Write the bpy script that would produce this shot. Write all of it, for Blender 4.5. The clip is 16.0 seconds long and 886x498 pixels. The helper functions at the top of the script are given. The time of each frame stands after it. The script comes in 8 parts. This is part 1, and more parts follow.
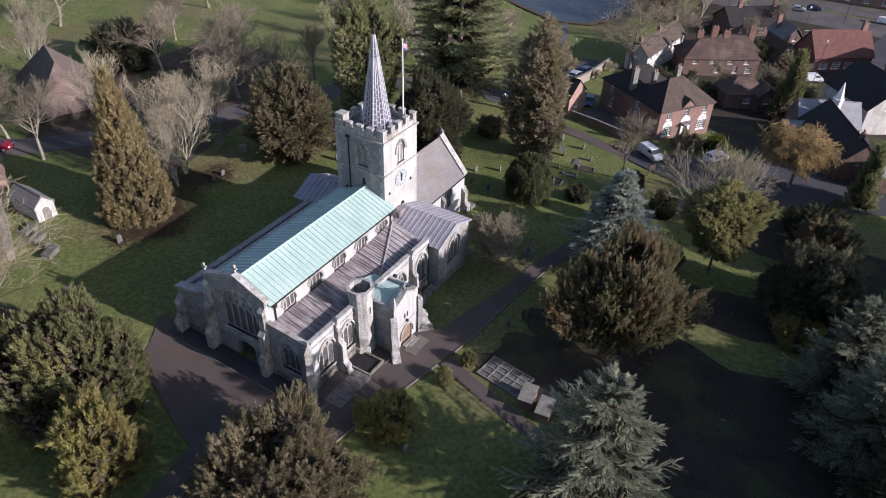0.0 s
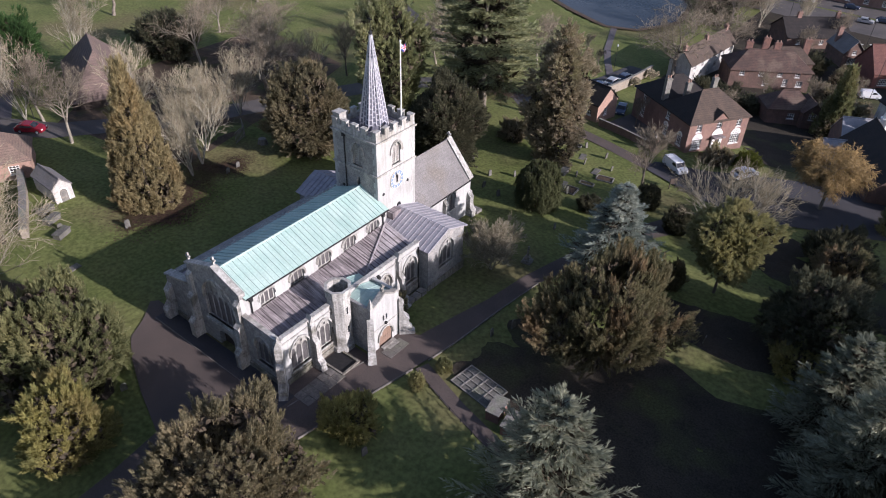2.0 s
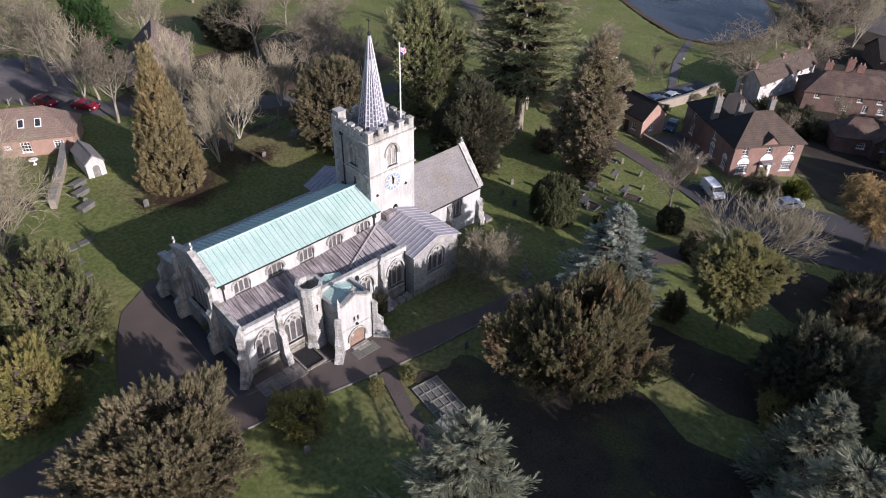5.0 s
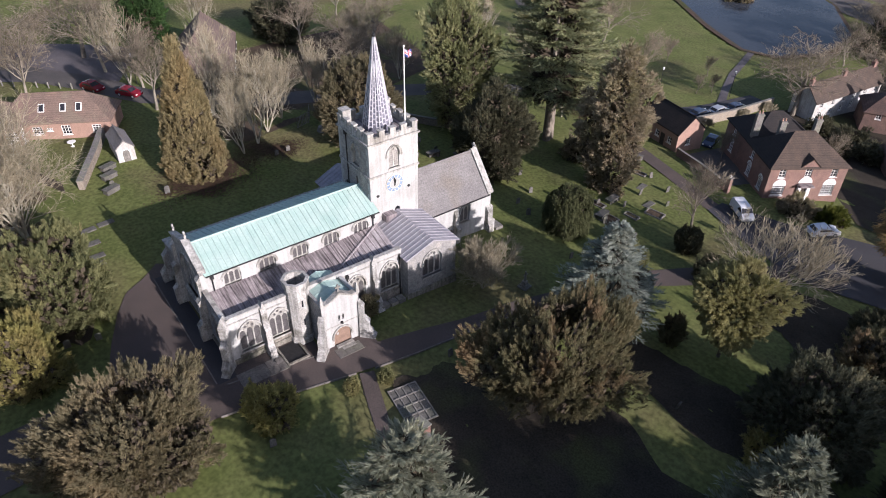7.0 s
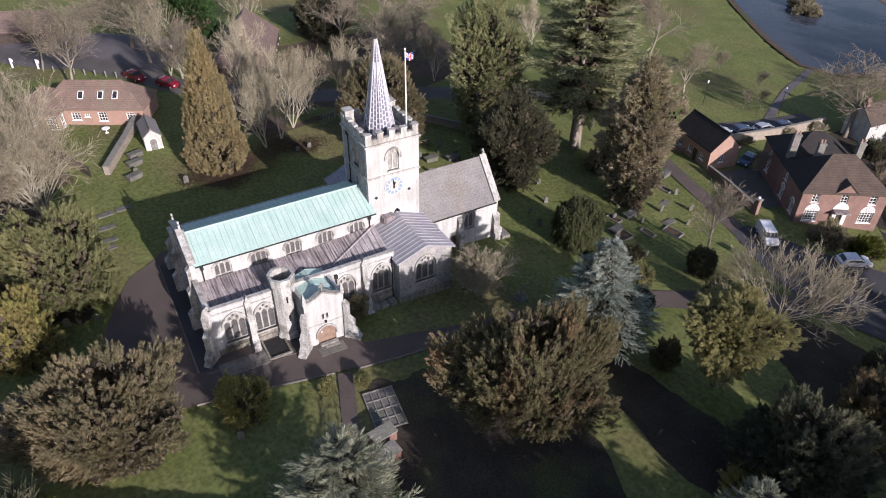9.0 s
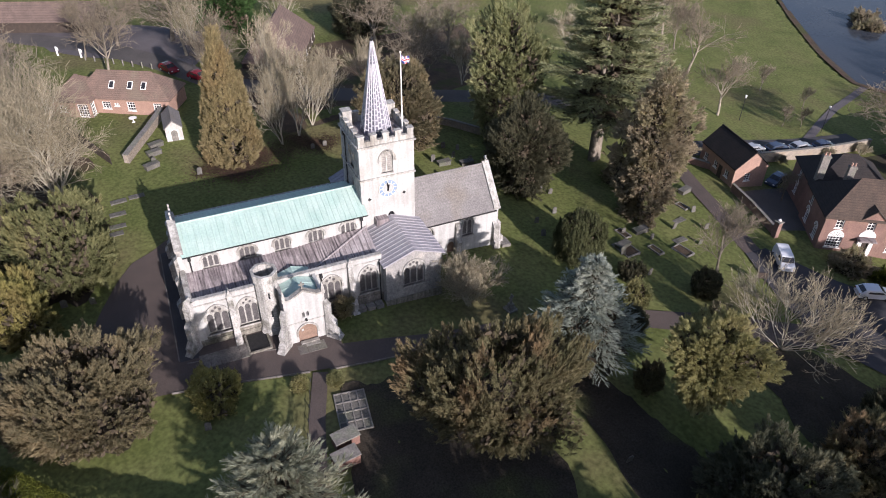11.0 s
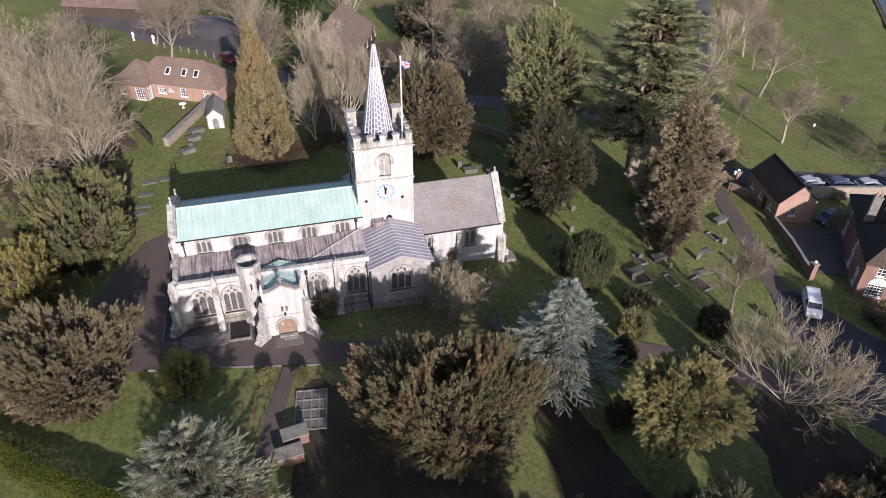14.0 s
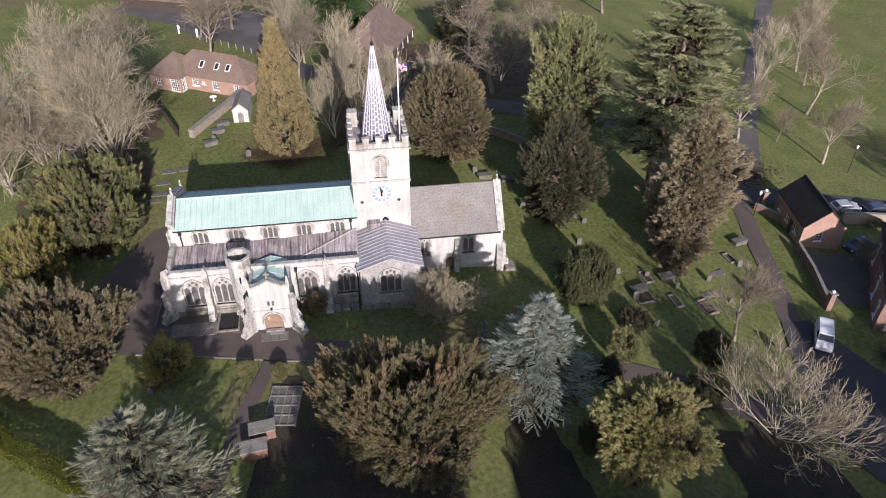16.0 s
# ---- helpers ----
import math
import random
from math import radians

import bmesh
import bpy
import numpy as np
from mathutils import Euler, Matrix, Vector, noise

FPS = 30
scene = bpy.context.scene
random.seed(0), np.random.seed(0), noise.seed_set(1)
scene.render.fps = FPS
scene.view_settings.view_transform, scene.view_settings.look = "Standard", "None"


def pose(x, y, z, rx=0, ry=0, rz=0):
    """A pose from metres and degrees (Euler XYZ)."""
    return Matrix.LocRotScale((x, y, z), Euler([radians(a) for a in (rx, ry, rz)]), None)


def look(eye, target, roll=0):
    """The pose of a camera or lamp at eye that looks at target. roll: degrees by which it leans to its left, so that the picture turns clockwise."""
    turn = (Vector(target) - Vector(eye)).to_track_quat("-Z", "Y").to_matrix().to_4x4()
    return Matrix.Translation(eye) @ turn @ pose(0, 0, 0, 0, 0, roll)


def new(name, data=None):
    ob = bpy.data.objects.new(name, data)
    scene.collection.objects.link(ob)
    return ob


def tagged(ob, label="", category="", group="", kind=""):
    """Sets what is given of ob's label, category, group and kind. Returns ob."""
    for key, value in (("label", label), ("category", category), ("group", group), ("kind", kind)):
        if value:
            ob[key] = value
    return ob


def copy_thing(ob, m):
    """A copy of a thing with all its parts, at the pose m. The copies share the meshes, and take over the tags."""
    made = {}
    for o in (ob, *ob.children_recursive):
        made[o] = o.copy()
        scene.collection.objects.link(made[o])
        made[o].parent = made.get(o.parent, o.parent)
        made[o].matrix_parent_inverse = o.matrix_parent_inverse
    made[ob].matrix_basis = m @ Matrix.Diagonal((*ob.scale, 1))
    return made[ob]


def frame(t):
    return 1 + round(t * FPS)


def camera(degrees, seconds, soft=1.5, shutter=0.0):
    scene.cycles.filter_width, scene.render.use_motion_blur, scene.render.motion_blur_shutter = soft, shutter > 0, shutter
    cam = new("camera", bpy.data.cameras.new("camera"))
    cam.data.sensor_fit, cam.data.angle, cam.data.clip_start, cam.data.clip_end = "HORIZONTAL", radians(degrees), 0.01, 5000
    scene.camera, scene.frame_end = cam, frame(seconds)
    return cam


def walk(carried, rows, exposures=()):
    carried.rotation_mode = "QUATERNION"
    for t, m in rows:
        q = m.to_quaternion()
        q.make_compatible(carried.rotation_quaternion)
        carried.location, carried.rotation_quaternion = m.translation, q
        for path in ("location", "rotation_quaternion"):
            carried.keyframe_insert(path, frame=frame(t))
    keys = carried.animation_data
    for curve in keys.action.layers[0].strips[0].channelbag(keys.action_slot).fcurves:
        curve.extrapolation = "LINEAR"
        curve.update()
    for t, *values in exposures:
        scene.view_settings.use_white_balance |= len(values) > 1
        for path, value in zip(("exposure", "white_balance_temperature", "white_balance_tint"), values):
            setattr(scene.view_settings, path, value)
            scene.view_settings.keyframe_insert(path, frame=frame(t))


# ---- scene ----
cam = camera(65.4, 16.0, soft=1.0)
METRES, EYE, TILT, LEAN, TURN = 60.0, 50.1, 0.0, 0.0, 30.7
ROWS = [
    (0.0, 0.0, 0.0, 0.0, 1.05, -36.3, -1.44),
    (0.5, 0.0331, 0.0048, 0.001, 2.6, -36.35, -1.42),
    (1.0, 0.0632, 0.0099, 0.0022, 4.15, -36.4, -1.38),
    (1.5, 0.0953, 0.0164, 0.0033, 5.7, -36.46, -1.35),
    (2.0, 0.1246, 0.0235, 0.0043, 7.08, -36.53, -1.31),
    (2.5, 0.1567, 0.0319, 0.0058, 8.67, -36.58, -1.26),
    (3.0, 0.1859, 0.0403, 0.0072, 10.05, -36.64, -1.25),
    (3.5, 0.2172, 0.0504, 0.0082, 11.66, -36.71, -1.18),
    (4.0, 0.2455, 0.06, 0.0091, 13.12, -36.75, -1.17),
    (6.5, 0.3887, 0.1203, 0.0159, 21.31, -36.94, -0.99),
    (7.0, 0.4176, 0.1357, 0.0168, 22.96, -36.97, -0.95),
    (7.5, 0.4441, 0.1507, 0.0172, 24.45, -36.96, -0.91),
    (8.0, 0.4718, 0.1677, 0.0178, 26.1, -36.95, -0.88),
    (8.5, 0.4974, 0.1843, 0.018, 27.67, -36.95, -0.81),
    (9.0, 0.5242, 0.203, 0.0185, 29.36, -36.94, -0.76),
    (11.5, 0.6421, 0.3, 0.021, 36.65, -36.92, -0.67),
    (12.0, 0.6652, 0.3224, 0.0215, 38.34, -36.93, -0.65),
    (12.5, 0.6861, 0.3434, 0.0219, 39.88, -36.9, -0.61),
    (13.0, 0.7084, 0.3665, 0.0221, 41.38, -36.86, -0.57),
    (13.5, 0.728, 0.3885, 0.0221, 42.87, -36.84, -0.54),
    (14.0, 0.7486, 0.413, 0.0229, 44.56, -36.83, -0.5),
    (14.5, 0.767, 0.4358, 0.0235, 46.21, -36.82, -0.49),
    (15.0, 0.7871, 0.4621, 0.0234, 47.86, -36.8, -0.4),
    (15.5, 0.8043, 0.4861, 0.0238, 49.14, -36.8, -0.36),
    (16.0, 0.8222, 0.5127, 0.0243, 50.6, -36.78, -0.32),
]
walk(cam, [(t, pose(0, 0, EYE, TILT, LEAN, TURN) @ pose(METRES * x, METRES * y, METRES * z, 90 + pitch, roll, yaw)) for t, x, y, z, yaw, pitch, roll in ROWS], [(0.0, 0.82, 6170, 23), (16.0, 0.88, 6460, 22)])

# ---- world and sun ----
SUN_EL, SUN_AZ = 21.0, (0.992, 0.125)          # the sun stands low in the south, a little to the east
world = bpy.data.worlds.new("world")
scene.world = world
world.use_nodes = True
wn = world.node_tree.nodes
sky = wn.new("ShaderNodeTexSky")
sky.sky_type = "NISHITA"
sky.sun_disc = False
sky.sun_elevation = radians(SUN_EL)
sky.sun_rotation = math.atan2(SUN_AZ[0], SUN_AZ[1])
world.node_tree.links.new(sky.outputs[0], wn["Background"].inputs[0])
wn["Background"].inputs[1].default_value = 0.102
sun = new("sun", bpy.data.lights.new("sun", "SUN"))
sun.data.energy = 4.4
sun.data.angle = radians(0.55)
sun.data.color = (1.0, 0.955, 0.90)
sun_way = Vector((SUN_AZ[0], SUN_AZ[1], math.tan(radians(SUN_EL)))).normalized()
sun.matrix_basis = look(sun_way * 300, (0, 0, 0))

# ---- materials ----


def mat(name, c1, c2, scale=0.5, rough=0.85, metal=0.0, bump=0.25, fine=6.0, fine_amount=0.35, rows=0.0, row_dark=0.6, spec=0.3, island=0.0, streak=0.0, third=None, drip=0.0):
    """A surface of two tones in large patches, with fine grain and relief; rows: courses per metre of height; streak: runs down the slope."""
    m = bpy.data.materials.new(name)
    m.use_nodes = True
    nt = m.node_tree
    n, link = nt.nodes, nt.links.new
    bsdf = n["Principled BSDF"]
    geo = n.new("ShaderNodeNewGeometry")

    def noise_at(s, detail=5.0, stretch=None):
        tex = n.new("ShaderNodeTexNoise")
        tex.inputs["Scale"].default_value = s
        tex.inputs["Detail"].default_value = detail
        if stretch:
            mp = n.new("ShaderNodeMapping")
            mp.inputs["Scale"].default_value = stretch
            link(geo.outputs["Position"], mp.inputs[0])
            link(mp.outputs[0], tex.inputs[0])
        else:
            link(geo.outputs["Position"], tex.inputs[0])
        return tex

    def mix(a, b, fac, kind="MIX"):
        x = n.new("ShaderNodeMix")
        x.data_type, x.blend_type = "RGBA", kind
        for sock, v in ((x.inputs[0], fac), (x.inputs[6], a), (x.inputs[7], b)):
            if isinstance(v, (float, int)):
                sock.default_value = v
            elif isinstance(v, tuple):
                sock.default_value = (*v, 1)
            else:
                link(v, sock)
        return x.outputs[2]

    def ramp(src, lo, hi):
        r = n.new("ShaderNodeMapRange")
        r.inputs[1].default_value, r.inputs[2].default_value = lo, hi
        link(src, r.inputs[0])
        return r.outputs[0]

    big = noise_at(scale)
    col = mix(c1, c2, ramp(big.outputs[0], 0.35, 0.65))
    if third:
        other = noise_at(scale * 0.37, 6.0)
        col = mix(col, third, ramp(other.outputs[0], 0.52, 0.66))
    small = noise_at(fine, 6.0)
    tone = ramp(small.outputs[0], 0.25, 0.75)
    grey = n.new("ShaderNodeMapRange")
    grey.inputs[3].default_value, grey.inputs[4].default_value = 1 - fine_amount, 1 + fine_amount * 0.6
    link(tone, grey.inputs[0])
    col = mix(col, grey.outputs[0], 1.0, "MULTIPLY")
    if island:
        isl = n.new("ShaderNodeMapRange")
        isl.inputs[3].default_value, isl.inputs[4].default_value = 1 - island, 1 + island
        link(geo.outputs["Random Per Island"], isl.inputs[0])
        col = mix(col, isl.outputs[0], 1.0, "MULTIPLY")
        info = n.new("ShaderNodeObjectInfo")
        per = n.new("ShaderNodeMapRange")
        per.inputs[3].default_value, per.inputs[4].default_value = 1 - island * 0.4, 1 + island * 0.4
        link(info.outputs["Random"], per.inputs[0])
        col = mix(col, per.outputs[0], 1.0, "MULTIPLY")
    if streak:
        st = noise_at(1.0, 4.0, (0.35, 5.0, 0.35))
        sv = n.new("ShaderNodeMapRange")
        sv.inputs[1].default_value, sv.inputs[2].default_value = 0.3, 0.7
        sv.inputs[3].default_value, sv.inputs[4].default_value = 1 - streak, 1 + streak
        link(st.outputs[0], sv.inputs[0])
        col = mix(col, sv.outputs[0], 1.0, "MULTIPLY")
    if drip:
        dr = noise_at(1.0, 4.0, (2.6, 2.6, 0.22))
        dv = n.new("ShaderNodeMapRange")
        dv.inputs[1].default_value, dv.inputs[2].default_value = 0.35, 0.62
        dv.inputs[3].default_value, dv.inputs[4].default_value = 1 - drip * 1.6, 1 + drip * 0.3
        link(dr.outputs[0], dv.inputs[0])
        col = mix(col, dv.outputs[0], 1.0, "MULTIPLY")
    height = small.outputs[0]
    if rows:
        sep = n.new("ShaderNodeSeparateXYZ")
        link(geo.outputs["Position"], sep.inputs[0])
        mul = n.new("ShaderNodeMath")
        mul.operation = "MULTIPLY"
        mul.inputs[1].default_value = rows
        link(sep.outputs[2], mul.inputs[0])
        fr = n.new("ShaderNodeMath")
        fr.operation = "FRACT"
        link(mul.outputs[0], fr.inputs[0])
        line = ramp(fr.outputs[0], 0.0, 0.22)
        col = mix(mix(col, (row_dark,) * 3, 1.0, "MULTIPLY"), col, line)
    link(col, bsdf.inputs["Base Color"])
    bsdf.inputs["Roughness"].default_value = rough
    bsdf.inputs["Metallic"].default_value = metal
    bsdf.inputs["Specular IOR Level"].default_value = spec
    if bump:
        bp = n.new("ShaderNodeBump")
        bp.inputs["Strength"].default_value = bump
        bp.inputs["Distance"].default_value = 0.05
        link(height, bp.inputs["Height"])
        link(bp.outputs[0], bsdf.inputs["Normal"])
    return m


M_GRASS = mat("grass", (0.097, 0.117, 0.037), (0.131, 0.142, 0.052), 0.16, 0.95, 0, 0.5, 2.2, 0.45, third=(0.128, 0.117, 0.055), spec=0.1)
M_LITTER = mat("leaf_litter", (0.100, 0.072, 0.050), (0.068, 0.052, 0.038), 0.6, 0.95, 0, 0.6, 7.0, 0.5, third=(0.07, 0.075, 0.03), spec=0.1)
M_TARMAC = mat("tarmac", (0.098, 0.078, 0.069), (0.078, 0.064, 0.058), 0.3, 0.88, 0, 0.2, 9.0, 0.3, spec=0.2)
M_ROAD = mat("road", (0.06, 0.058, 0.062), (0.045, 0.044, 0.048), 0.2, 0.85, 0, 0.2, 9.0, 0.25, spec=0.2)
M_DRIVE = mat("worn_tarmac", (0.105, 0.095, 0.088), (0.075, 0.069, 0.066), 0.2, 0.88, 0, 0.2, 7.0, 0.3, spec=0.2)
M_CARPARK = mat("purplish_tarmac", (0.118, 0.106, 0.110), (0.088, 0.080, 0.084), 0.2, 0.88, 0, 0.2, 7.0, 0.3, spec=0.2)
# earth lowered towards black, so that shaded ground is dark by colour
M_EARTH_SHADE = mat("earth_and_shade", (0.037, 0.032, 0.025), (0.050, 0.042, 0.032), 0.35, 0.95, 0, 0.6, 6.0, 0.5, third=(0.062, 0.066, 0.030), spec=0.1)
M_OLDWALL = mat("old_flint_wall", (0.29, 0.25, 0.205), (0.215, 0.188, 0.155), 1.6, 0.92, 0, 0.8, 7.0, 0.5, third=(0.26, 0.215, 0.165), spec=0.15)
M_TILE_PALE = mat("pale_clay_tile", (0.185, 0.128, 0.102), (0.145, 0.105, 0.086), 0.8, 0.88, 0, 0.5, 7.0, 0.4, rows=4.2, row_dark=0.6, third=(0.165, 0.13, 0.10))
M_HEAD = mat("dark_headstone", (0.135, 0.128, 0.113), (0.088, 0.085, 0.076), 1.5, 0.92, 0, 0.5, 7.0, 0.4, third=(0.11, 0.115, 0.085))
M_STONE = mat("limestone", (0.405, 0.398, 0.372), (0.345, 0.337, 0.310), 0.9, 0.92, 0, 0.35, 5.0, 0.3, third=(0.265, 0.252, 0.225), spec=0.15, drip=0.2)
M_PLINTH = mat("mossy_plinth_stone", (0.27, 0.25, 0.215), (0.19, 0.178, 0.15), 1.1, 0.93, 0, 0.6, 5.0, 0.45, third=(0.15, 0.145, 0.11), spec=0.15, drip=0.2)
M_BUTTRESS = mat("patchy_buttress_stone", (0.415, 0.408, 0.385), (0.335, 0.325, 0.300), 1.7, 0.92, 0, 0.6, 6.0, 0.42, third=(0.185, 0.178, 0.155), spec=0.15, drip=0.2)
M_RENDER = mat("lime_render", (0.395, 0.398, 0.384), (0.370, 0.370, 0.354), 0.8, 0.92, 0, 0.12, 5.0, 0.13, third=(0.330, 0.326, 0.308), spec=0.15, drip=0.09)
M_LOUVRE = mat("pale_louvre", (0.30, 0.285, 0.265), (0.22, 0.21, 0.195), 2.0, 0.9, 0, 0.3, 5.0, 0.25, rows=4.0, row_dark=0.5)
M_FLINT = mat("flint_rubble", (0.290, 0.283, 0.270), (0.215, 0.209, 0.200), 2.4, 0.9, 0, 0.7, 7.0, 0.42, third=(0.345, 0.328, 0.297), spec=0.2)
M_COPPER = mat("copper_verdigris", (0.285, 0.405, 0.365), (0.345, 0.45, 0.41), 0.5, 0.7, 0, 0.15, 5.0, 0.12, streak=0.08, spec=0.3, island=0.05)
M_LEAD = mat("lead_sheet", (0.265, 0.255, 0.275), (0.315, 0.302, 0.32), 0.7, 0.6, 0.05, 0.2, 4.0, 0.15, streak=0.1, island=0.06)
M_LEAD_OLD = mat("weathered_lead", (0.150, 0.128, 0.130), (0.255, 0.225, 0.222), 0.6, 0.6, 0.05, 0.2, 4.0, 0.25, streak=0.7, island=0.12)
M_SPIRE = mat("spire_lead", (0.105, 0.105, 0.135), (0.16, 0.16, 0.195), 1.2, 0.6, 0.1, 0.3, 6.0, 0.3)
M_SPIRE_ROLL = mat("spire_lead_roll", (0.43, 0.43, 0.46), (0.35, 0.35, 0.385), 1.2, 0.55, 0.1, 0.2, 6.0, 0.2)
M_SLATE = mat("stone_slate", (0.188, 0.178, 0.172), (0.155, 0.146, 0.142), 0.5, 0.85, 0, 0.4, 6.0, 0.35, rows=3.2, row_dark=0.85, third=(0.165, 0.148, 0.13))
M_TILE = mat("clay_tile", (0.100, 0.062, 0.050), (0.068, 0.047, 0.040), 0.8, 0.88, 0, 0.5, 7.0, 0.4, rows=4.2, row_dark=0.55, third=(0.125, 0.09, 0.07))
M_TILE_BROWN = mat("brown_tile", (0.088, 0.063, 0.049), (0.064, 0.049, 0.039), 0.8, 0.88, 0, 0.5, 7.0, 0.4, rows=4.2, row_dark=0.55)
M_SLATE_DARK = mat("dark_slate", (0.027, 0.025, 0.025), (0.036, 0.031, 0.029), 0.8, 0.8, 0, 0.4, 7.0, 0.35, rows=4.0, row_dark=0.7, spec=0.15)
M_BRICK = mat("red_brick", (0.245, 0.15, 0.122), (0.185, 0.118, 0.098), 0.9, 0.9, 0, 0.5, 9.0, 0.35, rows=6.5, row_dark=0.75)
M_BRICK_PALE = mat("orange_brick", (0.34, 0.22, 0.17), (0.285, 0.185, 0.145), 0.9, 0.9, 0, 0.5, 9.0, 0.25, rows=6.5, row_dark=0.8)
M_WHITE = mat("white_paint", (0.78, 0.77, 0.74), (0.70, 0.69, 0.66), 1.0, 0.7, 0, 0.1, 6.0, 0.1)
M_GLASS = mat("dark_window_glass", (0.018, 0.019, 0.022), (0.03, 0.031, 0.035), 2.0, 0.22, 0, 0.1, 6.0, 0.3, spec=0.5)
M_LEADED = mat("leaded_glass", (0.066, 0.063, 0.064), (0.105, 0.099, 0.099), 3.0, 0.35, 0, 0.3, 9.0, 0.4, spec=0.4)
M_OAK = mat("oak_door", (0.25, 0.168, 0.125), (0.185, 0.126, 0.095), 2.0, 0.8, 0, 0.3, 9.0, 0.3)
M_DARKWOOD = mat("dark_timber", (0.06, 0.045, 0.035), (0.04, 0.032, 0.027), 2.0, 0.85, 0, 0.3, 9.0, 0.3)
M_IRON = mat("black_iron", (0.02, 0.02, 0.022), (0.03, 0.03, 0.03), 3.0, 0.6, 0.2, 0.1, 9.0, 0.2)
M_TOMB = mat("old_tombstone", (0.215, 0.20, 0.18), (0.145, 0.138, 0.125), 1.5, 0.92, 0, 0.5, 7.0, 0.4, third=(0.175, 0.18, 0.14))
M_TOMB_RED = mat("red_brick_tomb", (0.20, 0.11, 0.085), (0.15, 0.09, 0.075), 1.5, 0.9, 0, 0.5, 7.0, 0.35)
M_CLOCK = mat("clock_blue", (0.20, 0.27, 0.36), (0.17, 0.235, 0.32), 2.0, 0.6, 0, 0.0, 5.0, 0.1)
M_GOLD = mat("gilt", (0.62, 0.58, 0.50), (0.55, 0.51, 0.43), 2.0, 0.4, 0.2, 0.0, 5.0, 0.1)
M_BARK = mat("bark", (0.135, 0.115, 0.09), (0.085, 0.072, 0.058), 1.5, 0.95, 0, 0.7, 9.0, 0.4, spec=0.1)
M_LIMB = mat("pale_limbs", (0.41, 0.38, 0.30), (0.29, 0.265, 0.205), 1.5, 0.95, 0, 0.5, 9.0, 0.35, spec=0.1)
M_LIMB_DARK = mat("grey_brown_limbs", (0.23, 0.20, 0.16), (0.15, 0.13, 0.105), 1.5, 0.95, 0, 0.5, 9.0, 0.35, spec=0.1)
M_LIMB_MID = mat("tan_limbs", (0.31, 0.275, 0.215), (0.22, 0.195, 0.152), 1.5, 0.95, 0, 0.5, 9.0, 0.35, spec=0.1)
# duller than white_paint; the cottages' partial shade is in this tone
M_DULL_WHITE = mat("dulled_white_paint", (0.477, 0.468, 0.441), (0.396, 0.387, 0.365), 1.0, 0.8, 0, 0.2, 6.0, 0.25, third=(0.360, 0.347, 0.315), drip=0.1)
M_TWIG = mat("bare_twigs", (0.325, 0.285, 0.2), (0.235, 0.206, 0.142), 0.3, 0.95, 0, 0.0, 3.0, 0.25, island=0.35, spec=0.1)
M_TWIG_GREY = mat("grey_twigs", (0.225, 0.19, 0.14), (0.155, 0.13, 0.096), 0.3, 0.95, 0, 0.0, 3.0, 0.25, island=0.35, spec=0.1)
M_TWIG_WILLOW = mat("willow_twigs", (0.31, 0.215, 0.095), (0.24, 0.165, 0.075), 0.4, 0.9, 0, 0.0, 3.0, 0.25, island=0.25, spec=0.1)
# blue of the reflected sky is mixed into the water's base colour
M_WATER = mat("pond_water", (0.034, 0.042, 0.054), (0.046, 0.052, 0.060), 0.05, 0.12, 0, 0.08, 1.2, 0.15, spec=0.07)
M_RED_CAR = mat("red_car_paint", (0.20, 0.012, 0.025), (0.18, 0.012, 0.022), 0.5, 0.25, 0.1, 0.0, 3.0, 0.03, spec=0.5)
M_WHITE_CAR = mat("white_car_paint", (0.62, 0.63, 0.65), (0.58, 0.59, 0.61), 0.5, 0.3, 0.0, 0.0, 3.0, 0.03, spec=0.5)
M_DARK_CAR = mat("dark_blue_car_paint", (0.05, 0.07, 0.11), (0.045, 0.06, 0.10), 0.5, 0.25, 0.2, 0.0, 3.0, 0.03, spec=0.6)
M_SILVER_CAR = mat("silver_car_paint", (0.42, 0.43, 0.45), (0.40, 0.41, 0.43), 0.5, 0.3, 0.4, 0.0, 3.0, 0.03, spec=0.6)
M_TYRE = mat("tyre_rubber", (0.02, 0.02, 0.02), (0.025, 0.025, 0.025), 2.0, 0.9, 0, 0.1, 9.0, 0.2)


def leaf_mat(name, a, b, c=None, through_light=0.45):
    """Leaves: a mottled surface that also lets light through."""
    m = mat(name, a, b, 0.55, 0.85, 0, 0.0, 2.5, 0.35, island=0.26, spec=0.06, third=c)
    n, link = m.node_tree.nodes, m.node_tree.links.new
    bsdf, out = n["Principled BSDF"], n["Material Output"]
    glow, blend = n.new("ShaderNodeBsdfTranslucent"), n.new("ShaderNodeMixShader")
    link(bsdf.inputs["Base Color"].links[0].from_socket, glow.inputs["Color"])
    blend.inputs[0].default_value = through_light
    link(bsdf.outputs[0], blend.inputs[1])
    link(glow.outputs[0], blend.inputs[2])
    link(blend.outputs[0], out.inputs["Surface"])
    return m


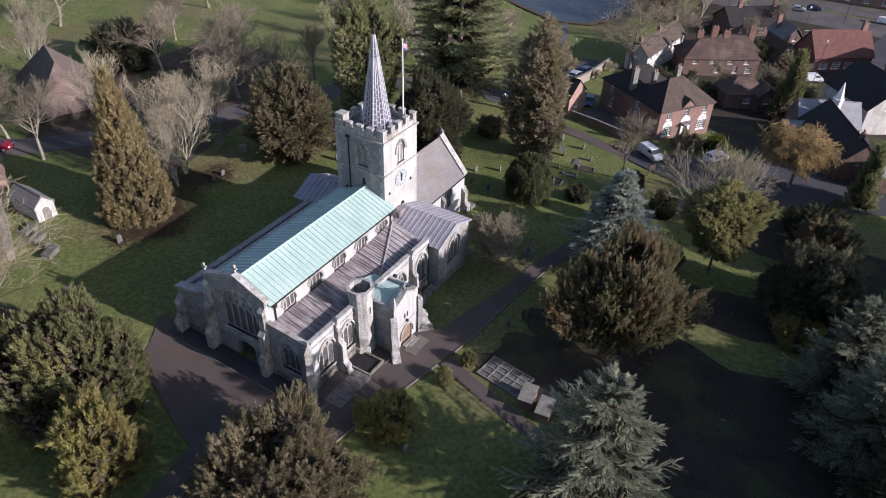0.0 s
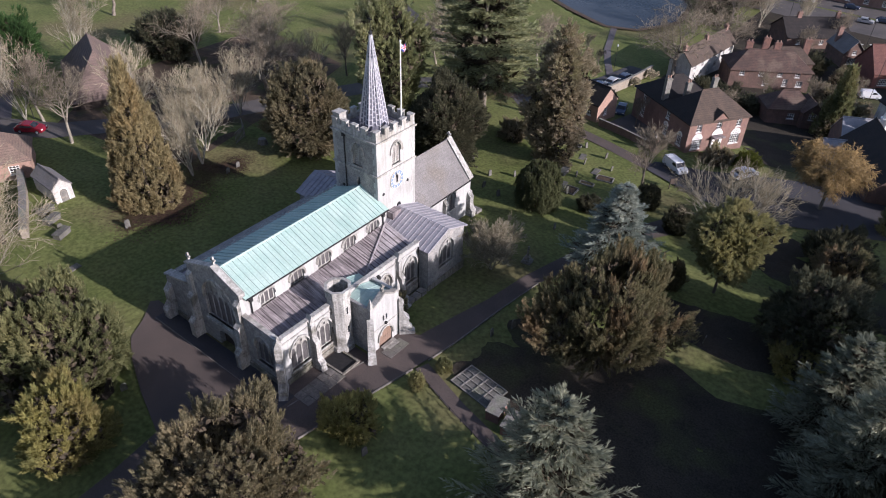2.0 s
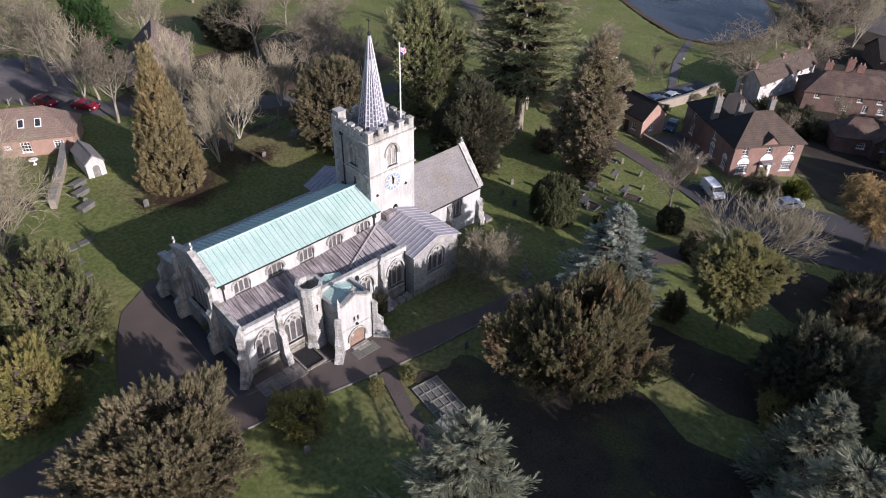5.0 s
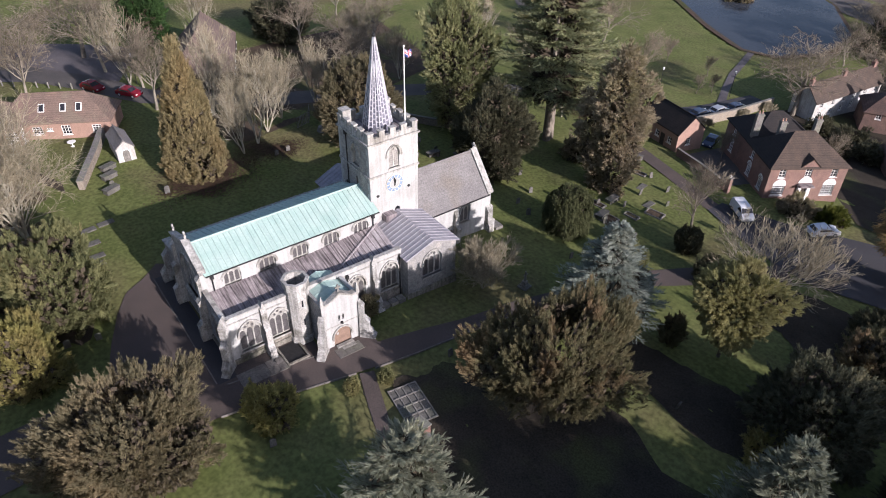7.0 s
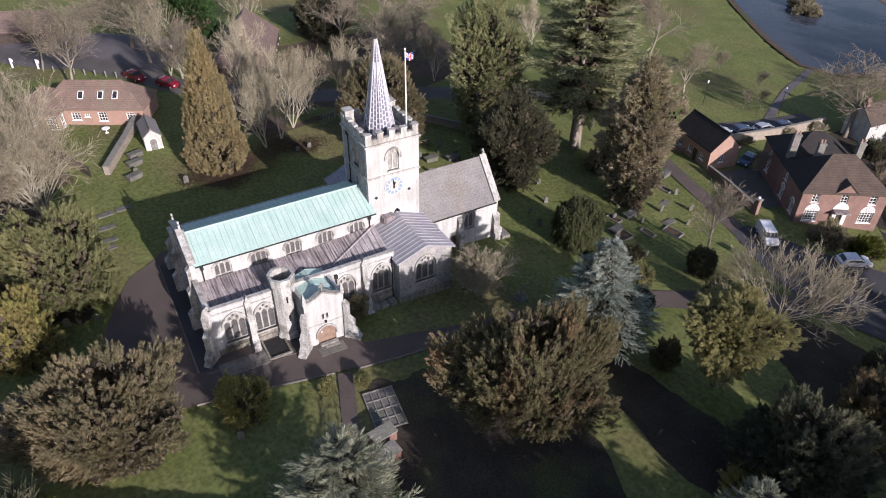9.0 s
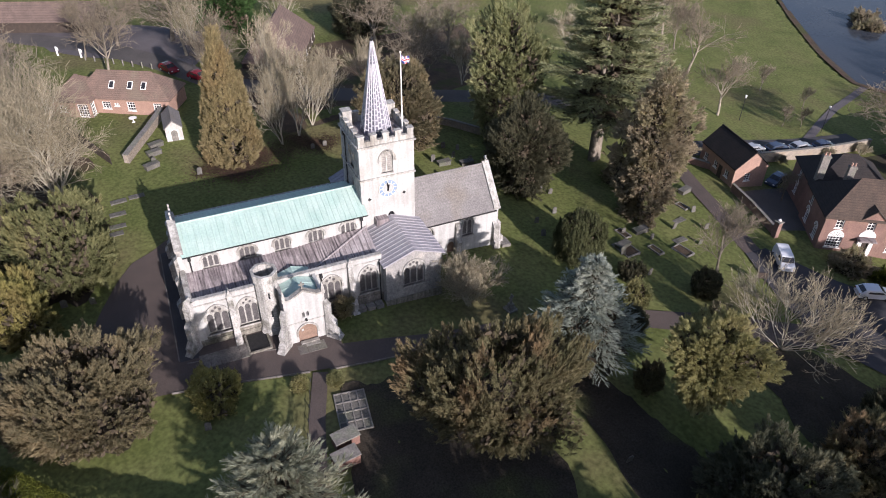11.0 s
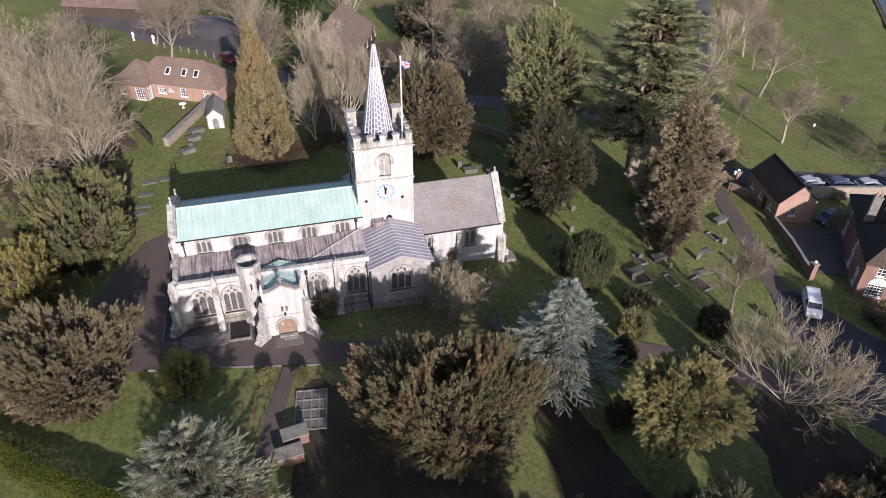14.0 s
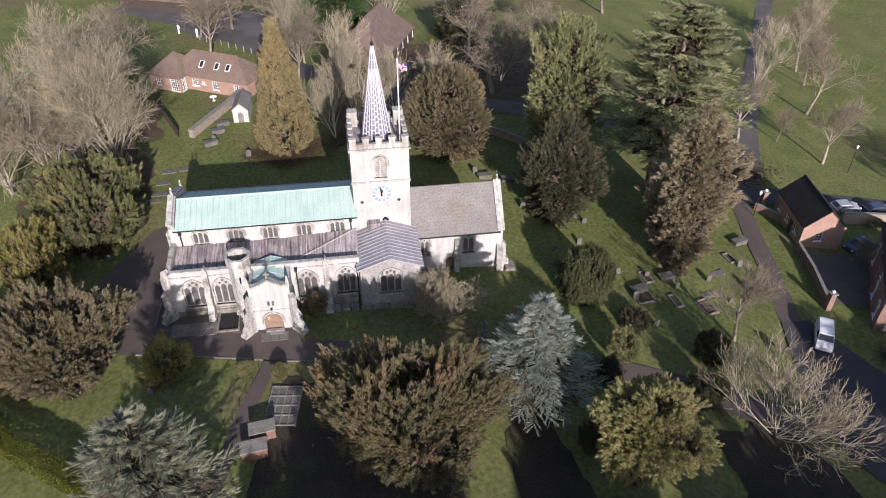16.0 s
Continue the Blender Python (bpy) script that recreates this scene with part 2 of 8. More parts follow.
# boughs, and dark crown filler whose colour stands in for inner shade
M_INNER = mat("bough_and_dark_core", (0.085, 0.068, 0.048), (0.058, 0.048, 0.035), 1.2, 0.95, 0, 0.0, 6.0, 0.4, spec=0.05)
M_YEW = leaf_mat("yew_green", (0.221, 0.225, 0.106), (0.149, 0.160, 0.076), (0.270, 0.251, 0.117))
M_YEW_BROWN = leaf_mat("yew_brown", (0.241, 0.209, 0.127), (0.163, 0.147, 0.088), (0.275, 0.226, 0.135))
M_YEW_RUST = leaf_mat("yew_rust", (0.205, 0.181, 0.102), (0.149, 0.143, 0.078), (0.270, 0.194, 0.112))
M_YEW_GOLD = leaf_mat("yew_gold", (0.356, 0.320, 0.114), (0.223, 0.217, 0.086), (0.299, 0.252, 0.105))
M_YEW_DARK = leaf_mat("yew_dark", (0.124, 0.120, 0.074), (0.081, 0.083, 0.053))
M_CLIPPED = leaf_mat("clipped_yew_green", (0.125, 0.135, 0.068), (0.085, 0.095, 0.047))
M_THUJA = leaf_mat("golden_thuja", (0.335, 0.279, 0.151), (0.251, 0.212, 0.113), (0.313, 0.244, 0.127))
M_OLIVE = leaf_mat("olive_leaves", (0.346, 0.320, 0.144), (0.228, 0.223, 0.102), (0.288, 0.253, 0.134))
M_SPRUCE = leaf_mat("blue_needles", (0.324, 0.363, 0.307), (0.227, 0.262, 0.222), (0.381, 0.408, 0.343))
M_CEDAR = leaf_mat("grey_green_needles", (0.308, 0.322, 0.236), (0.196, 0.215, 0.155), (0.372, 0.376, 0.270))
M_CEDAR_GREEN = leaf_mat("green_needles", (0.325, 0.340, 0.188), (0.195, 0.218, 0.120), (0.395, 0.390, 0.212))
M_IVY = leaf_mat("ivy_brown_leaves", (0.345, 0.287, 0.197), (0.222, 0.193, 0.127), (0.277, 0.254, 0.144))
M_CYPRESS = leaf_mat("cypress_green", (0.296, 0.306, 0.152), (0.190, 0.205, 0.102), (0.327, 0.316, 0.171))
M_LAUREL = leaf_mat("laurel_green", (0.056, 0.106, 0.035), (0.040, 0.077, 0.029))
M_HEDGE = leaf_mat("hedge_green", (0.13, 0.145, 0.03), (0.085, 0.10, 0.022))
M_HOLLY = leaf_mat("holly_grey_green", (0.142, 0.142, 0.092), (0.089, 0.095, 0.062), (0.182, 0.169, 0.105))

# ---- mesh helpers ----
from mathutils.geometry import tessellate_polygon


class Build:
    """Collects vertices and faces of one mesh."""

    def __init__(self):
        self.v, self.f = [], []

    def add(self, verts, faces):
        k = len(self.v)
        self.v += [tuple(p) for p in verts]
        self.f += [tuple(i + k for i in f) for f in faces]
        return self

    def box(self, x0, x1, y0, y1, z0, z1, m=None):
        p = [Vector((x, y, z)) for x in (x0, x1) for y in (y0, y1) for z in (z0, z1)]
        if m is not None:
            p = [m @ q for q in p]
        return self.add(p, [(0, 1, 3, 2), (4, 6, 7, 5), (0, 4, 5, 1), (2, 3, 7, 6), (0, 2, 6, 4), (1, 5, 7, 3)])

    def loft(self, rings, closed=True, caps=True):
        """Rings of equal count, joined one to the next."""
        n = len(rings[0])
        v = [p for r in rings for p in r]
        f = []
        for j in range(len(rings) - 1):
            for i in range(n if closed else n - 1):
                a, b = j * n + i, j * n + (i + 1) % n
                f.append((a, b, b + n, a + n))
        if caps:
            f.append(tuple(range(n))[::-1])
            f.append(tuple(range((len(rings) - 1) * n, len(rings) * n)))
        return self.add(v, f)

    def tube(self, path, radius, sides=6):
        rings = []
        for i, p in enumerate(path):
            p = Vector(p)
            d = (Vector(path[min(i + 1, len(path) - 1)]) - Vector(path[max(i - 1, 0)])).normalized()
            a = d.orthogonal().normalized()
            b = d.cross(a)
            r = radius[i] if isinstance(radius, (list, tuple)) else radius
            rings.append([p + r * (math.cos(t) * a + math.sin(t) * b) for t in (2 * math.pi * k / sides for k in range(sides))])
        return self.loft(rings)

    def ngon(self, cx, cy, r0, r1, z0, z1, sides=8, turn=0.0):
        ring = lambda r, z: [(cx + r * math.cos(turn + 2 * math.pi * k / sides), cy + r * math.sin(turn + 2 * math.pi * k / sides), z) for k in range(sides)]
        return self.loft([ring(r0, z0), ring(r1, z1)])

    def plate(self, to, outer, holes, n0, n1):
        """A flat piece with holes, in a wall's own (s, z), from depth n0 to n1 along its outward normal."""
        loops = [outer, *holes]
        flat = [p for lp in loops for p in lp]
        tris = tessellate_polygon([[Vector((s, z, 0)) for s, z in lp] for lp in loops])
        n = len(flat)
        v = [to(s, z, n1) for s, z in flat] + [to(s, z, n0) for s, z in flat]
        f = []
        for a, b, c in tris:
            ar = (flat[b][0] - flat[a][0]) * (flat[c][1] - flat[a][1]) - (flat[b][1] - flat[a][1]) * (flat[c][0] - flat[a][0])
            if abs(ar) < 1e-9:
                continue
            if ar < 0:
                b, c = c, b
            f += [(a, b, c), (c + n, b + n, a + n)]
        k = 0
        for lp in loops:
            m = len(lp)
            for i in range(m):
                a, b = k + i, k + (i + 1) % m
                f.append((a, a + n, b + n, b))
            k += m
        return self.add(v, f)

    def mesh(self, name, material):
        me = bpy.data.meshes.new(name)
        me.from_pydata(self.v, [], self.f)
        bm = bmesh.new()
        bm.from_mesh(me)
        bmesh.ops.recalc_face_normals(bm, faces=bm.faces)
        bm.to_mesh(me)
        bm.free()
        me.materials.append(material)
        return me


def thing(name, label, category, at=(0, 0, 0), turn=0.0, group="", kind=""):
    """An Empty at a thing's base; turn in degrees."""
    ob = new(name)
    ob.empty_display_size = 0.2
    ob.matrix_basis = pose(*at, 0, 0, turn)
    return tagged(ob, label, category, group, kind)


def part(name, b, material, parent, label="", here=False):
    """One mesh under a thing or a part. here: its vertices are in the world's metres, and its parent is a top-level thing."""
    me = b if isinstance(b, bpy.types.Mesh) else b.mesh(name, material)
    ob = new(name, me)
    ob.parent = parent
    if here:
        ob.matrix_parent_inverse = parent.matrix_basis.inverted()
    return tagged(ob, label)


def solid(name, b, material, label, category, kind="", group=""):
    """A thing that is one mesh, in the world's metres."""
    ob = new(name, b if isinstance(b, bpy.types.Mesh) else b.mesh(name, material))
    return tagged(ob, label, category, group, kind)


def np_mesh(name, verts, quads, material):
    """A mesh from arrays of vertices and faces (three or four corners)."""
    me = bpy.data.meshes.new(name)
    verts, quads = np.asarray(verts, np.float32), np.asarray(quads, np.int32)
    k = quads.shape[1]
    me.vertices.add(len(verts))
    me.vertices.foreach_set("co", verts.ravel())
    me.loops.add(quads.size)
    me.loops.foreach_set("vertex_index", quads.ravel())
    me.polygons.add(len(quads))
    me.polygons.foreach_set("loop_start", np.arange(0, quads.size, k, dtype=np.int32))
    me.update(calc_edges=True)
    me.materials.append(material)
    return me


def wall_line(p0, p1):
    """Maps a wall's (s, z, outward) to the world; going from p0 to p1 the outside lies to the right."""
    p0, p1 = Vector((*p0, 0)), Vector((*p1, 0))
    d = (p1 - p0).normalized()
    o = Vector((d.y, -d.x, 0))
    return lambda s, z, n=0.0: p0 + d * s + o * n + Vector((0, 0, z))


# ---- ground ----
G_Y = [45, 70, 95, 112, 145, 178, 205, 400]
G_Z = [0.6, -0.8, -3.3, -3.8, -8.5, -10.9, -11.2, -11.6]
POND = [(-64, 181), (-72, 178), (-88, 186), (-110, 200), (-140, 221), (-180, 244), (-160, 275), (-110, 252), (-78, 232), (-62, 212), (-58, 195)]


def level(x, y):
    """The ground's height."""
    x, y = np.asarray(x, float), np.asarray(y, float)
    z = sum(np.interp(y + o, G_Y, G_Z) for o in np.linspace(-10, 10, 9)) / 9
    return z + 0.9 * np.clip((-50 - x) / 30, 0, 1) * np.clip((80 - y) / 40, 0, 1)


def inside(poly, x, y):
    x, y = np.asarray(x, float), np.asarray(y, float)
    hit = np.zeros(x.shape, bool)
    for (ax, ay), (bx, by) in zip(poly, poly[1:] + poly[:1]):
        cross = ((ay > y) != (by > y)) & (x < (bx - ax) * (y - ay) / (by - ay + 1e-12) + ax)
        hit ^= cross
    return hit


def gz(x, y):
    return float(level(x, y))


xs = np.concatenate([-np.geomspace(2400, 215, 9), np.arange(-210, 61, 1.8), np.geomspace(66, 2400, 10)])
ys = np.concatenate([-np.geomspace(2400, 45, 9), np.arange(-40, 291, 1.8), np.geomspace(296, 2600, 10)])
gx, gy = np.meshgrid(xs, ys, indexing="ij")
gh = level(gx, gy) + 0.05 * np.sin(gx * 0.31 + 1.7 * np.sin(gy * 0.23)) * (np.abs(gx) < 210)
gh = gh - 1.2 * inside(POND, gx, gy)
ij = np.arange(gx.size).reshape(gx.shape)
quads = np.stack([ij[:-1, :-1], ij[1:, :-1], ij[1:, 1:], ij[:-1, 1:]], -1).reshape(-1, 4)
ground = tagged(new("ground", np_mesh("ground", np.stack([gx, gy, gh], -1).reshape(-1, 3), quads, M_GRASS)), "winter grass sloping gently down past the churchyard", "ground", kind="structure")
for p in ground.data.polygons:
    p.use_smooth = True


def ribbon(name, left, right, material, label, category, lift=0.07, steps=40, across=6, kind="structure"):
    """A sheet draped on the ground between two edge lines."""
    def along(line, k):
        line = np.array(line, float)
        d = np.concatenate([[0], np.cumsum(np.linalg.norm(np.diff(line, axis=0), axis=1))])
        t = np.linspace(0, d[-1], k)
        return np.stack([np.interp(t, d, line[:, 0]), np.interp(t, d, line[:, 1])], -1)

    a, b = along(left, steps), along(right, steps)
    w = np.linspace(0, 1, across + 1)[None, :, None]
    p = a[:, None] * (1 - w) + b[:, None] * w
    z = level(p[..., 0], p[..., 1]) + lift
    idx = np.arange(p.shape[0] * p.shape[1]).reshape(p.shape[:2])
    q = np.stack([idx[:-1, :-1], idx[1:, :-1], idx[1:, 1:], idx[:-1, 1:]], -1).reshape(-1, 4)
    v = np.concatenate([p, z[..., None]], -1).reshape(-1, 3)
    e = (v[q[0, 1]] - v[q[0, 0]])[:2]
    g = (v[q[0, 3]] - v[q[0, 0]])[:2]
    if e[0] * g[1] - e[1] * g[0] < 0:
        q = q[:, ::-1]
    return tagged(new(name, np_mesh(name, v, q, material)), label, category, kind=kind)


def band(name, line, width, material, label, category, **k):
    pts = [Vector(p) for p in line]
    left, right = [], []
    for i, p in enumerate(pts):
        d = (pts[min(i + 1, len(pts) - 1)] - pts[max(i - 1, 0)]).normalized()
        o = Vector((-d.y, d.x)) * width / 2
        left.append(tuple(p + o)), right.append(tuple(p - o))
    return ribbon(name, left, right, material, label, category, **k)


ribbon("pavement", [(-53, 31.0), (-51.2, 29.0), (-49.8, 26.6), (-46.8, 24.9), (-42.6, 23.1), (-37.7, 21.4), (-32, 20), (-28.2, 22.5)],
       [(-52.5, 31.7), (-49.5, 31.7), (-46, 31.7), (-41, 31.7), (-37, 31.7), (-33, 31.7), (-29.5, 31.2), (-27.2, 29.0)], M_TARMAC, "dark tarmac apron beside the church", "path")
ribbon("pavement", [(-27.8, 22.5), (-27.2, 28.5), (-26.1, 34.5), (-25.0, 39.9), (-23.7, 47.8), (-23.3, 54), (-22.6, 61.5), (-20.3, 70), (-18.6, 77), (-14, 86), (-9, 94)],
       [(-32, 23.5), (-30.2, 31.2), (-29.2, 33), (-28.0, 40), (-27.3, 45.5), (-26.2, 51), (-25.3, 55), (-24.6, 61.5), (-22.8, 70.5), (-21.2, 78.5), (-17.5, 87.5), (-12, 97)], M_TARMAC, "dark tarmac path past the church porch", "path", lift=0.1, steps=60)
band("pavement", [(-34.5, 24.0), (-33.5, 17), (-33, 9), (-31, -4)], 6.5, M_TARMAC, "tarmac drive leading to the church apron", "drive", lift=0.06, across=3)
band("pavement", [(-24.3, 42.2), (-18.5, 40.2), (-11.5, 38.4), (-4, 36)], 1.5, M_TARMAC, "narrow tarmac path between lawn and tombs", "path", lift=0.085, across=2)
band("pavement", [(-52.5, 108.5), (-43, 105.8), (-35.2, 103.9), (-27, 101.5), (-20, 100.5), (-12, 97)], 2.6, M_TARMAC, "tarmac path along the churchyard wall", "path", across=3)
ribbon("road", [(-26, 103.5), (-18, 106.5), (-9, 112), (2, 118), (18, 127)], [(-26, 100.0), (-16, 96.5), (-8, 96), (4, 101), (24, 112)], M_ROAD, "dark tarmac lane in front of the houses", "road", lift=0.11)
band("pavement", [(-69, 178), (-62, 160), (-57, 150), (-52, 141), (-47, 132)], 1.6, M_CARPARK, "grey park path leading to the pond", "path", across=2)
band("pavement", [(-52.5, 108.5), (-58, 113), (-64, 116.5), (-77, 123.2), (-99.2, 136.9), (-125.6, 153.8), (-155.8, 172.4), (-200, 200)], 4.2, M_DRIVE, "tarmac path through the park", "path", across=2)
band("road", [(-53.5, 109), (-52.0, 122), (-50.5, 136), (-50.0, 152)], 5.0, M_ROAD, "lane beside the park with parked cars", "road", across=2, lift=0.12)
band("road", [(-140, 4), (-122, 27), (-108, 38), (-98, 44), (-88, 60), (-83, 85), (-78, 100), (-66, 112)], 5.5, M_DRIVE, "tarmac drive behind the churchyard", "road", lift=0.09)
band("road", [(-130, 255), (-60, 232), (-20, 228), (20, 226), (70, 222)], 15.0, M_DRIVE, "wide main road beyond the houses", "road", lift=0.1)
# yards share the dark earth tone; their shade is in it
ribbon("pavement", [(-44, 146), (-34, 128), (-20, 124), (-12, 116), (8, 118)], [(-44, 224), (-20, 222), (6, 219), (30, 219), (52, 216)], M_EARTH_SHADE, "dark yards and gardens between the houses", "yard", lift=0.05, steps=40, across=40)
band("road", [(12, 226), (8, 205), (4, 185), (6, 165), (2, 145), (4, 128)], 11.0, M_ROAD, "side road between the houses", "road", lift=0.13)
ribbon("pavement", [(-123.5, 18), (-118, 24), (-112, 34), (-106, 42)], [(-139.5, 12), (-138, 22), (-132, 36), (-122, 50)], M_CARPARK, "tarmac car park beyond the bungalow", "car park", lift=0.06)


def wavy(line, amount, seed, n=28):
    """The line with an uneven edge."""
    r = np.random.default_rng(seed)
    line = np.array(line, float)
    d = np.concatenate([[0], np.cumsum(np.linalg.norm(np.diff(line, axis=0), axis=1))])
    t = np.linspace(0, d[-1], n)
    p = np.stack([np.interp(t, d, line[:, 0]), np.interp(t, d, line[:, 1])], -1)
    return p + np.convolve(r.normal(0, amount, n + 2), (0.5, 1, 0.5), "valid")[:, None] * [[0.8, 0.6]]


def flakes(label, cx, cy, rx, ry, count, material, seed, size=0.2):
    """Fallen leaves, thick in the middle and thinning out."""
    r = np.random.default_rng(seed)
    q = r.normal(0, 0.5, (count, 2)) * [rx, ry] + [cx, cy]
    q += 0.6 * np.sin(q[:, ::-1] * 0.9 + seed)
    a = r.uniform(0, 2 * np.pi, count)
    u = np.stack([np.cos(a), np.sin(a), r.normal(0, 0.15, count)], -1) * size * r.uniform(0.5, 1.3, (count, 1))
    w = np.stack([-np.sin(a), np.cos(a), r.normal(0, 0.15, count)], -1) * size * r.uniform(0.4, 0.9, (count, 1))
    c = np.stack([q[:, 0], q[:, 1], level(q[:, 0], q[:, 1]) + 0.09 + r.uniform(0, 0.03, count)], -1)
    v = np.stack([c - u, c + w, c + u, c - w], 1).reshape(-1, 3)
    return tagged(new("leaf_litter", np_mesh("leaf_litter", v, np.arange(4 * count).reshape(-1, 4), material)), label, "leaf litter", kind="stuff")


def patch(cx, cy, rx, ry, material, label, category, seed, lift=0.05):
    """A sheet draped on the ground with an uneven round outline."""
    r = np.random.default_rng(seed)
    ph, n = r.uniform(0, 6, 6), 72
    a = np.linspace(0, 2 * np.pi, n, endpoint=False)
    edge = 1 + sum(r.uniform(0.03, 0.11) * np.sin(k * a + ph[k - 2]) for k in (2, 3, 4, 5, 7)) + r.normal(0, 0.025, n)
    rings = np.linspace(0.02, 1, 9)
    x, y = cx + rings[:, None] * edge * rx * np.cos(a), cy + rings[:, None] * edge * ry * np.sin(a)
    v = np.stack([x, y, level(x, y) + lift], -1)
    idx = np.arange(v[..., 0].size).reshape(len(rings), n)
    q = np.stack([idx[:-1], idx[1:], np.roll(idx[1:], -1, 1), np.roll(idx[:-1], -1, 1)], -1).reshape(-1, 4)
    ob = tagged(new("ground_soil", np_mesh("ground_soil", v.reshape(-1, 3), q, material)), label, category, kind="structure")
    return ob


M_LEAVES = leaf_mat("fallen_leaves", (0.125, 0.082, 0.06), (0.085, 0.06, 0.044), (0.10, 0.085, 0.045))
patch(-69.0, 15.5, 13.0, 9.0, M_LITTER, "brown fallen leaves under bare trees", "leaf litter", 61, 0.04)
flakes("red-brown fallen needles under the golden conifer", -67.8, 43.0, 4.0, 5.5, 9000, M_LEAVES, 1, 0.13)
flakes("brown fallen leaves under bare trees", -71.0, 53.0, 3.0, 5.0, 4000, M_LEAVES, 2, 0.12)
flakes("brown fallen leaves under bare trees", -59.0, 19.0, 4.0, 5.0, 6000, M_LEAVES, 3, 0.12)
flakes("brown fallen leaves under the park trees", -62.0, 112.0, 6.0, 6.0, 4000, M_LEAVES, 6, 0.18)


# dark sheets put shade into the ground's colour, over some bare earth
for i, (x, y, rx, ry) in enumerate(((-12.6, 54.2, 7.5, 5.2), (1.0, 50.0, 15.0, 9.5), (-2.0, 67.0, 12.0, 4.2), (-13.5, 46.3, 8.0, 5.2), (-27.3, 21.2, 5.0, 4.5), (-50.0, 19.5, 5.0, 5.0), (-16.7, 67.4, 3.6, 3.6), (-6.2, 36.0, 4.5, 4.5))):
    patch(x, y, rx, ry, M_EARTH_SHADE, "dark earth sheet standing in for shade under the evergreens", "earth", 30 + i, 0.05 + 0.004 * i)
ribbon("ground_litter", wavy([(-57, 15), (-59, 20), (-64, 22), (-72, 21), (-80, 23)], 0.7, 5), wavy([(-62, 5), (-70, 8), (-80, 10), (-88, 14), (-92, 20)], 0.7, 6), M_LITTER, "brown fallen leaves under bare trees", "leaf litter", lift=0.05)
ribbon("ground_litter", [(-74, 50), (-78, 62), (-84, 80), (-92, 100)], [(-100, 46), (-112, 62), (-118, 84), (-122, 104)], M_LITTER, "brown fallen leaves under bare trees", "leaf litter", lift=0.05)
# same dark tone here, for litter and the shade lying on it
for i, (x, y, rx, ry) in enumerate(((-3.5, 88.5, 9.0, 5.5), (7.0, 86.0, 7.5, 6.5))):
    patch(x, y, rx, ry, M_EARTH_SHADE, "dark sheet for leaf litter and shade under bare trees", "leaf litter", 40 + i, 0.05 + 0.005 * i)
water = Build()
water.add([(x, y, -10.95) for x, y in POND], [tuple(range(len(POND)))])
solid("water", water, M_WATER, "still dark pond, its sky-blue reflection put into the colour", "pond", "structure")
bank = [(x + (x + 95) * 0.012, y + (y - 215) * 0.012) for x, y in POND]
band("pond_edge", bank + bank[:1], 1.7, M_LITTER, "muddy bank round the pond", "bank", lift=0.22, steps=80, across=2)

# ---- the church ----
church = thing("church", "pale stone parish church with green copper roof and lead spire", "church", (-41.4, 45, 0.6))


def arch(c, z0, w, spring, rise, n=6):
    """A pointed arch's outline in (s, z)."""
    r = (w * w / 4 + rise * rise) / w
    pts = [(c - w / 2, z0), (c + w / 2, z0)]
    top = math.asin(min(1, rise / r))
    pts += [(c + w / 2 - r + r * math.cos(top * k / n), z0 + spring + r * math.sin(top * k / n)) for k in range(n)]
    pts.append((c, z0 + spring + rise))
    pts += [(c - w / 2 + r - r * math.cos(top * k / n), z0 + spring + r * math.sin(top * k / n)) for k in range(n - 1, -1, -1)]
    return pts


def flat_arch(c, z0, w, spring, rise, n=7):
    pts = [(c - w / 2, z0), (c + w / 2, z0)]
    return pts + [(c + w / 2 * math.cos(math.pi * k / n), z0 + spring + rise * math.sin(math.pi * k / n)) for k in range(n + 1)]


def hood(to, c, z0, w, spring, rise, out=0.16, fat=0.16, drop=0.25, maker=None):
    """A moulding that follows the arch's head."""
    maker = maker or arch
    inner, outer = maker(c, z0, w, spring, rise)[2:], maker(c, z0, w + 2 * fat, spring, rise + fat)[2:]
    inner = [(inner[0][0], inner[0][1] - drop)] + inner + [(inner[-1][0], inner[-1][1] - drop)]
    outer = [(outer[0][0], outer[0][1] - drop)] + outer + [(outer[-1][0], outer[-1][1] - drop)]
    return Build().plate(to, outer + inner[::-1], [], 0.0, out)


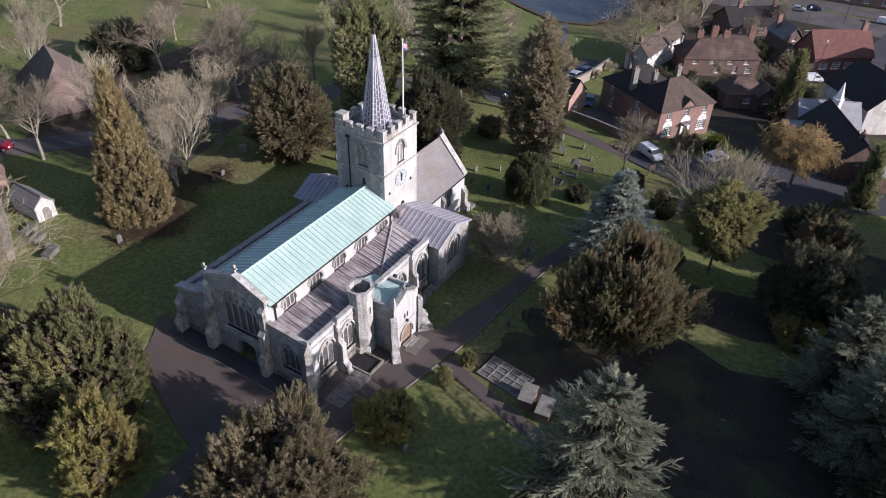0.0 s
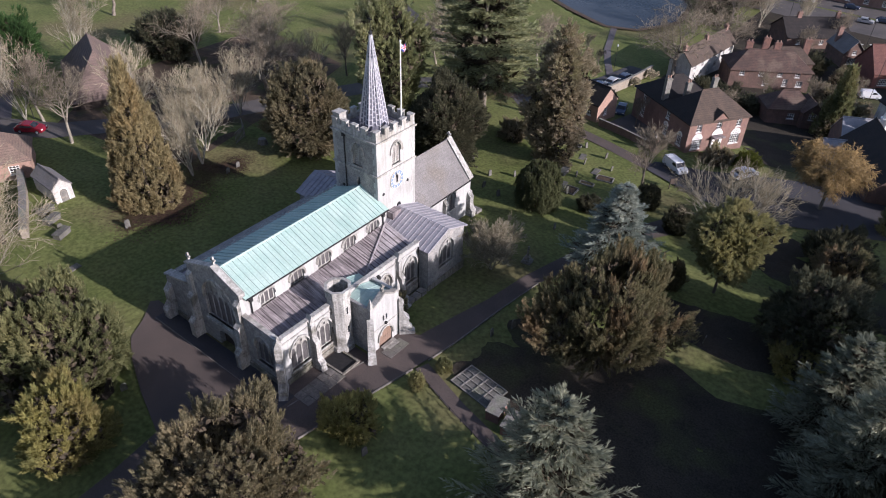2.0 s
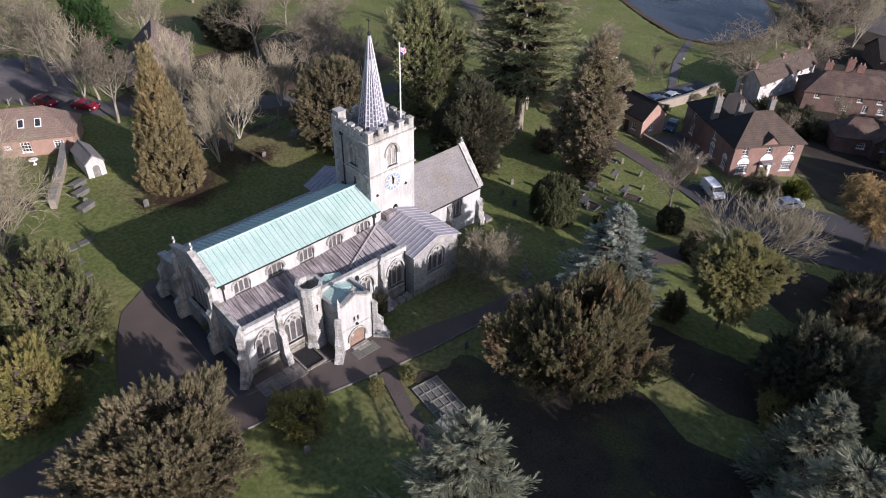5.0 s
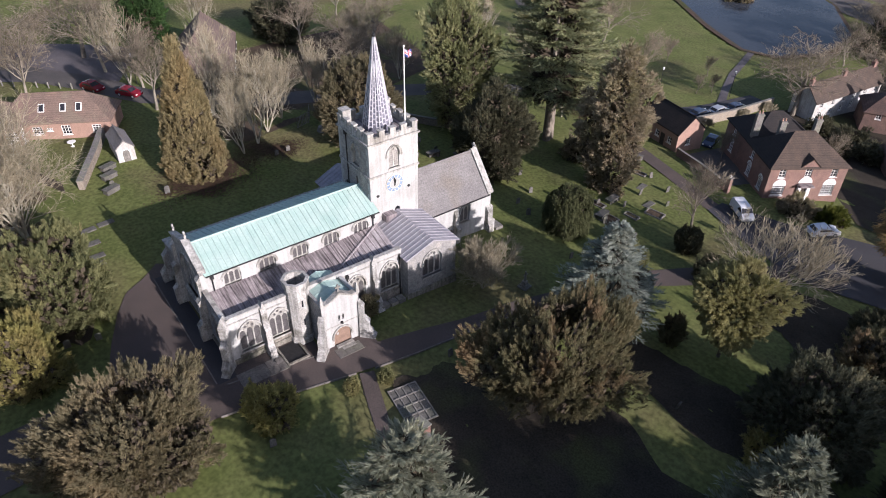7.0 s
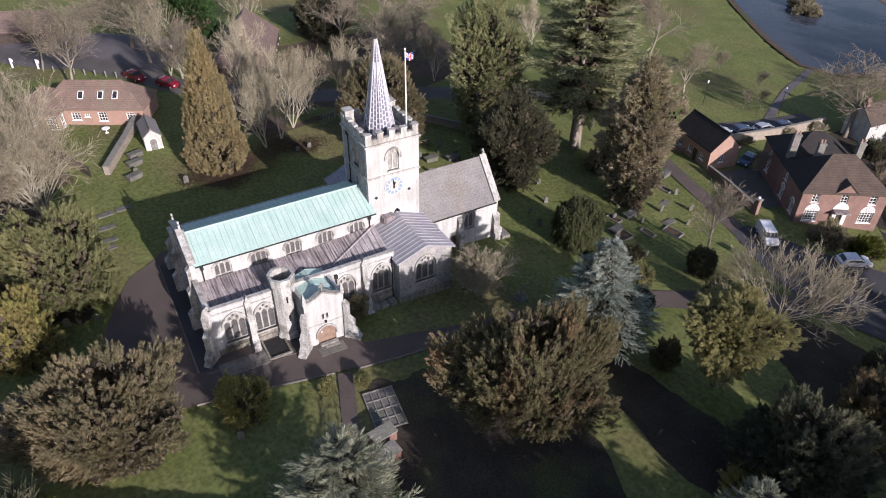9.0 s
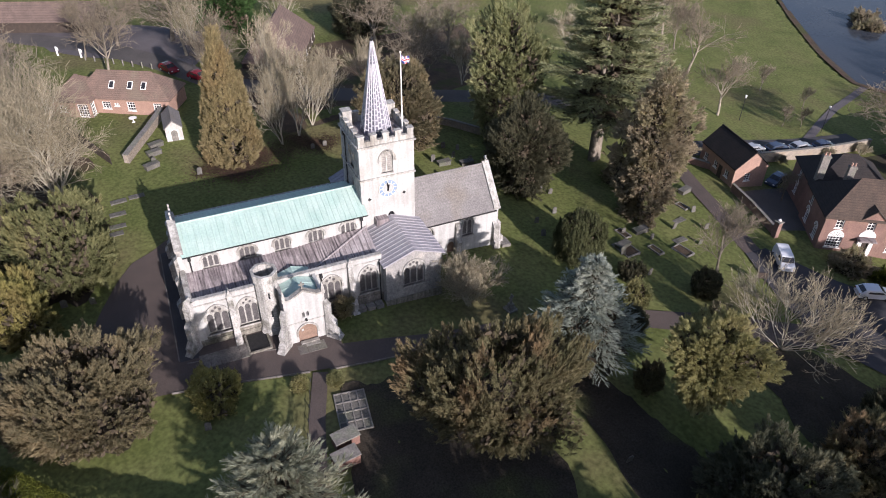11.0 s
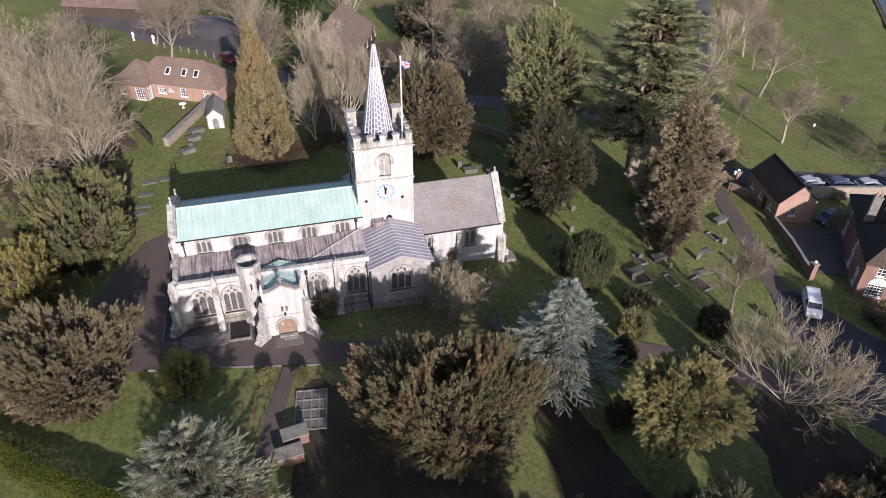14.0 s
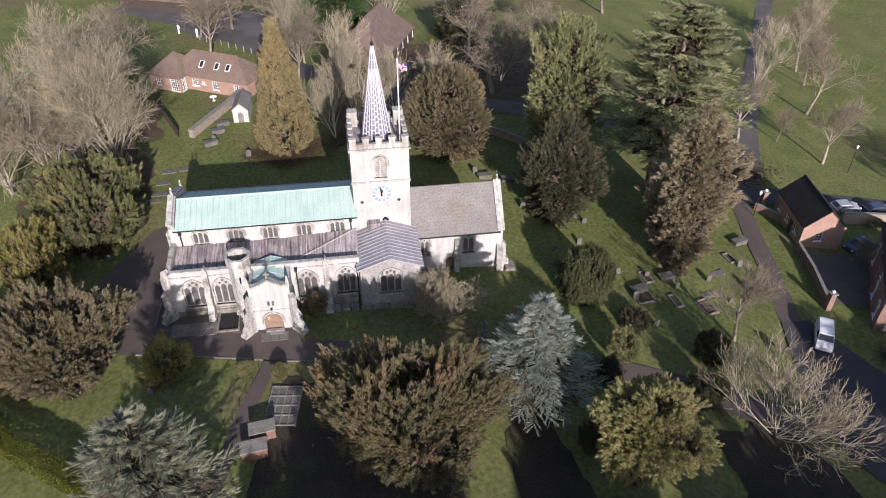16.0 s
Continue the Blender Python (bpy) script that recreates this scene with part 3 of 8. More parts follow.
def church_window(to, c, z0, w, spring, rise, lights=3, deep=0.2, tracery=True, parent=None, maker=None, name="window", glass=None):
    """Stone tracery with a pane behind each light, set back in its opening."""
    maker = maker or arch
    holes, panes = [], []
    lw = (w - 0.14 * (lights + 1)) / lights
    head = lw * 0.75
    tops = []
    for i in range(lights):
        lc = c - w / 2 + 0.14 + lw / 2 + i * (lw + 0.14)
        off = abs(lc - c) / (w / 2)
        t = spring + (rise * 0.12 * (1 - off) if tracery else rise * 0.55 * (1 - off * off))
        t -= head * (0.55 if tracery else 0.7)
        holes.append(arch(lc, z0 + 0.1, lw, t, head, 3))
        panes.append((lc, z0 + 0.1, lw, t + head))
        tops.append((lc, z0 + 0.1 + t + head))
    if tracery:
        for i in range(lights - 1):
            hc = (tops[i][0] + tops[i + 1][0]) / 2
            hz = max(tops[i][1], tops[i + 1][1]) + 0.02 + lw * 0.30
            q = lw * 0.27
            holes.append([(hc + q * math.cos(a), hz + 1.25 * q * math.sin(a)) for a in (2 * math.pi * k / 8 for k in range(8))])
        if lights > 2:
            q = lw * 0.25
            hz = z0 + spring + rise * 0.66
            for dx in ((0,) if lights == 3 else (-0.6 * lw, 0.6 * lw)):
                holes.append([(c + dx + q * math.cos(a), hz + 1.2 * q * math.sin(a)) for a in (2 * math.pi * k / 8 for k in range(8))])
    stone = part(name, Build().plate(to, maker(c, z0, w, spring, rise), holes, -deep - 0.12, -deep), M_STONE, parent, "stone tracery with dark leaded lights", True)
    for pc, pz, pw, ph in panes:
        part("pane", Build().plate(to, [(pc - pw / 2 - 0.04, pz - 0.04), (pc + pw / 2 + 0.04, pz - 0.04), (pc + pw / 2 + 0.04, pz + ph), (pc - pw / 2 - 0.04, pz + ph)], [], -deep - 0.1, -deep - 0.07), glass or M_LEADED, stone)
    if tracery:
        zt = z0 + spring - 0.1
        part("tracery_glass", Build().plate(to, maker(c, zt, w * 0.98, 0.1, rise * 0.97), [], -deep - 0.115, -deep - 0.105), glass or M_LEADED, stone)
    part("sill", Build().plate(to, [(c - w / 2 - 0.1, z0 - 0.16), (c + w / 2 + 0.1, z0 - 0.16), (c + w / 2 + 0.1, z0), (c - w / 2 - 0.1, z0)], [], -deep, 0.12), M_STONE, stone)
    if tracery or rise > 0.5:
        part("hood_mould", hood(to, c, z0, w, spring, rise, maker=maker), M_STONE, stone)
    return stone


def walling(name, p0, p1, top, openings, material=M_RENDER, base=-2.0, thick=0.7, label=""):
    """A wall with its windows. top: (s, z) from the far end back to the start; openings: (maker, c, z0, w, spring, rise)."""
    to = wall_line(p0, p1)
    length = (Vector(p1) - Vector(p0)).length
    outer = [(min(max(s, 0.003), length - 0.003), z) for s, z in ((0, base), (length, base), *top)]
    holes = [mk(c, z0, w, sp, ri) for mk, c, z0, w, sp, ri in openings]
    part(name, Build().plate(to, outer, holes, -thick, 0), material, church, label, True)
    return to, length


def buttress(to, s, w, stages, base=-2.0, material=M_BUTTRESS, name="buttress"):
    """Stages of (top of the face, reach), each narrower than the one below and closed by a sloping weathering with a drip."""
    whole = None
    lo = base
    for i, (z, reach) in enumerate(stages):
        nxt = stages[i + 1][1] if i + 1 < len(stages) else 0.0
        half = w / 2 * (1.12, 1.0, 0.9, 0.84)[i]
        top = z + (reach - nxt) * 1.15
        prof = [(-0.02, lo), (reach, lo), (reach, z - 0.1), (reach + 0.05, z - 0.07), (reach + 0.05, z), (nxt, top), (-0.02, top)]
        ring = lambda q: [to(s + q, zz, n) for n, zz in prof]
        b = Build().loft([ring(-half), ring(half)])
        if whole is None:
            whole = part(name, b, material, church, "weathered stone buttress with sloping offsets", True)
        else:
            part("stage", b, material, whole, "", True)
        lo = z
    return whole


def seam_roof(name, e0, e1, r0, material, count, thick=0.12, roll=0.05, label="", parent=None):
    """A rectangular slope of sheet metal: a deck, and panels with a standing roll between them."""
    e0, e1, r0 = Vector(e0), Vector(e1), Vector(r0)
    u, v = (e1 - e0), (r0 - e0)
    w, ln = u.length, v.length
    u, v = u.normalized(), v.normalized()
    nrm = u.cross(v).normalized()
    if nrm.z < 0:
        nrm = -nrm
    m = Matrix((u, v, nrm)).transposed().to_4x4()
    m.translation = e0
    deck = Build().box(0, w, 0, ln, -thick, 0, m)
    deck = part(name, deck, material, parent or church, label, True)
    pw = w / count
    one = Build().box(0.004, pw - 0.004, 0.0, ln, 0.004, 0.022)
    one.loft([[Vector((-roll, y, 0.022)), Vector((-roll * 0.8, y, 0.022 + roll * 1.3)), Vector((roll * 0.8, y, 0.022 + roll * 1.3)), Vector((roll, y, 0.022))] for y in (0.0, ln)])
    me = one.mesh("roof_panel", material)
    for i in range(count):
        ob = new("roof_panel", me)
        ob.parent = deck
        ob.matrix_basis = m @ Matrix.Translation((i * pw, 0, 0))
    return deck


WY = 31.9                      # west front
NS, NN = -37.4, -45.2          # nave walls
RX = -40.9                    # ridge
TS, TN, TW, TE = -38.4, -44.75, 51.85, 58.1   # tower
AS = -32.6                     # south aisle wall

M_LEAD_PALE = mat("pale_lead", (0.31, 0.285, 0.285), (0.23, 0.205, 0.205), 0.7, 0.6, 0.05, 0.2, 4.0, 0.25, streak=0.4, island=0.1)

# nave: west front with its gable parapet, clerestory, roof
zk, za = 9.3, 10.85
to, ln = walling("nave_west_wall", (NN, WY), (NS, WY), [(NS - NN, zk), (RX - NN, za), (0, zk)],
                 [(arch, 4.35, 3.95, 4.6, 2.6, 2.65), (flat_arch, 4.35, -1.0, 2.3, 3.2, 0.5)], M_FLINT)
church_window(to, 4.35, 3.95, 4.6, 2.6, 2.65, 5, parent=church, name="west_window", deep=0.2)
part("west_door", Build().plate(to, flat_arch(4.35, -1.0, 2.3, 3.2, 0.5), [], -0.66, -0.55), M_DARKWOOD, church, "dark timber double door in shade", True)
part("string_course", Build().plate(to, [(1.9, 3.6), (6.8, 3.6), (6.8, 3.78), (1.9, 3.78)], [], 0, 0.3), M_STONE, church, "", True)
cop = Build()
for a, b in (((-0.15, zk), (RX - NN, za)), ((RX - NN, za), (ln + 0.15, zk))):
    cop.plate(to, [a, b, (b[0], b[1] + 0.2), (a[0], a[1] + 0.2)], [], -0.5, 0.1)
part("gable_coping", cop, M_STONE, church, "", True)
for s, h in ((RX - NN, za + 0.2), (0.05, zk + 0.2)):
    part("gable_cross", Build().plate(to, [(s - 0.09, h), (s + 0.09, h), (s + 0.08, h + 0.42), (s + 0.3, h + 0.42), (s + 0.3, h + 0.6), (s + 0.08, h + 0.6), (s + 0.08, h + 0.85), (s - 0.08, h + 0.85), (s - 0.08, h + 0.6), (s - 0.3, h + 0.6), (s - 0.3, h + 0.42), (s - 0.08, h + 0.42)], [], -0.45, -0.27), M_STONE, church, "weathered stone cross", True)
for s in (0.35, ln - 0.35):
    buttress(to, s, 0.7, [(2.6, 1.15), (5.6, 0.7), (8.2, 0.35)])

cler = [(arch, y - WY, 6.5, 1.8, 1.0, 0.68) for y in (35.0, 38.75, 42.45, 46.1, 49.8)]
to, ln = walling("clerestory_wall", (NS, WY), (NS, TW), [(TW - WY, 8.75), (0, 8.75)], cler, M_RENDER)
for mk, c, z0, w, sp, ri in cler:
    wd = church_window(to, c, z0, w, sp, ri, 3, deep=0.18, tracery=False, parent=church, name="clerestory_window")
    part("hood_mould", hood(to, c, z0, w + 0.3, sp - 0.05, ri + 0.1, 0.1, 0.12, 0.1), M_STONE, wd)
walling("nave_north_wall", (NN, TW), (NN, WY), [(TW - WY, 8.75), (0, 8.75)], [], M_FLINT)
ze = 8.72
seam_roof("nave_roof", (NS + 0.3, WY + 0.45, ze), (NS + 0.3, TW + 0.2, ze), (RX, WY + 0.45, 10.35), M_COPPER, 33, label="pale green copper roof with standing seams")
seam_roof("nave_roof", (NN - 0.3, TW + 0.2, ze - 0.25), (NN - 0.3, WY + 0.45, ze - 0.25), (RX, TW + 0.2, 10.35), M_COPPER, 33, label="pale green copper roof with standing seams")
part("ridge_roll", Build().tube([(RX, WY + 0.45, 10.4), (RX, TW, 10.4)], 0.1), M_COPPER, church, "", True)
part("gutter", Build().box(NS + 0.26, NS + 0.42, WY + 0.5, TW + 0.2, ze - 0.12, ze - 0.03), M_IRON, church, "black gutter under the eaves", True)
for y in (33.0, 51.3):
    part("downpipe", Build().box(NS + 0.02, NS + 0.34, y - 0.16, y + 0.16, 8.1, 8.5).tube([(NS + 0.14, y, 8.4), (NS + 0.14, y, 6.6)], 0.075), M_IRON, church, "black rainwater pipe with a square hopper", True)

# south aisle
aw = [(arch, 34.25 - WY, 1.8, 2.35, 2.15, 1.5), (arch, 37.3 - WY, 1.85, 2.15, 2.15, 1.45), (arch, 46.1 - WY, 1.8, 2.35, 2.15, 1.5), (arch, 50.3 - WY, 1.8, 2.2, 2.2, 1.45)]
to, ln = walling("aisle_south_wall", (AS, WY), (AS, TW), [(TW - WY, 6.5), (0, 6.5)], aw, M_RENDER, thick=0.45)
for mk, c, z0, w, sp, ri in aw:
    church_window(to, c, z0, w, sp, ri, 3, parent=church, name="aisle_window")
    part("window_apron", Build().plate(to, [(c - w / 2 - 0.25, 1.26), (c + w / 2 + 0.25, 1.26), (c + w / 2 + 0.25, z0 - 0.2), (c - w / 2 - 0.25, z0 - 0.2)], [], 0, 0.06), M_PLINTH, church, "", True)
part("parapet_coping", Build().plate(to, [(-0.1, 6.5), (ln, 6.5), (ln, 6.64), (-0.1, 6.64)], [], -0.38, 0.1), M_STONE, church, "", True)
part("parapet_string", Build().plate(to, [(-0.1, 5.82), (ln, 5.82), (ln, 5.95), (-0.1, 5.95)], [], 0, 0.1), M_STONE, church, "", True)
part("plinth", Build().plate(to, [(-0.1, -2), (ln, -2), (ln, 1.25), (-0.1, 1.25)], [], 0, 0.18), M_PLINTH, church, "", True)
buttress(to, 35.75 - WY, 0.66, [(0.5, 1.75), (1.5, 1.35), (4.0, 0.9), (6.1, 0.45)])
buttress(to, 48.25 - WY, 0.66, [(0.5, 1.6), (1.5, 1.25), (4.0, 0.85), (6.1, 0.45)])
for s0 in (35.75, 48.25):
    part("pinnacle", Build().plate(to, [(s0 - WY - 0.32, 6.2), (s0 - WY + 0.32, 6.2), (s0 - WY, 7.15)], [], -0.3, 0.35), M_STONE, church, "small gabled buttress head", True)
dg = wall_line((AS - 0.35, WY - 0.35), (AS + 0.3, WY + 0.3))
buttress(dg, 0.45, 0.78, [(0.5, 1.9), (1.5, 1.45), (3.9, 0.95), (6.0, 0.55)])
part("pinnacle", Build().plate(dg, [(0.12, 6.1), (0.78, 6.1), (0.45, 7.05)], [], -0.3, 0.5), M_STONE, church, "small gabled buttress head", True)
ww = (arch, 2.45, 2.1, 2.3, 2.1, 1.45)
to, ln = walling("aisle_west_wall", (NS, WY), (AS, WY), [(AS - NS, 6.5), (0, 6.9)], [ww], M_FLINT, thick=0.45)
church_window(to, *ww[1:], 3, parent=church, name="aisle_window")
part("parapet_coping", Build().plate(to, [(0, 6.9), (ln + 0.1, 6.5), (ln + 0.1, 6.64), (0, 7.04)], [], -0.38, 0.1), M_STONE, church, "", True)
part("plinth", Build().plate(to, [(0, -2), (ln, -2), (ln, 1.25), (0, 1.25)], [], 0, 0.18), M_PLINTH, church, "", True)
seam_roof("aisle_roof", (AS - 0.7, WY + 0.46, 5.5), (AS - 0.7, 43.6, 5.5), (NS, WY + 0.46, 6.5), M_LEAD_OLD, 15, label="weathered grey lead roof stained with pale streaks")
# the eastern part rises along a diagonal to the tower's corner
lead = Build()
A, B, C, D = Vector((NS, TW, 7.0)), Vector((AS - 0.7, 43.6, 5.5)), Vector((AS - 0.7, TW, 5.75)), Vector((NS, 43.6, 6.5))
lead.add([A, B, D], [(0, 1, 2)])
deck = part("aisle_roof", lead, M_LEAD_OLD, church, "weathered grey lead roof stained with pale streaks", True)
# this facet's lighter facing is put into a paler lead colour
part("aisle_roof", Build().add([A, B, C], [(0, 2, 1)]), M_LEAD_PALE, church, "weathered lead roof slope coloured paler for the light on it", True)
part("hip_roll", Build().tube([A + Vector((0, 0, 0.06)), B + Vector((0, 0, 0.06))], 0.11), M_LEAD_PALE, deck, "pale lead-covered hip roll")
for k in range(1, 13):
    t = k / 13
    p = B.lerp(A, t)
    lo = B.lerp(C, t)
    part("seam", Build().tube([p + Vector((0, 0, 0.05)), lo + Vector((0, 0, 0.05))], 0.05, 4), M_LEAD_OLD, deck)
    hi = D.lerp(A, t)
    part("seam", Build().tube([p + Vector((0, 0, 0.05)), hi + Vector((0, 0, 0.05))], 0.05, 4), M_LEAD_OLD, deck)
# parapet gutter as a black box, the roof foot's shadow put into colour
part("gutter", Build().box(AS - 0.75, AS - 0.455, WY + 0.5, TW, 5.2, 5.36), M_IRON, church, "", True)
part("downpipe", Build().box(AS + 0.02, AS + 0.36, 44.95, 45.25, 5.6, 6.0).tube([(AS + 0.16, 45.1, 5.8), (AS + 0.16, 45.1, 0.6)], 0.08), M_IRON, church, "black rainwater pipe with a square hopper", True)
part("downpipe", Build().tube([(AS + 0.16, 51.55, 6.0), (AS + 0.16, 51.55, 0.4)], 0.08), M_IRON, church, "black rainwater pipe", True)

# north aisle and north transept
NA = -49.8
to, ln = walling("north_aisle_wall", (NA, TW), (NA, WY), [(TW - WY, 5.6), (0, 5.6)], [], M_FLINT)
to, ln = walling("north_aisle_wall", (NA, WY), (NN, WY), [(NN - NA, 6.6), (0, 5.6)], [], M_FLINT)
part("parapet_coping", Build().plate(to, [(-0.1, 5.6), (ln, 6.6), (ln, 6.8), (-0.1, 5.8)], [], -0.8, 0.12), M_STONE, church, "", True)
part("plinth", Build().plate(to, [(-0.1, -2), (ln, -2), (ln, 1.25), (-0.1, 1.25)], [], 0, 0.18), M_PLINTH, church, "", True)
buttress(to, 0.4, 0.8, [(1.8, 1.2), (4.0, 0.6)])
seam_roof("north_aisle_roof", (NA + 0.5, TW, 5.2), (NA + 0.5, WY + 0.7, 5.2), (NN, TW, 6.3), M_LEAD, 26, label="blue-grey lead roof in shade")
walling("north_transept_wall", (-51.7, 58.2), (-51.7, 52.0), [(6.2, 5.2), (3.1, 6.6), (0, 5.2)], [], M_FLINT)
walling("north_transept_wall", (-51.7, 52.0), (TN, 52.0), [(6.95, 5.2), (0, 5.2)], [], M_FLINT)
walling("north_transept_wall", (TN, 58.2), (-51.7, 58.2), [(6.95, 5.2), (0, 5.2)], [], M_FLINT)
seam_roof("north_transept_roof", (-52.0, 51.7, 5.15), (TN, 51.7, 5.15), (-52.0, 55.1, 6.75), M_LEAD, 11, label="blue-grey lead roof in shade")
seam_roof("north_transept_roof", (TN, 58.5, 5.15), (-52.0, 58.5, 5.15), (TN, 55.1, 6.75), M_LEAD, 11, label="blue-grey lead roof in shade")

# south transept
SX = -31.3
tw = [(arch, 3.25, 2.3, 2.5, 2.0, 1.4)]
to, ln = walling("transept_south_wall", (SX, 51.85), (SX, 58.35), [(6.5, 5.85), (3.25, 6.95), (0, 5.85)], tw, M_FLINT)
church_window(to, *tw[0][1:], 3, parent=church, name="transept_window")
part("plinth", Build().plate(to, [(-0.1, -2), (ln + 0.1, -2), (ln + 0.1, 0.9), (-0.1, 0.9)], [], 0, 0.12), M_PLINTH, church, "", True)
walling("transept_west_wall", (TS, 51.85), (SX, 51.85), [(SX - TS, 5.85), (0, 5.85)], [], M_FLINT)
walling("transept_east_wall", (SX, 58.35), (TS, 58.35), [(SX - TS, 5.85), (0, 5.85)], [], M_FLINT)
seam_roof("transept_roof", (SX + 0.25, 51.5, 5.8), (TS, 51.5, 5.8), (SX + 0.25, 55.1, 7.15), M_LEAD, 12, roll=0.04, label="grey lead roof with raised rolls")
seam_roof("transept_roof", (TS, 58.7, 5.8), (SX + 0.25, 58.7, 5.8), (TS, 55.1, 7.15), M_LEAD, 12, roll=0.04, label="grey lead roof with raised rolls")
part("roof_hatch", Build().box(TS - 0.1, TS + 0.9, 53.2, 54.6, 6.2, 7.35), M_LEAD_OLD, church, "small lead-covered box against the tower", True)

# chancel
CS, CN, CE = -38.0, -45.0, 69.0
cw = [(arch, 59.65 - TE, 1.9, 1.25, 1.5, 1.0), (arch, 64.9 - TE, 1.75, 1.45, 1.7, 1.1), (arch, 62.65 - TE, -1.6, 1.0, 2.3, 0.7)]
to, ln = walling("chancel_south_wall", (CS, TE), (CS, CE), [(CE - TE, 4.95), (0, 4.95)], cw, M_RENDER)
church_window(to, *cw[0][1:], 2, parent=church, name="chancel_window", deep=0.22)
church_window(to, *cw[1][1:], 2, parent=church, name="chancel_window", deep=0.22)
part("priest_door", Build().plate(to, arch(62.65 - TE, -1.6, 1.0, 2.3, 0.7), [], -0.35, -0.25), M_OAK, church, "low brown oak door", True)
buttress(to, 63.45 - TE, 0.6, [(1.6, 0.9), (3.4, 0.5)], base=-3)
buttress(to, CE - TE - 0.35, 0.75, [(0.2, 1.0), (2.2, 0.6)], base=-3)
to, ln = walling("chancel_east_wall", (CS, CE), (CN, CE), [(CS - CN, 5.0), (3.5, 9.25), (0, 5.0)], [], M_FLINT, base=-3)
cop = Build()
for a, b in (((-0.3, 4.75), (3.5, 9.3)), ((3.5, 9.3), (7.3, 4.75))):
    cop.plate(to, [a, b, (b[0], b[1] + 0.25), (a[0], a[1] + 0.25)], [], -0.75, 0.12)
part("gable_coping", cop, M_STONE, church, "", True)
part("gable_cross", Build().plate(to, [(3.41, 9.4), (3.59, 9.4), (3.58, 9.85), (3.8, 9.85), (3.8, 10.02), (3.58, 10.02), (3.58, 10.25), (3.42, 10.25), (3.42, 10.02), (3.2, 10.02), (3.2, 9.85), (3.42, 9.85)], [], -0.4, -0.22), M_STONE, church, "weathered stone cross", True)
buttress(to, 0.35, 0.75, [(0.2, 0.9), (2.4, 0.5)], base=-3)
walling("chancel_north_wall", (CN, CE), (CN, TE), [(CE - TE, 4.95), (0, 4.95)], [], M_FLINT, base=-3)
RC = -41.5
sl = Build()
for sx in (CS + 0.3, CN - 0.3):
    e, r = Vector((sx, 0, 4.72)), Vector((RC, 0, 9.15))
    nrm = Vector((0, 0, -0.15))
    q = [Vector((e.x, TE, e.z)), Vector((e.x, CE - 0.7, e.z)), Vector((r.x, CE - 0.7, r.z)), Vector((r.x, TE, r.z))]
    sl.loft([q, [p + nrm for p in q]])
part("chancel_roof", sl, M_SLATE, church, "steep grey stone-slate roof", True)
part("ridge_tiles", Build().tube([(RC, TE, 9.2), (RC, CE - 0.7, 9.2)], 0.13), M_SLATE, church, "", True)
part("gutter", Build().box(CS + 0.25, CS + 0.4, TE, CE - 0.4, 4.52, 4.66), M_IRON, church, "", True)
part("ledger_slab", Build().box(-38.6, -37.0, CE + 0.4, CE + 1.6, -1.3, -0.5), M_TOMB, church, "low stone block against the chancel", True)

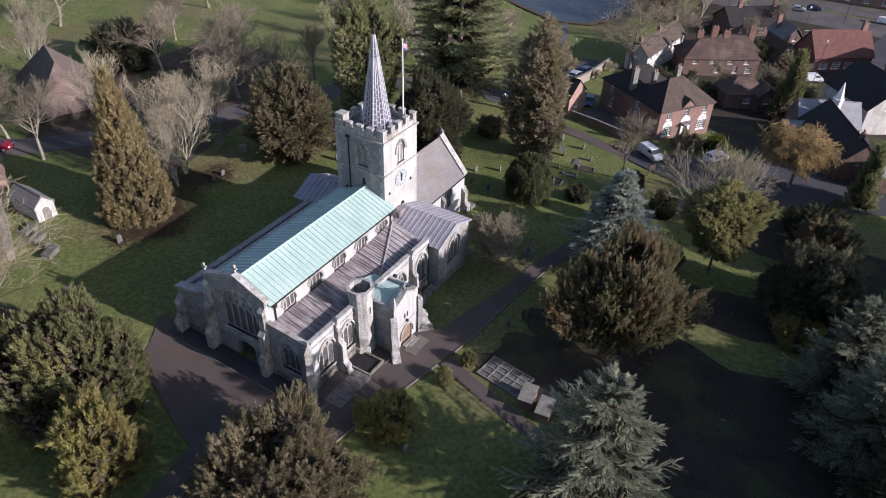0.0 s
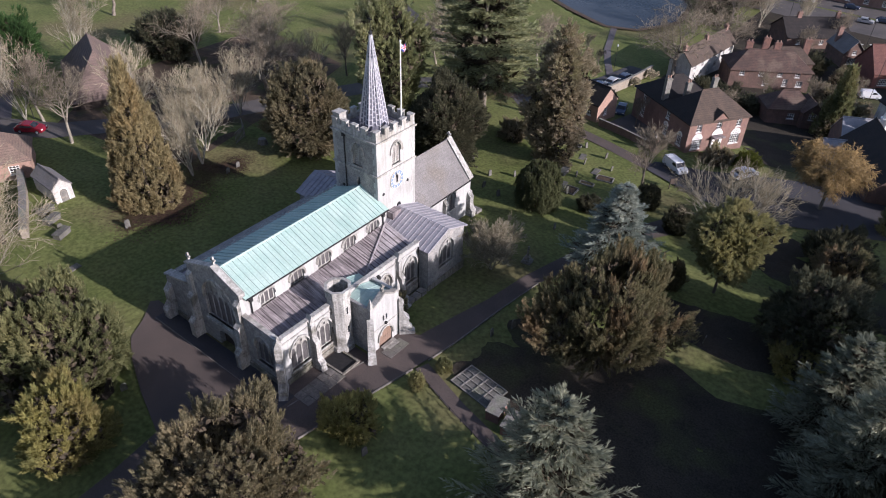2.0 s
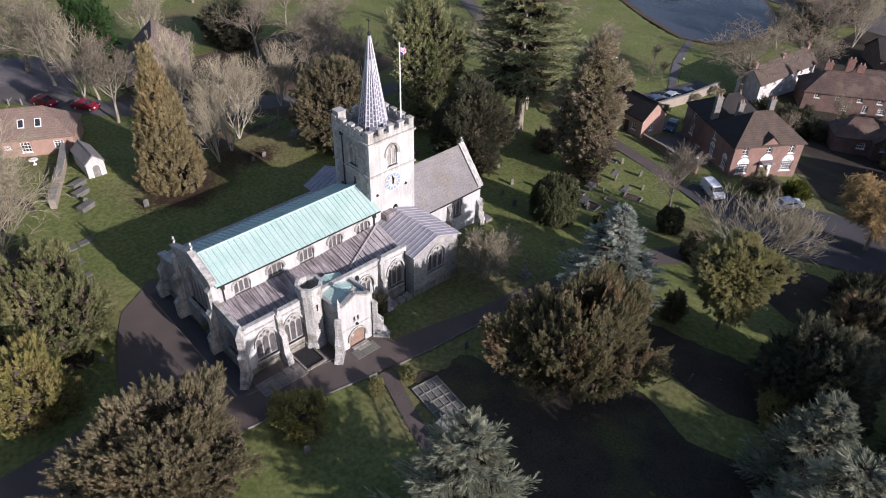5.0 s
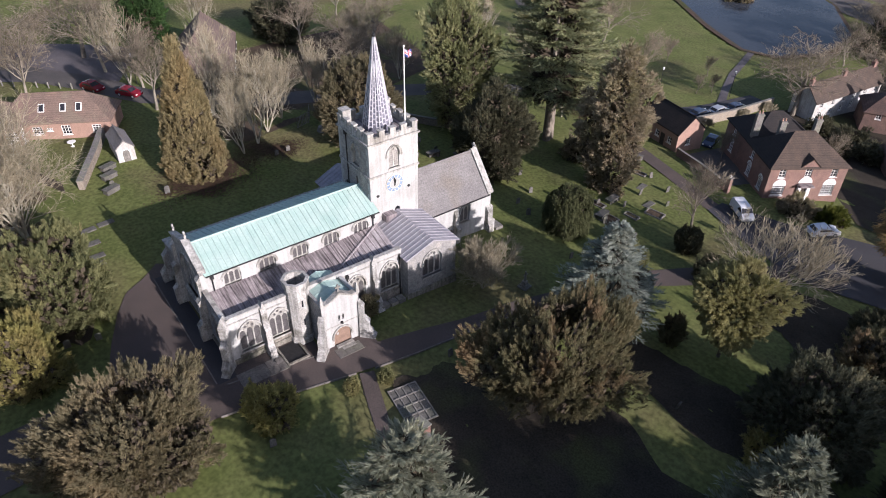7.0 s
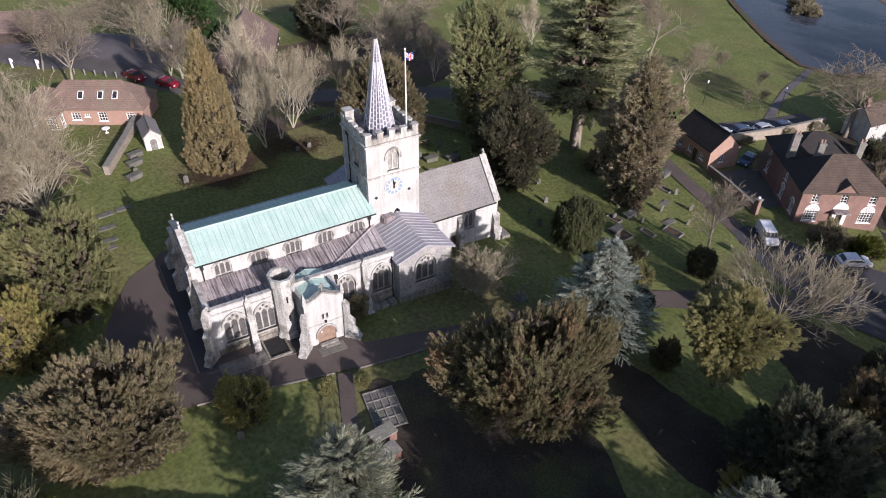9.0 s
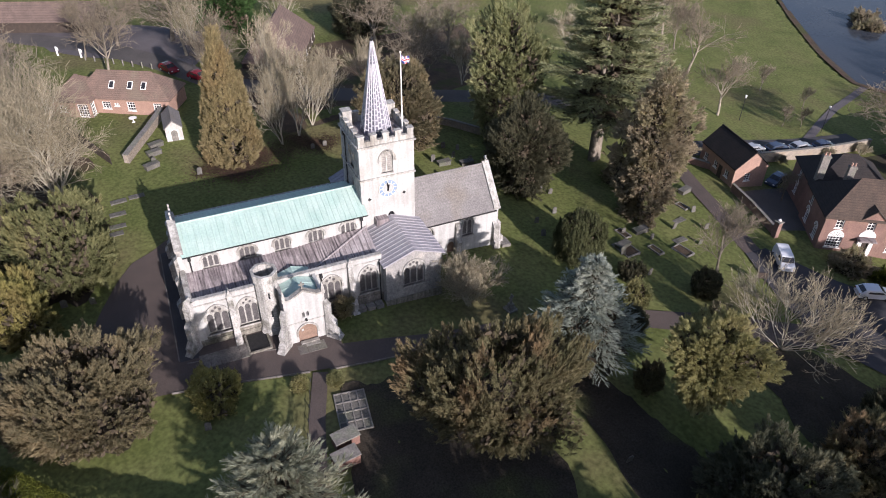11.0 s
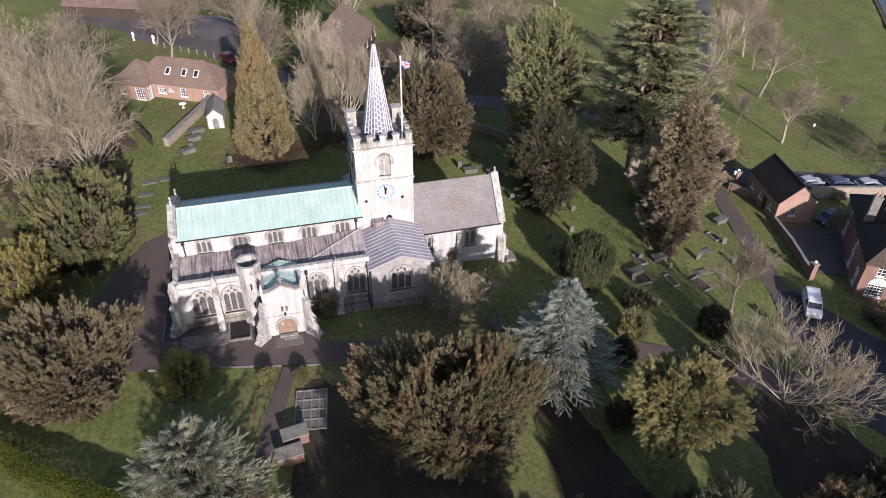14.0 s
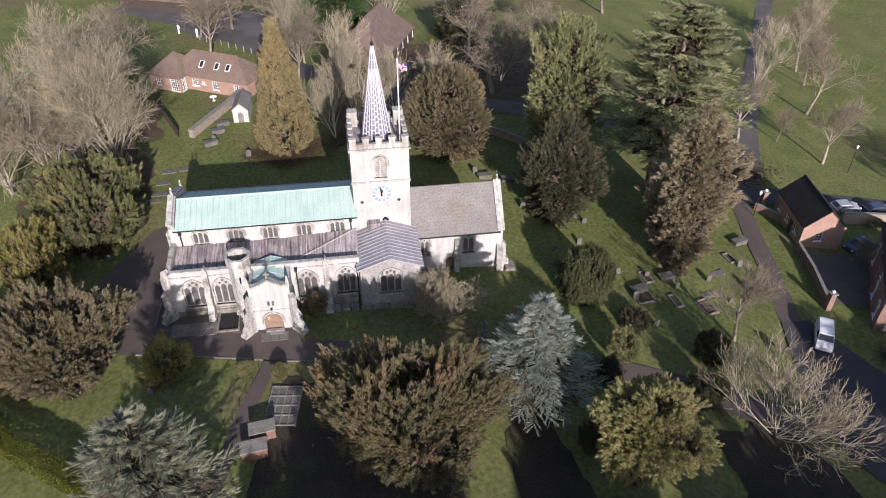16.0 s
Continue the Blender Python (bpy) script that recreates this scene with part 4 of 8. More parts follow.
# tower
sides = [((TS, TW), (TS, TE)), ((TS, TE), (TN, TE)), ((TN, TE), (TN, TW)), ((TN, TW), (TS, TW))]
for k, (p0, p1) in enumerate(sides):
    w = (Vector(p1) - Vector(p0)).length
    wins = [(arch, w / 2 + (0.0 if k == 0 else 0.35 if k == 3 else 0), 12.75, 1.35, 1.7, 0.95)]
    if k == 0:
        wins.append((arch, 55.25 - TW, 5.6, 0.75, 1.5, 0.5))
    elif k == 3:
        wins.append((arch, 3.55, 10.1, 0.45, 1.0, 0.25))
    to, ln = walling("tower_wall", p0, p1, [(w, 16.3), (0, 16.3)], wins, M_RENDER if k == 0 else M_FLINT)
    church_window(to, *wins[0][1:], 2, parent=church, name="belfry_window", deep=0.16, glass=M_LOUVRE)
    part("hood_mould", hood(to, wins[0][1], 12.75, 1.75, 1.6, 1.1), M_STONE, church, "", True)
    for wn_ in wins[1:]:
        part("louvre_opening", Build().plate(to, wn_[0](*wn_[1:]), [], -0.5, -0.42), M_GLASS, church, "small dark arched opening", True)
    for z, q in ((12.15, 0.14), (16.1, 0.2)):
        part("string_course", Build().plate(to, [(-q + 0.004, z), (w + q - 0.004, z), (w + q - 0.004, z + 0.22), (-q + 0.004, z + 0.22)], [], 0, q), M_STONE, church, "", True)
    # battlements
    merl = 5
    unit = w / (merl * 2 - 1)
    top = []
    for i in range(merl * 2 - 1):
        z = 17.45 if i % 2 == 0 else 16.85
        top += [(i * unit, z), ((i + 1) * unit, z)]
    part("battlement", Build().plate(to, [(min(max(s, 0.004), w - 0.004), z) for s, z in ((0, 16.3), *top, (w, 16.3))][::-1], [], -0.42, 0.0), M_STONE, church, "stone battlements", True)
    for i in range(merl):
        part("merlon_cap", Build().plate(to, [(2 * i * unit - 0.05, 17.45), ((2 * i + 1) * unit + 0.05, 17.45), ((2 * i + 1) * unit + 0.05, 17.57 - 0.01 * k), (2 * i * unit - 0.05, 17.57 - 0.01 * k)], [], -0.48, 0.06), M_STONE, church, "", True)
    for j in range(22):
        z = 1.0 + j * 0.7
        q = 0.55 if j % 2 else 0.3
        for a, b in ((-0.02, q), (w - (0.85 - q), w - 0.002)):
            part("quoin", Build().plate(to, [(a, z), (b, z), (b, z + 0.67), (a, z + 0.67)], [], -0.1, 0.022), M_RENDER, church, "", True)
    if k in (0, 3):
        for s in ((52.75 - TW, 56.85 - TW) if k == 0 else (1.2, 5.3)):
            zz = 9.75 if k == 0 else 9.5
            part("tie_plate", Build().plate(to, [(s - 0.22, zz), (s, zz - 0.22), (s + 0.22, zz), (s, zz + 0.22)], [], 0, 0.05), M_IRON, church, "black iron cross-shaped tie plate", True)
    if k == 0:
        cl = Build()
        circle = lambda r, n=40: [(54.95 - TW + r * math.cos(2 * math.pi * i / n), 10.75 + r * math.sin(2 * math.pi * i / n)) for i in range(n)]
        clock = part("clock_dial", cl.plate(to, circle(1.08), [circle(0.62)], 0.02, 0.08), M_CLOCK, church, "pale blue open clock dial with gilt figures", True)
        part("dial_centre", Build().plate(to, circle(0.62), [], 0.02, 0.06), M_RENDER, clock)
        part("dial_ring", Build().plate(to, circle(1.12), [circle(1.05)], 0.03, 0.1), M_GOLD, clock)
        part("dial_ring", Build().plate(to, circle(0.66), [circle(0.6)], 0.03, 0.1), M_GOLD, clock)
        for h in range(12):
            a = math.pi / 6 * h
            ca, sa = math.cos(a), math.sin(a)
            c0 = (54.95 - TW, 10.75)
            pt = lambda r, q: (c0[0] + r * ca - q * sa, c0[1] + r * sa + q * ca)
            part("hour_mark", Build().plate(to, [pt(0.72, -0.04), pt(0.98, -0.055), pt(0.98, 0.055), pt(0.72, 0.04)], [], 0.08, 0.105), M_GOLD, clock)
        for a, r in ((math.radians(97), 0.9), (math.radians(75), 0.55)):
            ca, sa = math.cos(a), math.sin(a)
            pt = lambda rr, q: (54.95 - TW + rr * ca - q * sa, 10.75 + rr * sa + q * ca)
            part("clock_hand", Build().plate(to, [pt(-0.3, -0.06), pt(r * 0.6, -0.09), pt(r, 0), pt(r * 0.6, 0.09), pt(-0.3, 0.06)], [], 0.11, 0.14), M_IRON, clock, "dark pointed clock hand")
    if k == 3:
        part("downpipe", Build().tube([to(1.75, 16.0, 0.1), to(1.75, 9.0, 0.1)], 0.07).box(-0.16, 0.16, -0.16, 0.16, -0.2, 0.2, Matrix.Translation(to(1.75, 16.0, 0.15))), M_IRON, church, "black rainwater pipe", True)
part("tower_roof", Build().box(TN + 0.3, TS - 0.3, TW + 0.3, TE - 0.3, 16.0, 16.35), M_LEAD_OLD, church, "flat lead roof behind the battlements", True)
for px, py in ((TN + 0.6, TE - 0.6), (TN + 0.6, TW + 0.6)):
    part("corner_turret", Build().box(px - 0.5, px + 0.5, py - 0.5, py + 0.5, 16.3, 18.0).box(px - 0.56, px + 0.56, py - 0.56, py + 0.56, 18.0, 18.12), M_STONE, church, "", True)

# spire: an octagon of lead plates with raised rolls
SC = Vector((-41.5, 54.95, 16.35))
spire = part("spire", Build().ngon(SC.x, SC.y, 1.62, 1.55, 16.3, 17.2, 8, math.pi / 8).ngon(SC.x, SC.y, 1.55, 0.08, 17.2, 26.4, 8, math.pi / 8), M_SPIRE, church, "slender lead spire patterned with raised rolls", True)
rad = lambda z: 1.55 + (0.08 - 1.55) * (z - 17.2) / 9.2
for k in range(8):
    a0, a1 = math.pi / 8 + k * math.pi / 4, math.pi / 8 + (k + 1) * math.pi / 4
    pt = lambda a, z, r=0.0: Vector((SC.x + (rad(z) + r) * math.cos(a), SC.y + (rad(z) + r) * math.sin(a), z))
    part("hip_roll", Build().tube([pt(a0, 16.6, 0.02), pt(a0, 26.3, 0.02)], 0.075, 5), M_SPIRE_ROLL, spire)
    rib = Build()
    for f in (0.333, 0.667):
        rib.tube([pt(a0, 16.9).lerp(pt(a1, 16.9), f), pt(a0, 24.0).lerp(pt(a1, 24.0), f)], 0.068, 4)
    rows = 14
    for j in range(rows):
        z = 17.0 + 8.2 * (j / rows)
        for i in range(3):
            z2 = z + (0.0 if i % 2 == 0 else 0.29)
            rib.tube([pt(a0, z2).lerp(pt(a1, z2), i / 3), pt(a0, z2).lerp(pt(a1, z2), (i + 1) / 3)], 0.08, 4)
    part("lead_roll", rib, M_SPIRE_ROLL, spire, "pale raised lead rolls in a staggered grid")
part("finial", Build().ngon(SC.x, SC.y, 0.1, 0.1, 26.3, 26.75).ngon(SC.x, SC.y, 0.2, 0.2, 26.4, 26.6).tube([(SC.x, SC.y, 26.7), (SC.x, SC.y, 28.2)], 0.03).box(SC.x - 0.3, SC.x + 0.3, SC.y - 0.03, SC.y + 0.03, 27.8, 27.9), M_IRON, spire, "thin iron weathervane rod")
pole = part("flagpole", Build().tube([(-39.6, 57.3, 16.3), (-39.6, 57.3, 25.4)], [0.085, 0.05], 8).ngon(-39.6, 57.3, 0.1, 0.1, 25.4, 25.55), M_WHITE, church, "white flagpole", True)
FLAG = ((0.03, 0.05, 0.20), (0.55, 0.02, 0.04))
M_FLAG_BLUE = mat("flag_blue", FLAG[0], FLAG[0], 1, 0.8, 0, 0, 4, 0.1)
M_FLAG_RED = mat("flag_red", FLAG[1], FLAG[1], 1, 0.8, 0, 0, 4, 0.1)


def flag_bit(u0, u1, v0, v1, n0, n1):
    b = Build()
    pt = lambda u, v, n: Vector((-39.6 + n + 0.12 * math.sin(u * 4), 57.38 + u * 0.8, 25.2 - v - 0.35 * u - 0.1 * math.sin(u * 5)))
    steps = 8
    us = [u0 + (u1 - u0) * k / steps for k in range(steps + 1)]
    rings = [[pt(u, v0, n0), pt(u, v1, n0), pt(u, v1, n1), pt(u, v0, n1)] for u in us]
    return b.loft(rings)


flag = part("flag", flag_bit(0, 1.15, 0, 0.75, -0.01, 0.01), M_FLAG_BLUE, pole, "limp red, white and blue flag")
for nm, u0, u1, v0, v1, q, m in (("white_bar", 0, 1.15, 0.25, 0.5, 0.014, M_WHITE), ("white_bar", 0.42, 0.74, 0, 0.75, 0.014, M_WHITE), ("red_bar", 0, 1.15, 0.31, 0.44, 0.018, M_FLAG_RED), ("red_bar", 0.49, 0.67, 0, 0.75, 0.018, M_FLAG_RED), ("white_bar", 0.05, 0.3, 0.05, 0.18, 0.014, M_WHITE), ("white_bar", 0.85, 1.1, 0.55, 0.7, 0.014, M_WHITE)):
    part(nm, flag_bit(u0, u1, v0, v1, -q, q), m, flag)
# porch with its stair turret
PX, P0, P1 = -29.2, 40.35, 44.5
to, ln = walling("porch_south_wall", (PX, P0), (PX, P1), [(P1 - P0, 6.35), (P1 - P0 - 0.75, 6.35), ((P1 - P0) / 2, 7.15), (0.75, 6.35), (0, 6.35)],
                 [(arch, 2.05, -1.0, 1.95, 2.75, 1.1), (arch, 1.83, 3.75, 0.26, 0.55, 0.18), (arch, 2.27, 3.75, 0.26, 0.55, 0.18)], M_RENDER)
cop = Build()
cop.plate(to, [(-0.1, 6.35), (0.75, 6.35), (ln / 2, 7.15), (ln - 0.75, 6.35), (ln + 0.1, 6.35), (ln + 0.1, 6.55), (ln - 0.75, 6.55), (ln / 2, 7.36), (0.75, 6.55), (-0.1, 6.55)], [], -0.5, 0.1)
part("gable_coping", cop, M_STONE, church, "", True)
s = ln / 2
part("gable_cross", Build().plate(to, [(s - 0.09, 7.3), (s + 0.09, 7.3), (s + 0.08, 7.75), (s + 0.28, 7.75), (s + 0.28, 7.92), (s + 0.08, 7.92), (s + 0.08, 8.15), (s - 0.08, 8.15), (s - 0.08, 7.92), (s - 0.28, 7.92), (s - 0.28, 7.75), (s - 0.08, 7.75)], [], -0.3, -0.14), M_STONE, church, "pale stone cross on the porch gable", True)
door = part("porch_door", Build().plate(to, arch(2.05, -1.0, 1.95, 2.75, 1.1), [], -0.24, -0.16), M_OAK, church, "reddish-brown oak door with pale boards", True)
for k in range(7):
    part("plank", Build().plate(to, [(1.1 + k * 0.275, -0.9), (1.1 + k * 0.275 + 0.25, -0.9), (1.1 + k * 0.275 + 0.25, 1.9), (1.1 + k * 0.275, 1.9)], [], -0.16, -0.14), M_OAK, door)
part("notice", Build().plate(to, [(1.45, 1.85), (1.7, 1.85), (1.7, 2.15), (1.45, 2.15)], [], -0.135, -0.12), M_DULL_WHITE, door, "pale notice pinned to the door")
part("door_lamp", Build().plate(to, [(1.95, 3.38), (2.15, 3.38), (2.15, 3.6), (1.95, 3.6)], [], 0.02, 0.26), M_IRON, church, "small black lamp over the door", True)
part("hood_mould", hood(to, 2.05, 0.6, 2.05, 1.15, 1.15), M_STONE, church, "", True)
for c in (1.83, 2.27):
    part("pane", Build().plate(to, arch(c, 3.75, 0.26, 0.55, 0.18), [], -0.3, -0.25), M_LEADED, church, "", True)
part("string_course", Build().plate(to, [(-0.05, 3.2), (ln + 0.05, 3.2), (ln + 0.05, 3.32), (-0.05, 3.32)], [], 0, 0.07), M_STONE, church, "", True)
walling("porch_west_wall", (AS, P0), (PX, P0), [(PX - AS, 6.25), (0, 6.25)], [], M_FLINT, thick=0.34)
to2, ln2 = walling("porch_east_wall", (PX, P1), (AS, P1), [(PX - AS, 6.25), (0, 6.25)], [], M_RENDER, thick=0.34)
for (a, b) in (((PX - 0.35, P0 - 0.35), (PX + 0.3, P0 + 0.3)), ((PX + 0.3, P1 - 0.3), (PX - 0.35, P1 + 0.35))):
    dgl = wall_line(a, b)
    buttress(dgl, 0.45, 0.76, [(0.7, 1.6), (1.3, 1.3), (2.6, 1.0), (4.7, 0.45)])
for yy in (P0 + 0.1, P1 - 0.1):
    part("pinnacle", Build().ngon(PX - 0.05, yy, 0.24, 0.22, 6.3, 6.9, 4, math.pi / 4).ngon(PX - 0.05, yy, 0.26, 0.02, 6.9, 7.7, 4, math.pi / 4), M_STONE, church, "small stone pinnacle", True)
mid = (P0 + P1) / 2
seam_roof("porch_roof", (PX - 0.45, P0 + 0.3, 5.9), (AS - 1.7, P0 + 0.3, 5.9), (PX - 0.45, mid, 6.5), M_COPPER, 5, roll=0.025, label="green copper porch roof with standing seams")
seam_roof("porch_roof", (AS - 1.7, P1 - 0.3, 5.9), (PX - 0.45, P1 - 0.3, 5.9), (AS - 1.7, mid, 6.5), M_COPPER, 5, roll=0.025, label="green copper porch roof with standing seams")
TX, TY = -32.45, 39.45
tur = Build()
oct_ring = lambda r, z: [(TX + r * math.cos(math.pi / 8 + k * math.pi / 4), TY + r * math.sin(math.pi / 8 + k * math.pi / 4), z) for k in range(8)]
tur.loft([oct_ring(1.35, -2), oct_ring(1.35, 1.2), oct_ring(1.18, 1.35), oct_ring(1.18, 7.3), oct_ring(1.32, 7.42), oct_ring(1.32, 8.25), oct_ring(1.1, 8.25), oct_ring(1.1, 6.3)], caps=True)
turret = part("stair_turret", tur, M_BUTTRESS, church, "octagonal rubble stair turret with an open parapet", True)
for z in (3.0, 5.4):
    part("slit_window", Build().box(TX + 1.02, TX + 1.1, TY - 0.09, TY + 0.09, z, z + 0.8), M_GLASS, turret)
    part("slit_window", Build().box(TX - 0.09, TX + 0.09, TY - 1.12, TY - 1.04, z, z + 0.8), M_GLASS, turret)
part("parapet_coping", Build().loft([oct_ring(1.38, 8.22), oct_ring(1.38, 8.36), oct_ring(1.05, 8.36), oct_ring(1.05, 8.22)], caps=False), M_STONE, turret)

# ---- houses ----
# darker copy of the red brick; part of the town's shade is in it
M_BRICK_DARK = mat("shaded_dark_brick", (0.165, 0.105, 0.085), (0.115, 0.078, 0.066), 0.9, 0.9, 0, 0.5, 9.0, 0.4, rows=6.5, row_dark=0.75)


def sash(to, c, z0, w, h, parent, deep=0.12, head=False, bars=(3, 4), material=None):
    """A white sash window with glazing bars, and an arched blind head where asked for."""
    material = material or M_WHITE
    fr = Build()
    fr.plate(to, [(c - w / 2, z0), (c + w / 2, z0), (c + w / 2, z0 + h), (c - w / 2, z0 + h)], [[(c - w / 2 + 0.09, z0 + 0.09), (c + w / 2 - 0.09, z0 + 0.09), (c + w / 2 - 0.09, z0 + h - 0.09), (c - w / 2 + 0.09, z0 + h - 0.09)]], -deep - 0.06, -deep + 0.03)
    nx, nz = bars
    for i in range(1, nx):
        s = c - w / 2 + w * i / nx
        fr.plate(to, [(s - 0.025, z0 + 0.09), (s + 0.025, z0 + 0.09), (s + 0.025, z0 + h - 0.09), (s - 0.025, z0 + h - 0.09)], [], -deep - 0.05, -deep)
    for j in range(1, nz):
        z = z0 + h * j / nz
        fr.plate(to, [(c - w / 2 + 0.09, z - 0.025), (c + w / 2 - 0.09, z - 0.025), (c + w / 2 - 0.09, z + 0.025), (c - w / 2 + 0.09, z + 0.025)], [], -deep - 0.05, -deep)
    win = part("window", fr, material, parent, "white-painted sash window with small panes", True)
    part("pane", Build().plate(to, [(c - w / 2, z0), (c + w / 2, z0), (c + w / 2, z0 + h), (c - w / 2, z0 + h)], [], -deep - 0.12, -deep - 0.07), M_GLASS, win)
    part("sill", Build().plate(to, [(c - w / 2 - 0.1, z0 - 0.1), (c + w / 2 + 0.1, z0 - 0.1), (c + w / 2 + 0.1, z0), (c - w / 2 - 0.1, z0)], [], -deep, 0.08), material, win)
    if head:
        part("arched_head", Build().plate(to, flat_arch(c, z0 + h, w + 0.1, 0.02, w / 2 + 0.1), [], 0.0, 0.05), M_WHITE, win, "white fan-shaped window head")
        for k in range(1, 6):
            a = math.pi * k / 6
            d = Vector((math.cos(a), math.sin(a)))
            n = Vector((-d.y, d.x)) * 0.03
            o = Vector((c, z0 + h))
            q = [o + d * 0.2 + n, o + d * 0.2 - n, o + d * (w / 2) - n, o + d * (w / 2) + n]
            part("fan_rib", Build().plate(to, [(p.x, p.y) for p in q], [], 0.05, 0.075), M_TOMB, win)
    return win


def building(name, label, corner, turn, w, d, h, rise, wall_m, roof_m, roof="gable", openings=None, doors=(), chimneys=(), over=0.3, sunk=1.2, category="house", chimney_m=None, group="", back_m=None):
    """A house: corner of the front wall (left end seen from outside), heading of the front in degrees, width, depth, eaves and rise.
    openings: {side: [(s, z, w, h, head)]}, sides 0 front, 1 right, 2 back, 3 left."""
    x0, y0 = corner[:2]
    g = gz(x0 + 0, y0 + 0) if len(corner) == 2 else corner[2]
    a = radians(turn)
    u, v = Vector((math.cos(a), math.sin(a))), Vector((-math.sin(a), math.cos(a)))
    at = lambda s, q: (x0 + u.x * s + v.x * q, y0 + u.y * s + v.y * q)
    hs = thing(name, label, category, (*at(w / 2, d / 2), g), turn, group)
    cs = [at(0, 0), at(w, 0), at(w, d), at(0, d)]
    openings = openings or {}
    for k in range(4):
        to = wall_line(cs[k], cs[(k + 1) % 4])
        ln = w if k % 2 == 0 else d
        top = [(ln, g + h), (0, g + h)]
        if roof == "gable" and k % 2 == 1:
            top = [(ln, g + h), (ln / 2, g + h + rise), (0, g + h)]
        if roof == "gable_front" and k % 2 == 0:
            top = [(ln, g + h), (ln / 2, g + h + rise), (0, g + h)]
        ops = openings.get(k, [])
        holes = [[(c - ww / 2, g + z), (c + ww / 2, g + z), (c + ww / 2, g + z + hh), (c - ww / 2, g + z + hh)] for c, z, ww, hh, hd in ops]
        part("wall", Build().plate(to, [(min(max(s, 0.003), ln - 0.003), z) for s, z in ((0, g - sunk), (ln, g - sunk), *top)], holes, -0.3, 0), wall_m, hs, "", True)
        for c, z, ww, hh, hd in ops:
            sash(to, c, g + z, ww, hh, hs, head=hd, bars=(max(2, round(ww / 0.4)), max(2, round(hh / 0.45))))
        for side, c, ww, hh, dm in doors:
            if side == k:
                part("door", Build().plate(to, [(c - ww / 2, g - 0.1), (c + ww / 2, g - 0.1), (c + ww / 2, g + hh), (c - ww / 2, g + hh)], [], 0.0, 0.07), dm, hs, "panelled door", True)
    b = Build()
    zt, zb, th = g + h + rise, g + h - 0.06, Vector((0, 0, 0.16))
    o = over
    P = lambda s, q, z: Vector((*at(s, q), z))
    k_ = rise / (d / 2) if roof != "gable_front" else rise / (w / 2)
    zo = zb - o * k_
    if roof == "gable":
        slopes = [[P(-o, -o, zo), P(w + o, -o, zo), P(w + o, d / 2, zt), P(-o, d / 2, zt)], [P(w + o, d + o, zo), P(-o, d + o, zo), P(-o, d / 2, zt), P(w + o, d / 2, zt)]]
    elif roof == "gable_front":
        slopes = [[P(-o, d + o, zo), P(-o, -o, zo), P(w / 2, -o, zt), P(w / 2, d + o, zt)], [P(w + o, -o, zo), P(w + o, d + o, zo), P(w / 2, d + o, zt), P(w / 2, -o, zt)]]
    else:
        i = min(d / 2, w / 2 - 0.3)
        slopes = [[P(-o, -o, zo), P(w + o, -o, zo), P(w - i, d / 2, zt), P(i, d / 2, zt)], [P(w + o, d + o, zo), P(-o, d + o, zo), P(i, d / 2, zt), P(w - i, d / 2, zt)],
                  [P(w + o, -o, zo), P(w + o, d + o, zo), P(w - i, d / 2, zt)], [P(-o, d + o, zo), P(-o, -o, zo), P(i, d / 2, zt)]]
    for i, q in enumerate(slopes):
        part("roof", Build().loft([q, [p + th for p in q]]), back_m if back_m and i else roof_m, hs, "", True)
    if roof == "gable":
        ridge = [P(-o, d / 2, zt + 0.16), P(w + o, d / 2, zt + 0.16)]
    elif roof == "gable_front":
        ridge = [P(w / 2, -o, zt + 0.16), P(w / 2, d + o, zt + 0.16)]
    else:
        ridge = [P(min(d / 2, w / 2 - 0.3), d / 2, zt + 0.16), P(w - min(d / 2, w / 2 - 0.3), d / 2, zt + 0.16)]
    part("ridge_tiles", Build().tube(ridge, 0.12), roof_m, hs, "", True)
    for s, q, zz, cw_ in chimneys:
        m = pose(*at(s, q), 0, 0, 0, turn)
        ch = part("chimney", Build().box(-cw_ / 2, cw_ / 2, -0.35, 0.35, g + h - 0.5, g + zz, m).box(-cw_ / 2 - 0.08, cw_ / 2 + 0.08, -0.43, 0.43, g + zz - 0.3, g + zz - 0.12, m), chimney_m or M_BRICK, hs, "brick chimney stack", True)
        for t in ((-0.25, 0.25) if cw_ > 0.8 else (0,)):
            c = m @ Vector((t * cw_, 0, 0))
            part("chimney_pot", Build().ngon(c.x, c.y, 0.15, 0.12, g + zz, g + zz + 0.45), M_BRICK_PALE, ch)
    return hs, at, g


# red-brick house with arched ground-floor windows
ang = math.degrees(math.atan2(9.4, 6.15))
fw = 11.6
ops = {0: [(2.0, 0.7, 1.9, 1.75, True), (5.8, 3.75, 1.0, 1.45, False), (1.9, 3.75, 1.0, 1.45, False), (9.7, 3.75, 1.0, 1.45, False), (9.6, 0.7, 1.9, 1.75, True)],
       3: [(2.4, 3.7, 1.0, 1.5, False), (6.4, 0.8, 1.3, 1.7, True), (2.4, 0.8, 1.3, 1.7, True)]}
# front slope brown, the three others take the near-black roof colour
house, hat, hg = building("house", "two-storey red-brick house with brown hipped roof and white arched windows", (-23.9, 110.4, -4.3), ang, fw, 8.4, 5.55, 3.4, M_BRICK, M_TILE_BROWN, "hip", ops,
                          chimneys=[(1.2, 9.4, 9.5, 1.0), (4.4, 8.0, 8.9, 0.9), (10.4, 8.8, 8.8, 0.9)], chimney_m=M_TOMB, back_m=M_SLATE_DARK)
hto = wall_line(hat(0, 0), hat(fw, 0))
